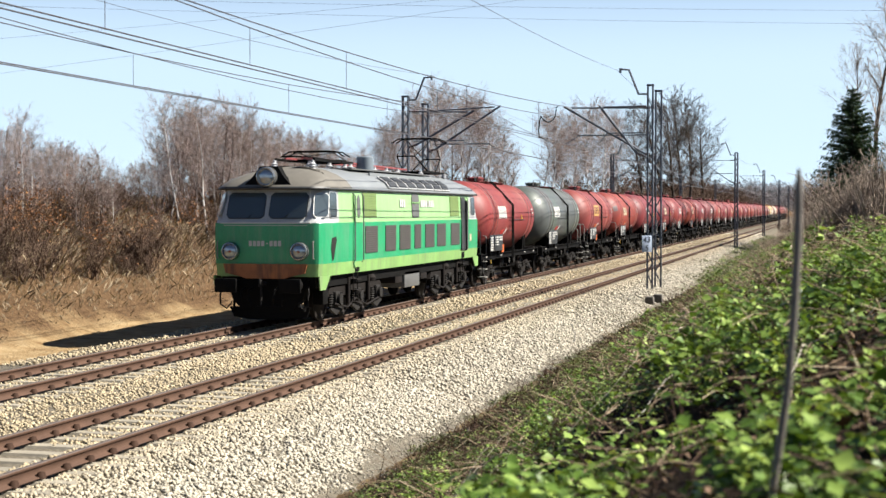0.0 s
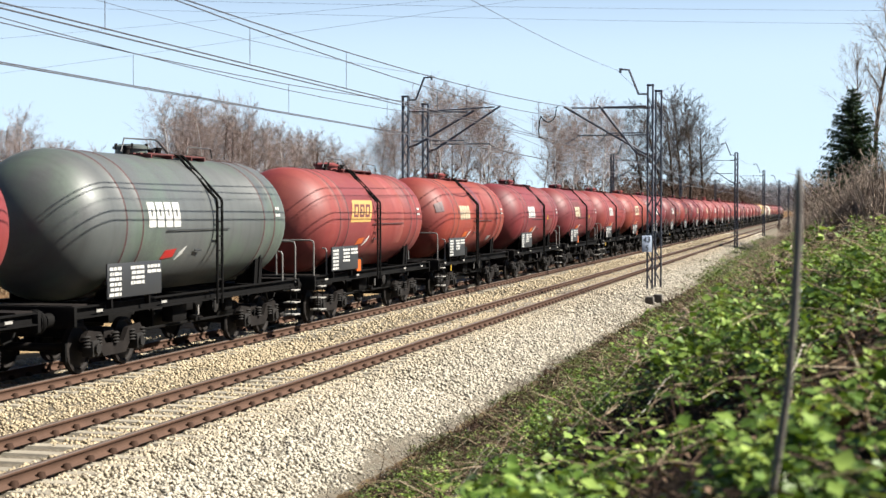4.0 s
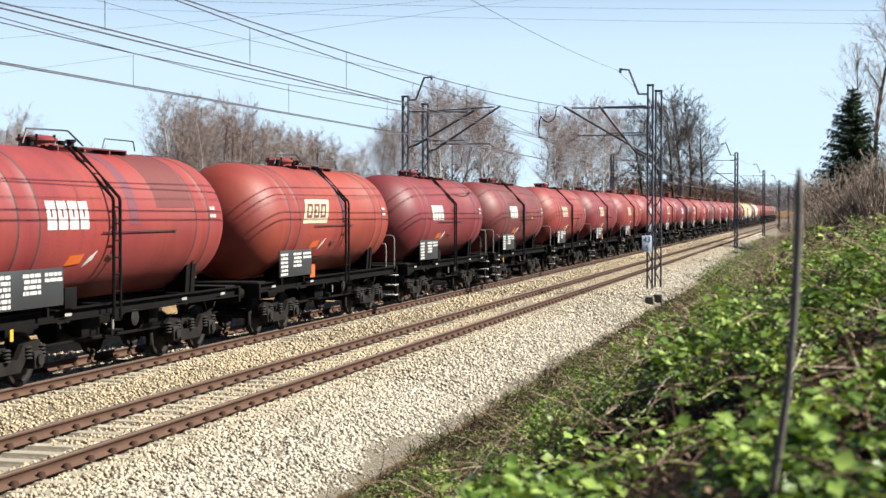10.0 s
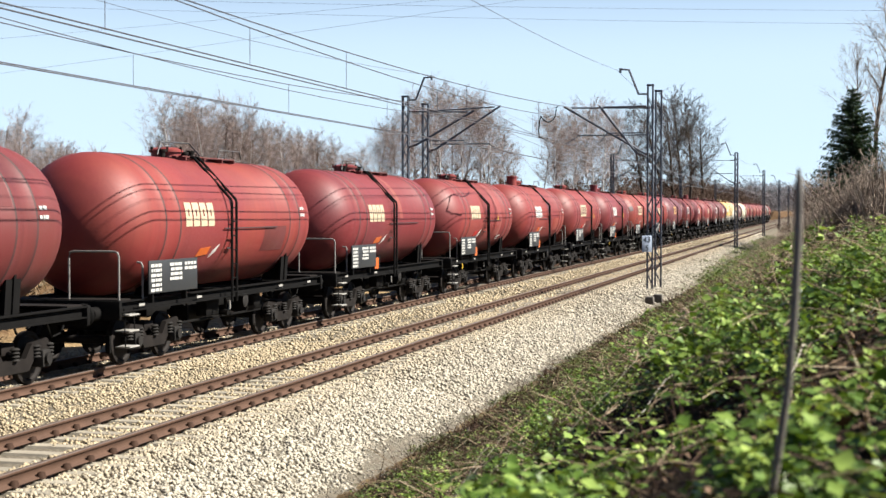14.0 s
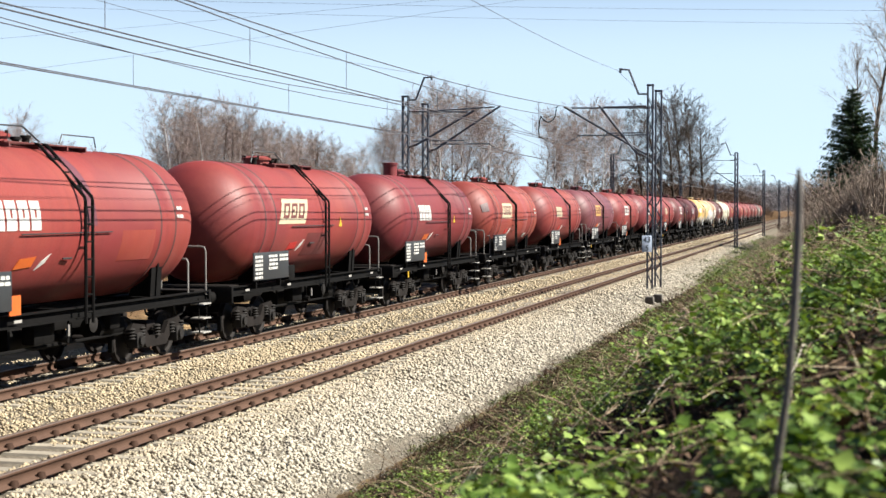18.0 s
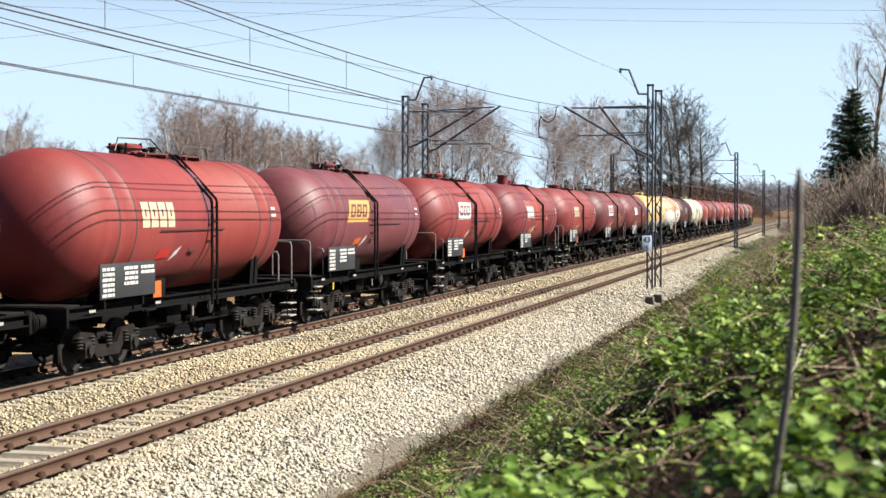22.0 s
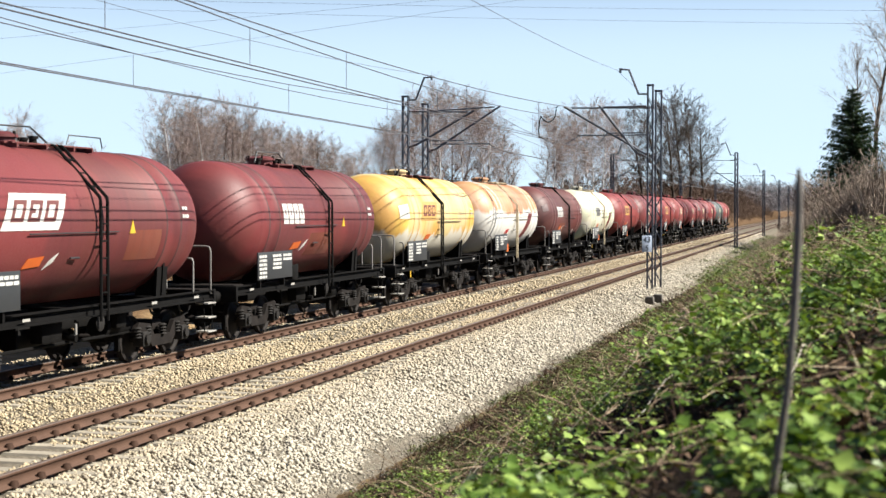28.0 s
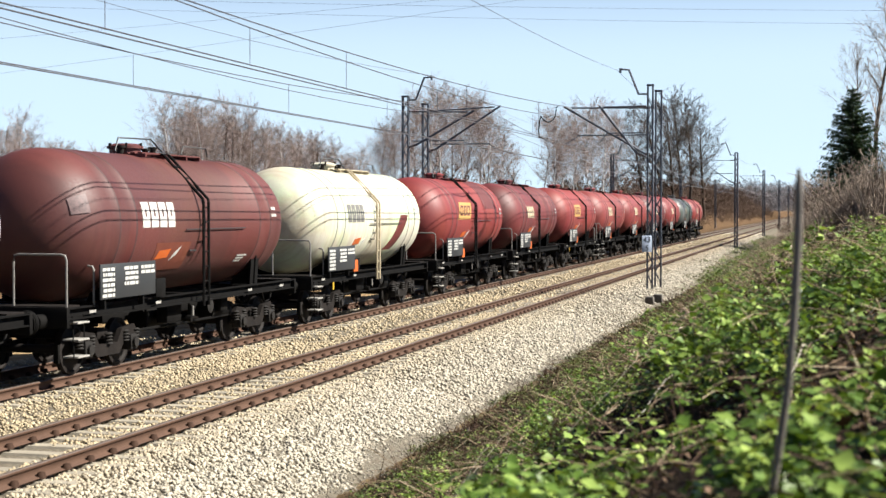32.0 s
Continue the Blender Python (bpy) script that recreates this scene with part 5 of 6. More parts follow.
# skirts under the cab corners
for s in (-1, 1):
    for e in (-1, 1):
        bm = bmesh.new()
        slab(bm, [(s * 1.44, e * 8.98, 1.28), (s * 1.44, e * 8.90, 0.92), (s * 1.44, e * 8.48, 0.92), (s * 1.44, e * 8.22, 1.16), (s * 1.44, e * 8.12, 1.28)], (s * 0.03, 0, 0))
        part("skirt", bm, M["lime"], loco, "yellow-green skirt below the cab corner", smooth=False)
for e in (-1, 1):
    y = e * (HL + 0.005)
    bm = bmesh.new()
    slab(bm, [(-1.16, y, 1.60), (1.16, y, 1.60), (1.10, y, 1.36), (0.72, y, 1.28), (0.52, y, 1.22), (-0.52, y, 1.22), (-0.72, y, 1.28), (-1.10, y, 1.36)], (0, e * 0.03, 0))
    part("buffer_beam", bm, M["beam"], loco, "orange-primed, sooty buffer beam", smooth=False)
    for x in (-0.875, 0.875):
        bm = bmesh.new()
        rod(bm, (x, y, 1.06), (x, e * 9.36, 1.06), 0.16, 16)
        box(bm, (x, e * 9.58, 1.06), (0.60, 0.07, 0.36), bevel=0.02)
        rod(bm, (x, e * 9.3, 1.06), (x, e * 9.58, 1.06), 0.11, 14)
        part("buffer", bm, M["black"], loco, "black rectangular buffer")
    bm = bmesh.new()
    pipe(bm, [(0, y, 1.10), (0, e * 9.30, 1.10), (0, e * 9.42, 1.20), (0, e * 9.40, 1.02)], 0.05, 8)
    rod(bm, (0, e * 9.3, 1.12), (0, e * 9.34, 0.55), 0.03, 8)
    part("coupling_hook", bm, M["bogiegrey"], loco, "worn steel coupling hook")
    for x in (-0.55, -0.35, 0.35, 0.6):
        bm = bmesh.new()
        pipe(bm, [(x, y, 0.98), (x, e * 9.3, 0.92), (x, e * 9.36, 0.7), (x * 0.9, e * 9.3, 0.52)], 0.03, 6)
        part("air_hose", bm, M["black"], loco, "black brake hose")
    bm = bmesh.new()
    slab(bm, [(-1.12, e * 8.72, 0.46), (0, e * 8.98, 0.50), (1.12, e * 8.72, 0.46), (1.02, e * 8.68, 0.20), (0.5, e * 8.90, 0.15), (0, e * 8.95, 0.14), (-0.5, e * 8.90, 0.15), (-1.02, e * 8.68, 0.20)], (0, -e * 0.04, 0))
    part("rail_guard", bm, M["black"], loco)
    bm = bmesh.new()
    slab(bm, [(-1.15, e * 8.60, 1.18), (1.15, e * 8.60, 1.18), (0.95, e * 8.60, 0.62), (0.70, e * 8.60, 0.42), (-0.70, e * 8.60, 0.42), (-0.95, e * 8.60, 0.62)], (0, e * 0.28, 0))
    part("draw_gear_box", bm, M["black"], loco)
    for s in (-1, 1):
        part("guard_strut", rod(bmesh.new(), (s * 1.05, e * 8.5, 0.95), (s * 0.98, e * 8.78, 0.35), 0.035, 6), M["black"], loco)
        part("cable_loop", pipe(bmesh.new(), [(s * 1.18, e * 9.0, 1.02), (s * 1.22, e * 9.12, 0.80), (s * 1.20, e * 9.14, 0.55), (s * 1.05, e * 9.10, 0.44), (s * 0.92, e * 9.02, 0.60)], 0.022, 6), M["bogiegrey"], loco)
    for x in (-0.95, 0.95):
        bm = bmesh.new()
        lathe(bm, [(0.245, HL * e - 0.02 * e), (0.245, e * (HL + 0.05)), (0.225, e * (HL + 0.13)), (0.195, e * (HL + 0.14)), (0.185, e * (HL + 0.09)), (0.02, e * (HL + 0.07))], 28, "Y", (x, 0, 1.93))
        lamp = part("headlamp", bm, M["chrome"], loco, "round headlamp in a bright ring")
        bm = bmesh.new()
        lathe(bm, [(0.182, e * (HL + 0.10)), (0.13, e * (HL + 0.135)), (0.06, e * (HL + 0.15)), (0.01, e * (HL + 0.152))], 24, "Y", (x, 0, 1.93))
        part("lens", bm, M["lens"], lamp)
        bm = bmesh.new()
        lathe(bm, [(0.035, e * (HL + 0.125)), (0.035, e * (HL + 0.158)), (0.01, e * (HL + 0.160))], 14, "Y", (x + 0.02, 0, 1.92))
        part("tail_lens", bm, M["tail"], lamp)
    for x in (-1.12, 1.12):
        bm = bmesh.new()
        pipe(bm, [(x * 1.18, e * (HL - 0.10), 1.72), (x * 1.18, e * (HL + 0.04), 1.75), (x * 1.18, e * (HL + 0.04), 2.18), (x * 1.18, e * (HL - 0.10), 2.21)], 0.018, 6)
        part("front_handle", bm, M["railing"], loco)
bm = bmesh.new()
lathe(bm, [(0.25, -8.62), (0.265, -8.85), (0.26, -9.0), (0.225, -9.03), (0.215, -8.98), (0.02, -8.96)], 28, "Y", (0, 0, 3.86))
tl = part("top_lamp", bm, M["chrome"], loco, "large round lamp on the roof edge")
bm = bmesh.new()
lathe(bm, [(0.21, -8.975), (0.15, -9.015), (0.06, -9.03), (0.01, -9.032)], 24, "Y", (0, 0, 3.86))
part("lens", bm, M["lens"], tl)
bm = bmesh.new()
slab(bm, [(-0.72, -8.86, 3.57), (0.72, -8.86, 3.57), (0.40, -8.80, 3.90), (0.25, -8.76, 4.14), (-0.25, -8.76, 4.14), (-0.40, -8.80, 3.90)], (0, 0.28, 0))
part("lamp_fairing", bm, M["black"], tl, "dark lamp fairing")
# roof lights on the slope
for k in range(7):
    a = -2.88 + k * 1.045
    bm = bmesh.new()
    for lo, hi, zl, zh, out in ((1.50, 1.36, 3.62, 3.80, 0.0), (1.36, 1.10, 3.80, 3.96, 0.0)):
        slab(bm, [(lo + 0.02, a, zl + 0.01), (lo + 0.02, a + 1.0, zl + 0.01), (hi + 0.02, a + 1.0, zh + 0.02), (hi + 0.02, a, zh + 0.02)], (0.02, 0, 0.02))
    rl = part("roof_louvre", bm, M["cab"], loco, "silver-framed roof louvre", smooth=False)
    bm = bmesh.new()
    for lo, hi, zl, zh in ((1.475, 1.375, 3.66, 3.795), (1.345, 1.14, 3.82, 3.945)):
        slab(bm, [(lo + 0.045, a + 0.10, zl + 0.028), (lo + 0.045, a + 0.90, zl + 0.028), (hi + 0.045, a + 0.90, zh + 0.035), (hi + 0.045, a + 0.10, zh + 0.035)], (0.012, 0, 0.012))
    part("louvre_panel", bm, M["board"], rl, "dark louvred panel", smooth=False)
part("roof_rim", B((0.95, 0.75, 4.06), (0.05, 7.6, 0.09)), M["roof_l"], loco)
part("roof_walkway", B((0.55, 0.3, 4.19), (0.5, 9.0, 0.03)), M["greybox"], loco, smooth=False)
bm = bmesh.new()
lathe(bm, [(0.02, 4.62), (0.245, 4.62), (0.265, 4.60), (0.265, 4.12), (0.245, 4.10)], 28, "Z", (0.45, -1.85, 0))
part("roof_cylinder", bm, M["tealgrey"], loco, "grey cylinder standing on the roof")
bm = bmesh.new()
rod(bm, (0.25, -6.9, 4.42), (0.25, 3.4, 4.36), 0.035, 6)
rod(bm, (-0.35, -6.6, 4.42), (-0.35, 3.0, 4.36), 0.03, 6)
part("busbar", bm, M["red"], loco, "red roof conductor")
for x, y in ((0.25, -6.3), (0.25, -4.6), (0.25, -3.2), (0.3, -0.4), (0.3, 0.9), (0.3, 2.2), (-0.35, -3.0), (-0.35, 1.0), (0.55, 7.4), (-0.55, 7.4), (0.55, 4.2), (-0.55, 4.2), (0.55, -6.9), (-0.55, -6.9), (0.55, -3.6), (-0.55, -3.6)):
    bm = bmesh.new()
    lathe(bm, [(0.07, 4.08), (0.11, 4.12), (0.07, 4.15), (0.11, 4.19), (0.07, 4.22), (0.10, 4.26), (0.05, 4.30), (0.05, 4.36)], 12, "Z", (x, y, 0))
    part("roof_insulator", bm, M["porcelain"], loco, "white porcelain roof insulator")


def pantograph(y0, z_base, knee, z_knee, z_top, label):
    p = part("pantograph", box(box(bmesh.new(), (0.55, y0, z_base), (0.07, 3.4, 0.07)), (-0.55, y0, z_base), (0.07, 3.4, 0.07)), M["black"], loco, label)
    part("base_bars", box(box(box(bmesh.new(), (0, y0 - 0.6, z_base), (1.2, 0.08, 0.08)), (0, y0 + 0.6, z_base), (1.2, 0.08, 0.08)), (0, y0 + 1.6, z_base), (1.2, 0.06, 0.06)), M["black"], p)
    for s in (-1, 1):
        for e in (-1, 1):
            bm = rod(bmesh.new(), (s * 0.45, y0 + e * 0.55, z_base + 0.05), (s * 0.32, y0 + e * knee, z_knee), 0.024, 8)
            part("lower_arm", bm, M["black"], p, "dark lower arm")
            bm = rod(bmesh.new(), (s * 0.32, y0 + e * knee, z_knee), (s * 0.50, y0 + e * 0.22, z_top - 0.06), 0.013, 6)
            part("upper_arm", bm, M["black"], p)
        part("cross_stay", rod(bmesh.new(), (-0.32, y0 + s * knee, z_knee), (0.32, y0 + s * knee, z_knee), 0.02, 6), M["black"], p)
        bm = pipe(bmesh.new(), [(-0.95, y0 + s * 0.25, z_top - 0.16), (-0.72, y0 + s * 0.25, z_top - 0.02), (-0.5, y0 + s * 0.25, z_top), (0.5, y0 + s * 0.25, z_top), (0.72, y0 + s * 0.25, z_top - 0.02), (0.95, y0 + s * 0.25, z_top - 0.16)], 0.02, 6)
        part("collector_strip", bm, M["black"], p)
        part("pan_link", rod(bmesh.new(), (s * 0.5, y0 - 0.25, z_top - 0.04), (s * 0.5, y0 + 0.25, z_top - 0.04), 0.02, 6), M["black"], p)


pantograph(6.0, 4.33, 1.75, 4.86, 5.54, "raised dark pantograph touching the contact wire")
pantograph(-5.1, 4.38, 1.75, 4.46, 4.66, "lowered front pantograph")


def loco_bogie(y):
    bg = part("bogie", B((0, y, 0.72), (2.0, 4.4, 0.22), bevel=0.03), M["black"], loco, "three-axle bogie with coil springs")
    for s in (-1, 1):
        bm = bmesh.new()
        slab(bm, [(s * 1.12, y - 2.5, 0.70), (s * 1.12, y - 2.3, 0.92), (s * 1.12, y + 2.3, 0.92), (s * 1.12, y + 2.5, 0.70), (s * 1.12, y + 2.2, 0.66), (s * 1.12, y - 2.2, 0.66)], (s * 0.12, 0, 0))
        part("side_frame", bm, M["under"], bg)
        for w in (-1.85, 0, 1.85):
            bm = B((s * 1.22, y + w, 0.60), (0.24, 0.36, 0.42), bevel=0.05)
            rod(bm, (s * 1.22, y + w, 0.60), (s * 1.42, y + w, 0.60), 0.15, 14)
            part("axle_box", bm, M["bogiegrey"], bg, "grimy grey axle box")
            bm = bmesh.new()
            slab(bm, [(s * 1.20, y + w - 0.5, 0.34), (s * 1.20, y + w, 0.16), (s * 1.20, y + w + 0.5, 0.34), (s * 1.20, y + w + 0.42, 0.40), (s * 1.20, y + w - 0.42, 0.40)], (s * 0.08, 0, 0))
            part("spring_plank", bm, M["bogiegrey"], bg)
            for d in (-0.42, 0.42):
                bm = bmesh.new()
                lathe(bm, [(0.10 if k % 2 else 0.065, 0.40 + 0.032 * k) for k in range(12)], 10, "Z", (s * 1.24, y + w + d, 0))
                part("coil_spring", bm, M["bogiegrey"], bg)
        bm = bmesh.new()
        for w in (-0.92, 0.92):
            rod(bm, (s * 1.30, y + w, 1.15), (s * 1.30, y + w, 0.42), 0.06, 10)
            lathe(bm, [(0.16, 0.95), (0.18, 1.05), (0.12, 1.15)], 12, "Z", (s * 1.28, y + w + 0.25, 0))
        pipe(bm, [(s * 1.36, y - 2.3, 0.5), (s * 1.38, y - 1.2, 0.34), (s * 1.38, y - 0.5, 0.55), (s * 1.36, y + 0.6, 0.3), (s * 1.36, y + 2.2, 0.5)], 0.03, 6)
        part("brake_gear", bm, M["under"], bg)
    for w in (-1.85, 0, 1.85):
        bm = bmesh.new()
        rod(bm, (-0.95, 0, 0), (0.95, 0, 0), 0.10, 10)
        for s in (-1, 1):
            lathe(bm, [(0.12, -0.07), (0.5, -0.03), (0.53, -0.065), (0.62, -0.065), (0.62, 0.05), (0.53, 0.065), (0.5, 0.03), (0.12, 0.07)], 32, "X", (s * 0.76, 0, 0))
        part("wheelset", bm, M["wheel"], bg).matrix_basis = pose(0, y + w, 0.62)


for y in (-5.2, 5.3):
    loco_bogie(y)
bm = B((0, 0.45, 0.82), (2.6, 1.75, 0.52), bevel=0.03)
part("battery_box", bm, M["greybox"], loco, "grey battery box under the frame")
for y in (-1.0, 1.95):
    part("equipment_box", B((0, y, 0.95), (2.55, 0.75, 0.42), bevel=0.03), M["under"], loco)
part("sand_box", B((1.15, -8.0, 0.75), (0.3, 0.4, 0.5), bevel=0.04), M["black"], loco)

# ---- plants ----
def leafy(name, colour, dark, light, trans=0.25, rough=0.5):
    """Leaf: each one differs in tone, light shines through a little."""
    m, nt, b = nodes_of(name, rough)
    g = nt.nodes.new("ShaderNodeNewGeometry")
    tuft = nt.nodes.new("ShaderNodeMath")            # whole tufts differ, and single leaves within them
    tuft.operation = "MULTIPLY_ADD"
    tuft.inputs[1].default_value = 0.55
    spread = nt.nodes.new("ShaderNodeMapRange")
    for slot, val in (("From Min", 0.3), ("From Max", 0.7), ("To Min", -0.05), ("To Max", 0.5)):
        spread.inputs[slot].default_value = val
    nt.links.new(noise_of(nt, coords(nt, 1.0), 2.6, 3), spread.inputs["Value"])
    nt.links.new(g.outputs["Random Per Island"], tuft.inputs[0])
    nt.links.new(spread.outputs[0], tuft.inputs[2])
    c = ramp(nt, tuft.outputs[0], [(0.0, dark), (0.5, colour), (1.0, light)])
    nt.links.new(c, b.inputs["Base Color"])
    t = nt.nodes.new("ShaderNodeBsdfTranslucent")
    nt.links.new(mix(nt, 1.0, c, (1.0, 0.92, 0.55), "MULTIPLY"), t.inputs["Color"])
    b.inputs["Specular IOR Level"].default_value = 0.3 if trans > 0.1 else 0.08
    mx = nt.nodes.new("ShaderNodeMixShader")
    mx.inputs[0].default_value = trans
    nt.links.new(b.outputs[0], mx.inputs[1])
    nt.links.new(t.outputs[0], mx.inputs[2])
    nt.links.new(mx.outputs[0], nt.nodes["Material Output"].inputs["Surface"])
    return m


def bark(name, a, b_, scale, stretch=(1, 1, 1), low=0.4, high=0.6):
    m, nt, b = nodes_of(name, 0.85)
    b.inputs["Specular IOR Level"].default_value = 0.15
    v = coords(nt, scale, stretch=stretch)
    n = noise_of(nt, v, 1.0, 5)
    nt.links.new(ramp(nt, n, [(low, a), (high, b_)]), b.inputs["Base Color"])
    bump(nt, b, n, 0.5, 0.02)
    return m


M["leaf"] = leafy("nettle_leaf", (0.085, 0.150, 0.022), (0.010, 0.024, 0.004), (0.37, 0.48, 0.12), 0.24, 0.42)
M["ivy"] = leafy("ivy_leaf", (0.058, 0.074, 0.019), (0.012, 0.02, 0.006), (0.16, 0.175, 0.05), 0.15)
M["litter"] = leafy("dead_leaf", (0.055, 0.036, 0.024), (0.012, 0.008, 0.006), (0.22, 0.145, 0.095), 0.1, 0.8)
M["rustleaf"] = leafy("oak_leaf", (0.208, 0.09016, 0.03468), (0.1252, 0.04855, 0.0208), (0.2909, 0.1522, 0.06241), 0.25, 0.7)
M["dry"] = leafy("dry_grass", (0.19, 0.145, 0.092), (0.075, 0.055, 0.036), (0.33, 0.265, 0.18), 0.2, 0.8)
M["bramble"] = leafy("pale_twigs", (0.20, 0.158, 0.126), (0.09, 0.068, 0.055), (0.34, 0.28, 0.225), 0.0, 0.85)
M["needle"] = leafy("fir_needles", (0.028, 0.048, 0.021), (0.012, 0.023, 0.011), (0.05, 0.08, 0.032), 0.08, 0.6)
M["stalk"] = leafy("dry_stalk", (0.18, 0.13, 0.085), (0.06, 0.04, 0.028), (0.42, 0.34, 0.25), 0.0, 0.8)
M["thorn"] = leafy("red_stems", (0.030, 0.017, 0.0125), (0.010, 0.007, 0.0055), (0.085, 0.052, 0.036), 0.0, 0.8)
M["stem"] = leafy("pale_stem", (0.3956, 0.3526, 0.2838), (0.258, 0.215, 0.1548), (0.4988, 0.4644, 0.3956), 0.0, 0.7)
M["twig"] = leafy("twigs", (0.08703, 0.05724, 0.04114), (0.03956, 0.02594, 0.01899), (0.1582, 0.1073, 0.07912), 0.0, 0.85)
M["birch_twig"] = leafy("birch_twigs", (0.205, 0.158, 0.142), (0.12, 0.09, 0.08), (0.30, 0.24, 0.215), 0.0, 0.85)
M["alder_twig"] = leafy("alder_twigs", (0.060, 0.048, 0.041), (0.028, 0.022, 0.019), (0.11, 0.09, 0.078), 0.0, 0.85)
# twigs of the horizon woods: distance haze painted into the base colour
M["hazed_twig"] = leafy("hazed_twigs", (0.20, 0.185, 0.19), (0.12, 0.11, 0.115), (0.26, 0.24, 0.245), 0.0, 0.9)
M["birch"] = bark("birch_bark", (0.05, 0.04, 0.035), (0.40, 0.385, 0.36), 3.0, (1, 1, 0.5), 0.36, 0.50)
M["bark"] = bark("dark_bark", (0.02229, 0.01637, 0.01287), (0.06949, 0.05201, 0.03963), 6.0, (1, 1, 0.3))


def wood(rng, h, r, branches, subs, twigs, low=0.2, rise=0.9, length=0.42, thin=0.010, lean=0.03, bow=0.25):
    """A leafless tree: the sticks of its trunk and those of its crown."""
    trunk, crown = [], []
    n = 9
    pts = [np.zeros(3)]
    d = np.array([rng.normal(0, lean), rng.normal(0, lean), 1.0])
    for i in range(n):
        d = d + rng.normal(0, 0.05, 3) * (1, 1, 0)
        pts.append(pts[-1] + d / np.linalg.norm(d) * h / n)
    pts = np.array(pts)
    rad = r * (1 - np.linspace(0, 1, n + 1)) ** 0.8 + thin
    for i in range(n):
        trunk.append((pts[i], pts[i + 1], rad[i], rad[i + 1]))

    def limb(p, d, ln, r0, segs, out):
        d = d / np.linalg.norm(d)
        made = []
        for i in range(segs):
            q = p + d * ln / segs
            a, b = r0 * (1 - i / segs) + thin, r0 * (1 - (i + 1) / segs) + thin * 0.7
            out.append((p, q, a, b))
            made.append((p, q, d.copy()))
            p = q
            d = d + rng.normal(0, 0.10, 3) + (0, 0, bow * 0.5)
            d /= np.linalg.norm(d)
        return made

    for k in range(branches):
        u = low + (0.98 - low) * (k + rng.random()) / branches
        i = min(n - 1, int(u * n))
        p = pts[i] + (pts[i + 1] - pts[i]) * (u * n - i)
        a = rng.uniform(0, math.tau)
        d = np.array([math.cos(a), math.sin(a), rise * rng.uniform(0.6, 1.4)])
        ln = h * length * (1.03 - u) ** 0.5 * min(1.0, 0.45 + u) * rng.uniform(0.55, 1.15)
        main = limb(p, d, ln, np.interp(u * n, range(n + 1), rad) * 0.45, 4, crown)
        for j in range(subs):
            s0, s1, sd = main[rng.integers(0, 4)]
            q = s0 + (s1 - s0) * rng.random()
            sub = limb(q, sd + rng.normal(0, 0.6, 3), ln * rng.uniform(0.25, 0.55), thin * 0.8, 3, crown)
            for t in range(twigs):
                t0, t1, td = sub[rng.integers(0, 3)]
                limb(t0 + (t1 - t0) * rng.random(), td + rng.normal(0, 0.6, 3), ln * rng.uniform(0.12, 0.28), thin * 0.25, 2, crown)
    return trunk, crown


def sticks(segs, n):
    p0, p1 = np.array([s[0] for s in segs]), np.array([s[1] for s in segs])
    return tubes(p0, p1, np.array([s[2] for s in segs]), np.array([s[3] for s in segs]), n)


def tree_meshes(name, seed, trunk_mat, twig_mat, **kw):
    t, c = wood(np.random.default_rng(seed), **kw)
    bm = bmesh.new()
    n, rings = 8, []
    for i, (p, r) in enumerate([(t[0][0], t[0][2])] + [(q[1], q[3]) for q in t]):
        rings.append([bm.verts.new((p[0] + r * math.cos(k * math.tau / n), p[1] + r * math.sin(k * math.tau / n), p[2])) for k in range(n)])
    for a, b in zip(rings, rings[1:]):
        for k in range(n):
            bm.faces.new((a[k], a[(k + 1) % n], b[(k + 1) % n], b[k]))
    cv, cf = sticks(c, 3)
    return mesh_of(name + "_trunk", bm, trunk_mat, True), mesh_from(name + "_crown", cv, cf, twig_mat)


def tree(name, meshes, x, y, turn, scale, label, category="tree", group="", z=None):
    """A tree as a thing with its trunk and its crown."""
    t = base(name, label, category, pose(x, y, (height(x, y) if z is None else z) - 0.1, 0, 0, turn), group)
    t.scale = (scale, scale, scale)
    for nm, me in zip(("trunk", "crown"), meshes):
        piece(nm, me, t)
    return t


def spot(px, dx):
    """The place on the line of sight of a picture column, at the distance dx to the side of the viewer."""
    a = radians(14.499) - math.atan((px - 784) / 2616.8)
    return EYE[0] - dx, dx / math.tan(a)


rngt = np.random.default_rng(11)
BIRCH = [tree_meshes("birch", 20 + k, M["birch"], M["birch_twig"], h=10.0, r=0.085, branches=40, subs=8, twigs=9, low=0.28, rise=0.95, length=0.46, thin=0.0040, bow=0.14) for k in range(4)]
ALDER = [tree_meshes("alder", 40 + k, M["bark"], M["alder_twig"], h=10.0, r=0.15, branches=30, subs=9, twigs=9, low=0.28, rise=0.85, length=0.42, thin=0.0062, bow=0.16, lean=0.09) for k in range(3)]
BUSHY = [tree_meshes("bushy", 50 + k, M["bark"], M["twig"], h=10.0, r=0.08, branches=36, subs=7, twigs=7, low=0.12, rise=0.8, length=0.40, thin=0.0050, bow=0.12) for k in range(2)]
WHIP = [tree_meshes("sapling", 60 + k, M["bark"], M["birch_twig"], h=5.0, r=0.022, branches=38, subs=6, twigs=6, low=0.10, rise=1.6, length=0.34, thin=0.0028, bow=0.06) for k in range(4)]


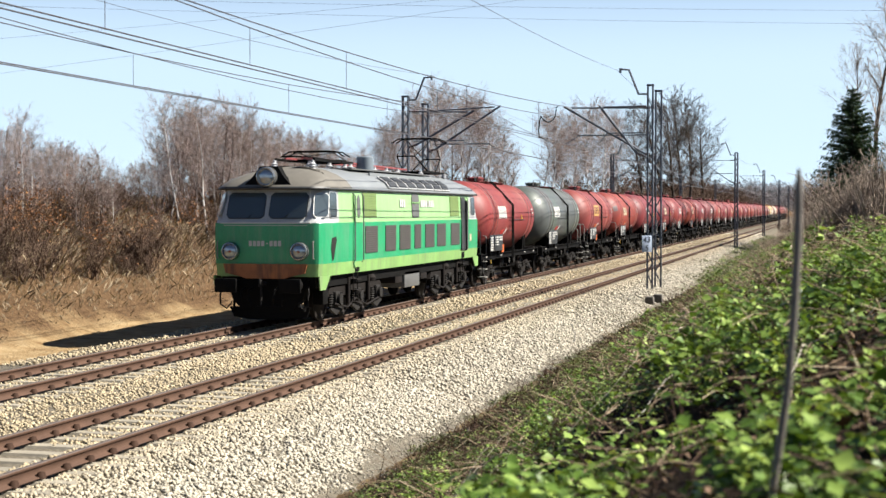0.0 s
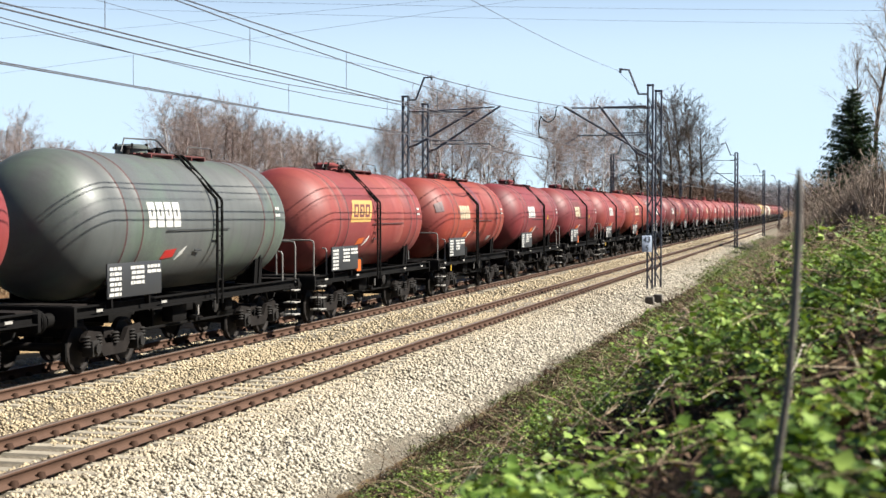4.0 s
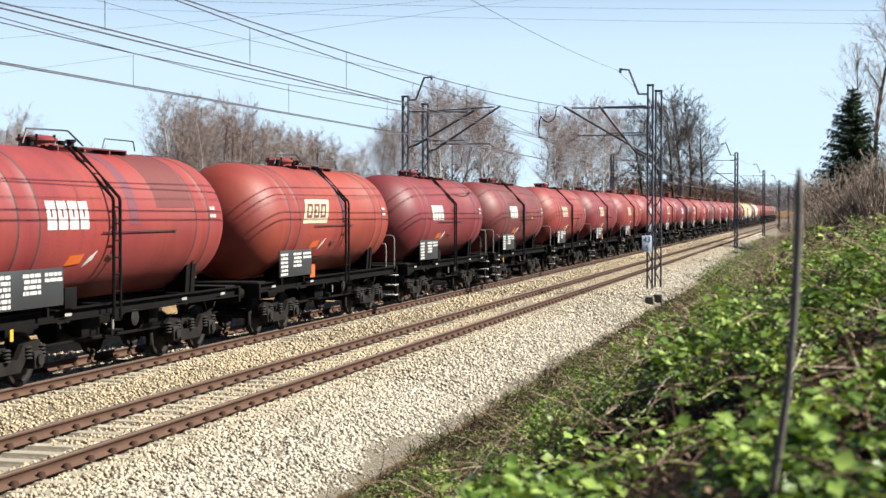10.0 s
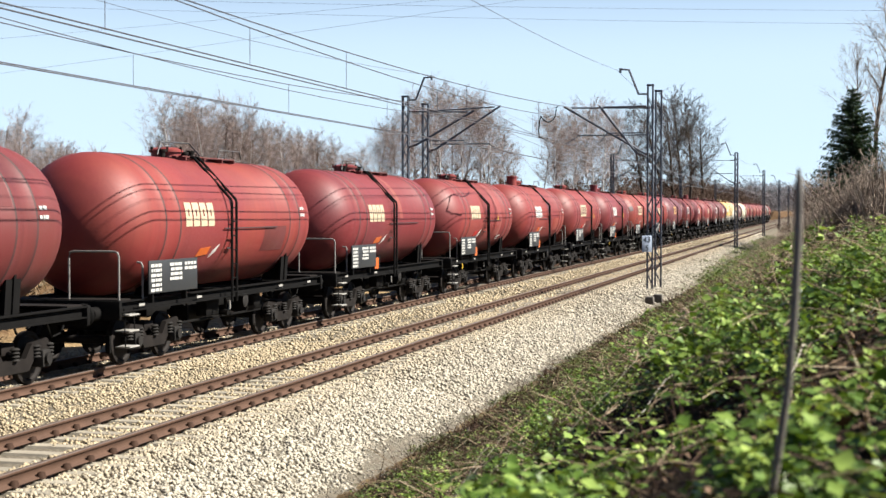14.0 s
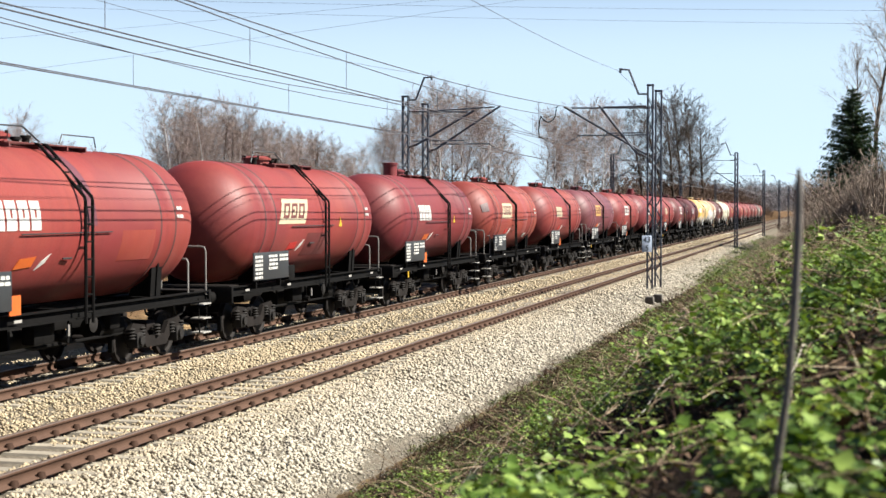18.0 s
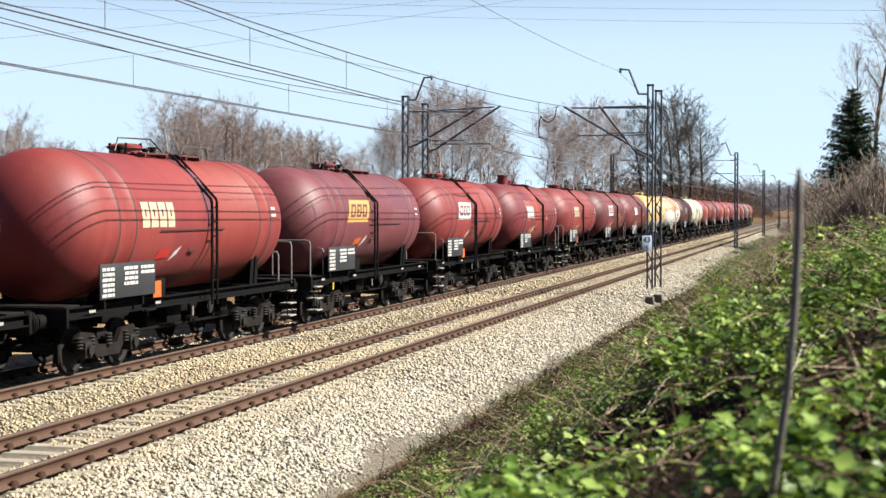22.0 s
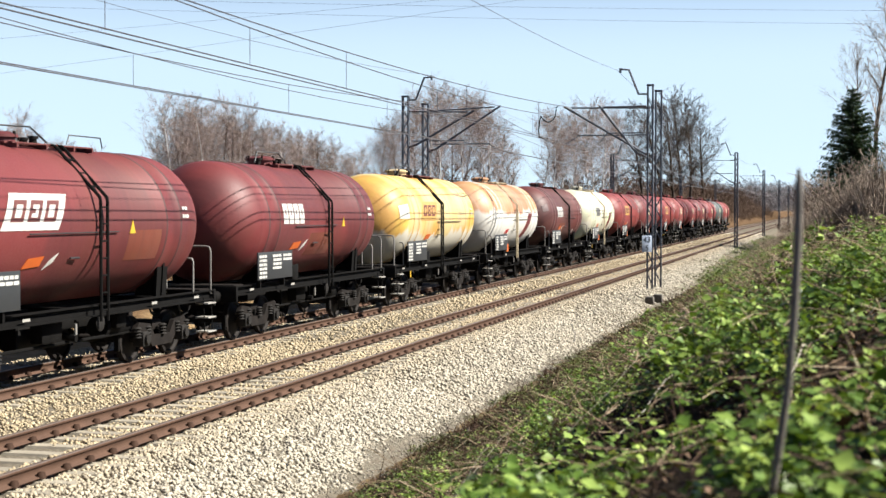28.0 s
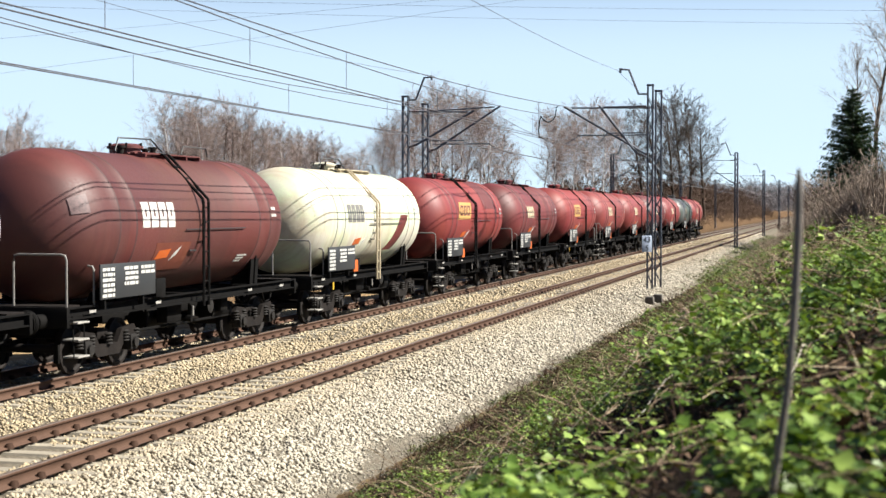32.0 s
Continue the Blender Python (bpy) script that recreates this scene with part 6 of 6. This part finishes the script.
def shrub_mesh(seed, h, stems, mat, thin=0.008):
    rng = np.random.default_rng(seed)
    main, side = [], []
    for s in range(stems):
        a, q = rng.uniform(0, math.tau), rng.uniform(0, 0.5)
        t, c = wood(rng, h * rng.uniform(0.6, 1.1), 0.02, 11, 3, 3, 0.15, 1.3, 0.36, thin, 0.28, 0.2)
        off = np.array([math.cos(a) * q, math.sin(a) * q, 0])
        main += [(p + off, r + off, k, m) for p, r, k, m in t]
        side += [(p + off, r + off, k, m) for p, r, k, m in c]
    return mesh_from("stems", *sticks(main, 4), mat), mesh_from("twigs", *sticks(side, 3), mat)


SHRUB = [shrub_mesh(80 + k, 2.6, 9, M["twig"], 0.008) for k in range(4)]
THORN = [shrub_mesh(90 + k, 2.6, 13, M["bramble"], 0.0045) for k in range(4)]


def shrub(x, y, turn, sx, sz, label, group, kinds=SHRUB):
    ob = base("shrub", label, "shrub", pose(x, y, height(x, y) - 0.08, 0, 0, turn), group)
    ob.scale = (sx, sx, sz)
    for name, me in zip(("stem", "crown"), kinds[int(rngt.integers(0, 4))]):
        tagged(piece(name, me, ob), kind="stuff")
    return ob


# left bank: shrubs, saplings and birches, along the lines of sight of the clip's skyline
LINE = [(-20, 245), (40, 190), (60, 245), (120, 245), (170, 262), (200, 285), (250, 280), (290, 245), (325, 150), (350, 200), (400, 165), (430, 205), (500, 220), (560, 215), (600, 250), (640, 262), (700, 240)]
for k in range(120):
    px = -20 + 660 * ((k * 37) % 120 + 0.5) / 120
    dx = rngt.uniform(25.0, 33)
    x, y = spot(px, dx)
    top = EYE[2] + (373 - np.interp(px, [q[0] for q in LINE], [q[1] for q in LINE]) - rngt.uniform(0, 26) - (k % 3) * 14) / 2617 * math.hypot(dx, y)
    sc = max(0.25, (top - height(x, y)) / 5.0)
    x, y = spot(px, dx)
    if k % 3 == 0 or px < 30:
        tree("sapling", WHIP[int(rngt.integers(0, 4))], x, y, rngt.uniform(0, 360), sc, "slender leafless sapling on the cutting slope", "sapling", "saplings on the slope")
    elif k % 3 == 1:
        tree("birch_tree", BIRCH[int(rngt.integers(0, 4))], x, y, rngt.uniform(0, 360), sc * 0.54, "young leafless birch on the cutting slope", "birch", "young birches on the slope")
    else:
        tree("bare_tree", BUSHY[int(rngt.integers(0, 2))], x, y, rngt.uniform(0, 360), sc * 0.56, "bushy leafless tree on the cutting slope", "tree", "bushy trees on the slope")
SKY = [(640, 262), (660, 225), (690, 215), (725, 170), (760, 148), (790, 138), (830, 158), (870, 178), (895, 215), (915, 250), (940, 235), (958, 195), (985, 198), (1005, 210), (1025, 170), (1050, 162), (1075, 180), (1100, 230),
       (1125, 200), (1150, 180), (1190, 166), (1210, 168), (1240, 200), (1265, 230), (1282, 275)]


def reach(px, dx, y):
    """How high the crown stands there above the bank."""
    return EYE[2] + (373 - np.interp(px, [q[0] for q in SKY], [q[1] for q in SKY])) / 2617 * math.hypot(dx, y)


for px, dx in [(648 + 14 * k + 5 * math.sin(k * 2.3), 27 + 6 * ((k * 7) % 5) / 5) for k in range(33)]:
    if 900 < px < 945 and int(px) % 3:
        continue
    x, y = spot(px, dx)
    sc = (reach(px, dx, y) * rngt.uniform(0.86, 1.0) - height(x, y)) / 10.0
    x, y = spot(px, dx)
    tree("birch_tree", BIRCH[int(rngt.integers(0, 4))], x, y, rngt.uniform(0, 360), sc, "leafless white-barked birch behind the track", "birch", "birches behind the track")
for px, dx in ((1140, 27), (1182, 23), (1196, 22), (1208, 23.4), (1222, 22.5), (1246, 24)):
    x, y = spot(px, dx)
    sc = (reach(px, dx, y) * rngt.uniform(0.9, 1.0) - height(x, y)) / 10.0
    tree("alder_tree", ALDER[int(rngt.integers(0, 3))], x, y, rngt.uniform(0, 360), sc, "tall dark-barked leafless alder beside the railway", "tree", "alders beside the railway")
for k in range(64):
    px = rngt.uniform(-40, 640)
    x, y = spot(px, rngt.uniform(22.5, 30))
    shrub(x, y, rngt.uniform(0, 360), rngt.uniform(0.7, 1.1), rngt.uniform(0.45, 0.85) * (0.8 if 165 < px < 260 else 1.0), "grey-brown leafless shrub on the cutting slope", "shrubs on the left slope")
for k in range(46):
    px = rngt.uniform(630, 1330)
    x, y = spot(px, rngt.uniform(20, 31))
    shrub(x, y, rngt.uniform(0, 360), rngt.uniform(1.2, 2.2), rngt.uniform(0.8, 1.6), "grey-brown leafless shrub behind the track", "shrubs behind the track")
# right bank: brown thicket, big bare trees and a fir
for k in range(96):
    y = rngt.uniform(34, 150)
    x = rngt.uniform(13.0, 19) if y < 75 else rngt.uniform(9.0, 19)
    shrub(x, y, rngt.uniform(0, 360), rngt.uniform(0.7, 1.3), rngt.uniform(0.5, 1.0) * np.interp(x, [9, 13, 15, 18], [0.45, 0.6, 1.0, 1.35]), "tangled brown leafless shrub on the nettle slope", "shrubs on the right slope", THORN)
BARE = [tree_meshes("bare", 70 + k, M["bark"], M["bramble"], h=20.0, r=0.17, branches=34, subs=8, twigs=7, low=0.2, rise=1.9, length=0.30, thin=0.007, bow=0.12) for k in range(2)]
for x, y, sc, k in ((18.45, 146, 1.3, 0), (17.0, 156, 0.85, 1), (21.5, 150, 1.2, 1), (15.6, 150, 0.50, 0)):
    tree("bare_tree", BARE[k], x, y, 80 * k + 30, sc, "large leafless tree on top of the slope", "tree", "bare trees on the right slope")

# fir
rngf = np.random.default_rng(5)
fv, ff = tubes([(0, 0, 0)], [(0, 0, 11.8)], [0.2], [0.02], 8)
sprays, n = [], 0
for k in range(820):
    ring = int(30 * (k / 820) ** 0.9)
    z = 0.5 + 11.2 * ring / 30 + rngf.normal(0, 0.07)
    ln = (4.2 * (1 - z / 11.9) ** 0.82 + 0.05) * rngf.uniform(0.5, 1.15)
    a = rngf.uniform(0, math.tau)
    d = np.array([math.cos(a), math.sin(a), -0.25 + 0.5 * z / 12])
    side = np.array([-math.sin(a), math.cos(a), 0])
    fit = min(1.0, 0.15 + ln / 2.2)
    for j in range(12):
        u = (j + 1) / 12
        p = np.array([0, 0, z]) + d * ln * u + (0, 0, 0.14 * ln * u * u)
        w = 0.50 * fit * (1.1 - u * 0.8) * rngf.uniform(0.5, 1.2)
        tip = (d * 0.34 + (0, 0, rngf.uniform(-0.30, 0.12))) * fit
        for s in (-1, 1):
            q = p + side * s * w + tip * 0.9 + (0, 0, rngf.uniform(-0.28, 0.08) * fit)
            sprays.append([p - d * 0.04, p + (q - p) * 0.5 + d * 0.10 * fit, q])
        sprays.append([p - d * 0.05 - side * 0.06 * fit, p - d * 0.05 + side * 0.06 * fit, p + tip])
sv2 = np.array(sprays).reshape(-1, 3)
fir = base("fir_tree", "dark green fir standing above the brown thicket", "fir tree", pose(16.3, 136, 2.2))
piece("trunk", mesh_from("fir_trunk", fv, ff, M["bark"]), fir)
piece("crown", mesh_from("fir_crown", sv2, np.arange(len(sv2)).reshape(-1, 3), M["needle"]), fir)


def joined(name, sets, mat, label, category):
    v, f, k = [], [], 0
    for a, b in sets:
        v.append(a)
        f.append(b + k)
        k += len(a)
    return tagged(new(name, mesh_from(name, np.concatenate(v), np.concatenate(f), mat)), label, category, kind="stuff")


# far woods, a grey-brown band
far_v = np.array([q.co[:] for q in SHRUB[1][1].vertices])
far_f = np.array([tuple(q.vertices) for q in SHRUB[1][1].polygons])
pick = np.random.default_rng(8)
sets = []
for k in range(150):
    y = pick.uniform(260, 620)
    x = pick.uniform(-30, 30) - y * 0.02 if k % 3 else pick.uniform(9, 40)
    if -9 < x < 9:
        x -= 19
    s, a = pick.uniform(2.6, 4.4), pick.uniform(0, math.tau)
    q = far_v[:, :2] @ np.array([[math.cos(a), math.sin(a)], [-math.sin(a), math.cos(a)]]) * s * 1.3
    keep = far_f[:: 4]
    sets.append((np.column_stack([q[:, 0] + x, q[:, 1] + y, far_v[:, 2] * s * 0.8 + np.interp(x, PX, PZ) - 0.3]), keep))
for k in range(330):
    y = pick.uniform(170, 620)
    x = pick.uniform(-15, -6.8) if k % 3 else pick.uniform(9.0, 17)
    s, a = pick.uniform(0.9, 1.9) if k % 3 else pick.uniform(0.7, 1.3), pick.uniform(0, math.tau)
    q = far_v[:, :2] @ np.array([[math.cos(a), math.sin(a)], [-math.sin(a), math.cos(a)]]) * s * 1.4
    sets.append((np.column_stack([q[:, 0] + x, q[:, 1] + y, far_v[:, 2] * s + np.interp(x, PX, PZ) - 0.3]), far_f[:: 3]))
joined("far_woods", sets, M["twig"], "brown leafless woods along the distant line", "woods")
sets = []
for k in range(230):
    y = pick.uniform(560, 800)
    x = 14 - (1458 - pick.uniform(1130, 1475)) * y / 2616
    s, a = pick.uniform(3.6, 5.6), pick.uniform(0, math.tau)
    q = far_v[:, :2] @ np.array([[math.cos(a), math.sin(a)], [-math.sin(a), math.cos(a)]]) * s * 1.5
    sets.append((np.column_stack([q[:, 0] + x, q[:, 1] + y, far_v[:, 2] * s + 1.0]), far_f[:: 5]))
joined("distant_woods", sets, M["hazed_twig"], "leafless woods on the horizon, greyed by haze painted into the twigs", "woods")


def leaves(rng, pos, size, droop=0.3):
    """Pointed leaves, folded along the middle."""
    n = len(pos)
    a = rng.uniform(0, math.tau, n)
    tilt = rng.uniform(-0.5, 0.9, n) - droop
    s = size * rng.uniform(0.55, 1.3, n)
    d = np.column_stack([np.cos(a) * np.cos(tilt), np.sin(a) * np.cos(tilt), np.sin(tilt)])
    w = np.column_stack([-np.sin(a), np.cos(a), rng.normal(0, 0.35, n)])
    up = np.cross(d, w)
    S = s[:, None]
    v = np.stack([pos, pos + d * S * 0.45 + w * S * 0.36 + up * S * 0.10, pos + d * S * 0.5, pos + d * S * 0.45 - w * S * 0.36 + up * S * 0.10, pos + d * S], 1)
    f = np.array([(0, 2, 1), (1, 2, 4), (0, 3, 2), (3, 4, 2)])
    return v.reshape(-1, 3), ((np.arange(n) * 5)[:, None, None] + f[None]).reshape(-1, 3)


def heights(x, y):
    return np.array([height(a, b) for a, b in zip(x, y)])


def clumps(rng, n, x0, x1, y0, y1, per, size, tall, gate):
    """Places of leaves on many small plants; gate: how thickly a spot is grown."""
    x, y = rng.uniform(x0, x1, n), rng.uniform(y0, y1, n)
    g = np.array([0.45 * noise.noise((a * 0.7, b * 0.45, 9.3)) + 0.9 * noise.noise((a * 2.0, b * 1.2, 4.4)) for a, b in zip(x, y)])
    keep = g + np.clip((x - np.interp(y, [10, 25, 45, 70, 130], [9.9, 9.5, 9.1, 8.6, 6.9])) * 0.8, -1.5, 0.0) > gate
    x, y, g = x[keep], y[keep], g[keep]
    z = heights(x, y)
    t = tall * rng.uniform(0.6, 1.0, len(x)) * (0.35 + 2.0 * np.clip(g - max(gate, -0.1), 0, 0.6))
    k = rng.integers(max(3, per - 4), per + 4, len(x))
    i = np.repeat(np.arange(len(x)), k)
    u = rng.random(len(i))
    return np.column_stack([x[i] + rng.normal(0, size * 1.25, len(i)), y[i] + rng.normal(0, size * 1.25, len(i)), z[i] + 0.02 + t[i] * u ** 0.5])


rngp = np.random.default_rng(21)
sets = []
for n, x0, x1, y0, y1, per, size, tall, gate in ((230, 12.9, 15.4, 3.5, 6.4, 15, 0.085, 0.30, 0.08), (1100, 11.5, 17.0, 2.8, 9, 24, 0.064, 0.40, 0.22), (400, 10.5, 17.0, -5, 2.8, 14, 0.062, 0.22, 0.1), (380, 12.2, 15.5, 7.0, 13, 26, 0.058, 0.44, 0.1), (90, 13.0, 16.0, 5.0, 12, 18, 0.068, 0.36, -0.5), (1300, 13.4, 17.0, 7, 24, 24, 0.050, 0.36, 0.0), (190, 12.5, 14.6, 3.8, 7, 18, 0.066, 0.30, -0.15), (46, 12.4, 14.6, 8.0, 17, 44, 0.075, 0.55, -0.6), (60, 10.5, 15.0, 17, 34, 44, 0.080, 0.60, -0.6), (140, 11.2, 13.6, 4.3, 8.0, 18, 0.066, 0.36, -0.5),
                                                (2600, 8.2, 10.8, 13, 46, 8, 0.042, 0.14, -0.65), (620, 11.0, 14.4, 4.3, 8.5, 20, 0.066, 0.38, 0.02), (300, 11.8, 15.0, 8.5, 14, 28, 0.055, 0.44, 0.12), (1900, 9.2, 17, 9, 20, 30, 0.050, 0.50, 0.26), (2300, 8.5, 16, 20, 42, 26, 0.056, 0.55, 0.30), (3000, 8.0, 16, 42, 120, 16, 0.09, 0.7, 0.25), (400, 6.6, 9.5, 75, 190, 12, 0.12, 0.4, -0.1)):
    sets.append(leaves(rngp, clumps(rngp, n, x0, x1, y0, y1, per, size, tall, gate), size))
joined("nettle_leaves", sets, M["leaf"], "fresh bright green nettle leaves covering the slope", "nettles")
sets = []
for n, x0, x1, y0, y1, per, size, tall, gate in ((1500, 11.2, 18.5, 2.6, 9, 8, 0.04, 0.06, 0.0), (3000, 8.6, 18, 9, 24, 8, 0.042, 0.08, 0.0), (3000, 8.2, 16, 24, 80, 7, 0.07, 0.14, -0.1), (5200, 8.0, 10.8, 13, 45, 7, 0.036, 0.07, -0.55), (5200, 7.9, 9.6, 14, 60, 8, 0.04, 0.07, -1.3), (900, 8.3, 10.2, 40, 80, 6, 0.06, 0.12, -0.8), (1600, 6.3, 9.0, 75, 200, 8, 0.13, 0.3, -0.9)):
    sets.append(leaves(rngp, clumps(rngp, n, x0, x1, y0, y1, per, size, tall, gate), size))
joined("ground_ivy", sets, M["ivy"], "dark green ground ivy between the nettles", "ivy")
sets = []
for n, x0, x1, y0, y1, size in ((5000, 10.8, 18.5, 2.6, 10, 0.045), (8000, 8.2, 17, 10, 30, 0.06), (5000, 8.1, 11, 12, 45, 0.05), (7000, 8.0, 15, 30, 80, 0.13), (5200, 14.0, 17.0, 5.0, 14, 0.06)):
    x, y = rngp.uniform(x0, x1, n), rngp.uniform(y0, y1, n)
    sets.append(leaves(rngp, np.column_stack([x, y, heights(x, y) + rngp.uniform(0, 0.05, n)]), size, 0.0))
joined("leaf_litter", sets, M["litter"], "brown dead leaves lying on the slope", "leaf litter")


def straws(rng, n, x0, x1, y0, y1, ln, r, flat, tall=0.15):
    x, y = rng.uniform(x0, x1, n), rng.uniform(y0, y1, n)
    p = np.column_stack([x, y, heights(x, y) + rng.uniform(0, tall, n)])
    a, e, s = rng.uniform(0, math.tau, n), rng.uniform(*flat, n), ln * rng.uniform(0.4, 1.4, n)
    d = np.column_stack([np.cos(a) * np.cos(e), np.sin(a) * np.cos(e), np.sin(e)])
    q = p + d * s[:, None] * 0.5
    d2 = d + rng.normal(0, 0.2, (n, 3)) - (0, 0, 0.15)
    t = q + d2 * s[:, None] * 0.5
    R_ = np.full(n, r)
    v1, f1 = tubes(p, q, R_, R_ * 0.8, 3)
    v2, f2 = tubes(q, t, R_ * 0.8, R_ * 0.4, 3)
    return np.concatenate([v1, v2]), np.concatenate([f1, f2 + len(v1)])


sets = [straws(rngp, 500, 10.8, 18, 2.8, 9, 0.34, 0.004, (-0.1, 0.5), 0.32), straws(rngp, 1500, 9.6, 17, 9, 26, 0.55, 0.005, (-0.1, 0.6), 0.38),
        straws(rngp, 700, 8.3, 10.6, 13, 40, 0.4, 0.004, (-0.1, 0.6), 0.12), straws(rngp, 1500, 8.6, 16, 26, 70, 0.7, 0.007, (-0.1, 0.7), 0.25)]
joined("thorny_stems", [straws(rngp, 2000, 8.3, 11.5, 12, 60, 0.35, 0.004, (0.1, 1.2), 0.05), straws(rngp, 1000, 8.2, 9.8, 18, 60, 0.5, 0.006, (0.2, 1.3), 0.05), straws(rngp, 450, 9.5, 14, 8, 30, 0.6, 0.0045, (0.1, 1.0), 0.15), straws(rngp, 1500, 10.5, 16, 4, 30, 0.4, 0.004, (0.1, 1.2), 0.1)], M["thorn"], "thin dark red-brown stems standing on the slope", "stems")
joined("dry_stalks", sets, M["stalk"], "pale dry stalks and twigs strewn over the slope", "dry stalks")
# dead grass and brushwood on the left slope
x, y = rngp.uniform(-24, -6.4, 70000), 26 + 94 * rngp.random(70000) ** 1.4
keep = rngp.random(70000) < np.clip((-x - 6.5) / 1.3, 0, 1)
x, y = x[keep], y[keep]
k = len(x)
p = np.column_stack([x, y, heights(x, y) - 0.02])
a = rngp.uniform(0, math.tau, k)
s = rngp.uniform(0.15, 0.55, k) * np.clip((-x - 5.0) / 6.0, 0.3, 1)
w = np.column_stack([np.cos(a), np.sin(a), np.zeros(k)]) * 0.011
tip = np.column_stack([rngp.normal(0.1, 0.3, k), rngp.normal(0, 0.3, k), np.ones(k)]) * s[:, None]
v = np.stack([p - w, p + w, p + tip * 0.6 + w * 0.6, p + tip + np.column_stack([tip[:, 0] * 0.6, tip[:, 1] * 0.6, -0.05 * s])], 1).reshape(-1, 3)
f = ((np.arange(k) * 4)[:, None, None] + np.array([(0, 1, 2), (0, 2, 3)])[None]).reshape(-1, 3)
joined("dry_grass", [(v, f)], M["dry"], "dead straw-coloured grass on the cutting slope", "grass")
joined("brushwood", [straws(rngp, 9000, -15, -8.8, 26, 80, 0.9, 0.0055, (0.3, 1.45), 0.1), straws(rngp, 3000, -24, -12, 30, 120, 1.5, 0.009, (0.7, 1.5), 0.1)], M["twig"], "grey-brown brushwood and brambles on the cutting slope", "brushwood")
sets = []
for cx, cy, cz, n in ((-9.6, 40.5, 3.2, 500), (-10.4, 42.5, 2.8, 400), (-9.2, 44.5, 2.3, 300), (-9.8, 53, 3.0, 350), (-10.0, 49.5, 2.6, 250), (-8.8, 57.5, 2.0, 250)):
    sets.append(leaves(rngp, np.column_stack([rngp.normal(cx, 0.6, n), rngp.normal(cy, 0.8, n), rngp.normal(cz, 0.45, n)]), 0.085, 0.4))
joined("withered_leaves", sets, M["rustleaf"], "withered rust-brown leaves hanging in the shrubs", "dead leaves")

# pale bent stems among the nettles
for k in range(96):
    x, y = rngp.uniform(9.2, 15.4), (rngp.uniform(5.0, 14) if k % 2 else rngp.uniform(14, 44))
    a, ln = rngp.uniform(-0.9, 1.6), rngp.uniform(0.4, 1.2) * (0.25 + y / 22)
    bm = bmesh.new()
    pts = []
    for i in range(8):
        u = i / 7
        xx, yy = x + math.cos(a) * ln * u, y + math.sin(a) * ln * u
        pts.append((xx, yy, height(xx, yy) + 0.08 + (0.05 + 0.10 * (k % 4)) * u + ln * (0.05 + 0.04 * (k % 3)) * math.sin(u * math.pi) + 0.03 * math.sin(9 * u)))
    pipe(bm, pts, (0.0016 + 0.00018 * y) * (0.6 + 0.12 * (k % 5)), 5)
    tagged(new("bent_stem", mesh_of("bent_stem", bm, M["stem"], True)), "pale dry bramble stem arching over the nettles", "plant stem", "bent stems")

# the stake in the foreground
stake = base("garden_stake", "thin grey metal stake leaning among the nettles", "stake", pose(13.88, 4.50, 1.95))
off = Vector((13.88, 4.50, 1.95))
pts = [Vector(q) - off for q in ((13.88, 4.50, 1.95), (13.909, 4.506, 2.138), (13.929, 4.511, 2.274), (13.956, 4.518, 2.477), (13.971, 4.522, 2.679), (13.982, 4.525, 2.915), (13.983, 4.525, 3.06))]
part("shaft", pipe(bmesh.new(), pts, 0.0125, 12), M["stake"], stake)
part("tip", rod(bmesh.new(), pts[-1], pts[-1] + Vector((0, 0, 0.06)), 0.0125, 12, 0.004), M["stake"], stake, "blunt pointed tip")

# dark tube laid on the ballast in place of a curved cast shadow
bm = pipe(bmesh.new(), [(5.75, 41.2, -0.215), (6.05, 42.3, -0.235), (6.45, 43.6, -0.32), (6.8, 43.3, -0.39), (7.1, 41.9, -0.455), (7.35, 40.6, -0.52), (7.5, 39.6, -0.56)], 0.02, 6)
tagged(new("old_cable", mesh_of("old_cable", bm, M["footing"], True)), "dark curved shadow line on the ballast shoulder, built as a thin tube", "cable")


# ---- motion of the train ----
TIMES = [2.0 * k for k in range(17)]


def wheels_of(thing):
    return [ob for ob in thing.children_recursive if ob.name.startswith("wheelset")]


def roll(wheel, radius):
    """The wheelset turns as its vehicle rolls."""
    x, y, z = wheel.matrix_basis.translation
    walk(wheel, [(k / FPS, pose(x, y, z, math.degrees(travel(k / FPS) / radius))) for k in range(32 * FPS + 1)])


def motions():
    for thing, at in wagons + [(loco, LOCO_AT)]:
        walk(thing, [(t, pose(0, at - travel(t), 0)) for t in TIMES])
    for wheel in wheels_of(loco):
        roll(wheel, 0.62)
    first = wheels_of(wagons[0][0])
    for wheel in first:
        roll(wheel, 0.46)
    # the other wagons' wheelsets sit alike on their wagons and roll alike
    for thing, at in wagons[1:]:
        for wheel, like in zip(wheels_of(thing), first):
            wheel.rotation_mode = "QUATERNION"
            keys = wheel.animation_data_create()
            keys.action = like.animation_data.action
            keys.action_slot = like.animation_data.action_slot


motions()
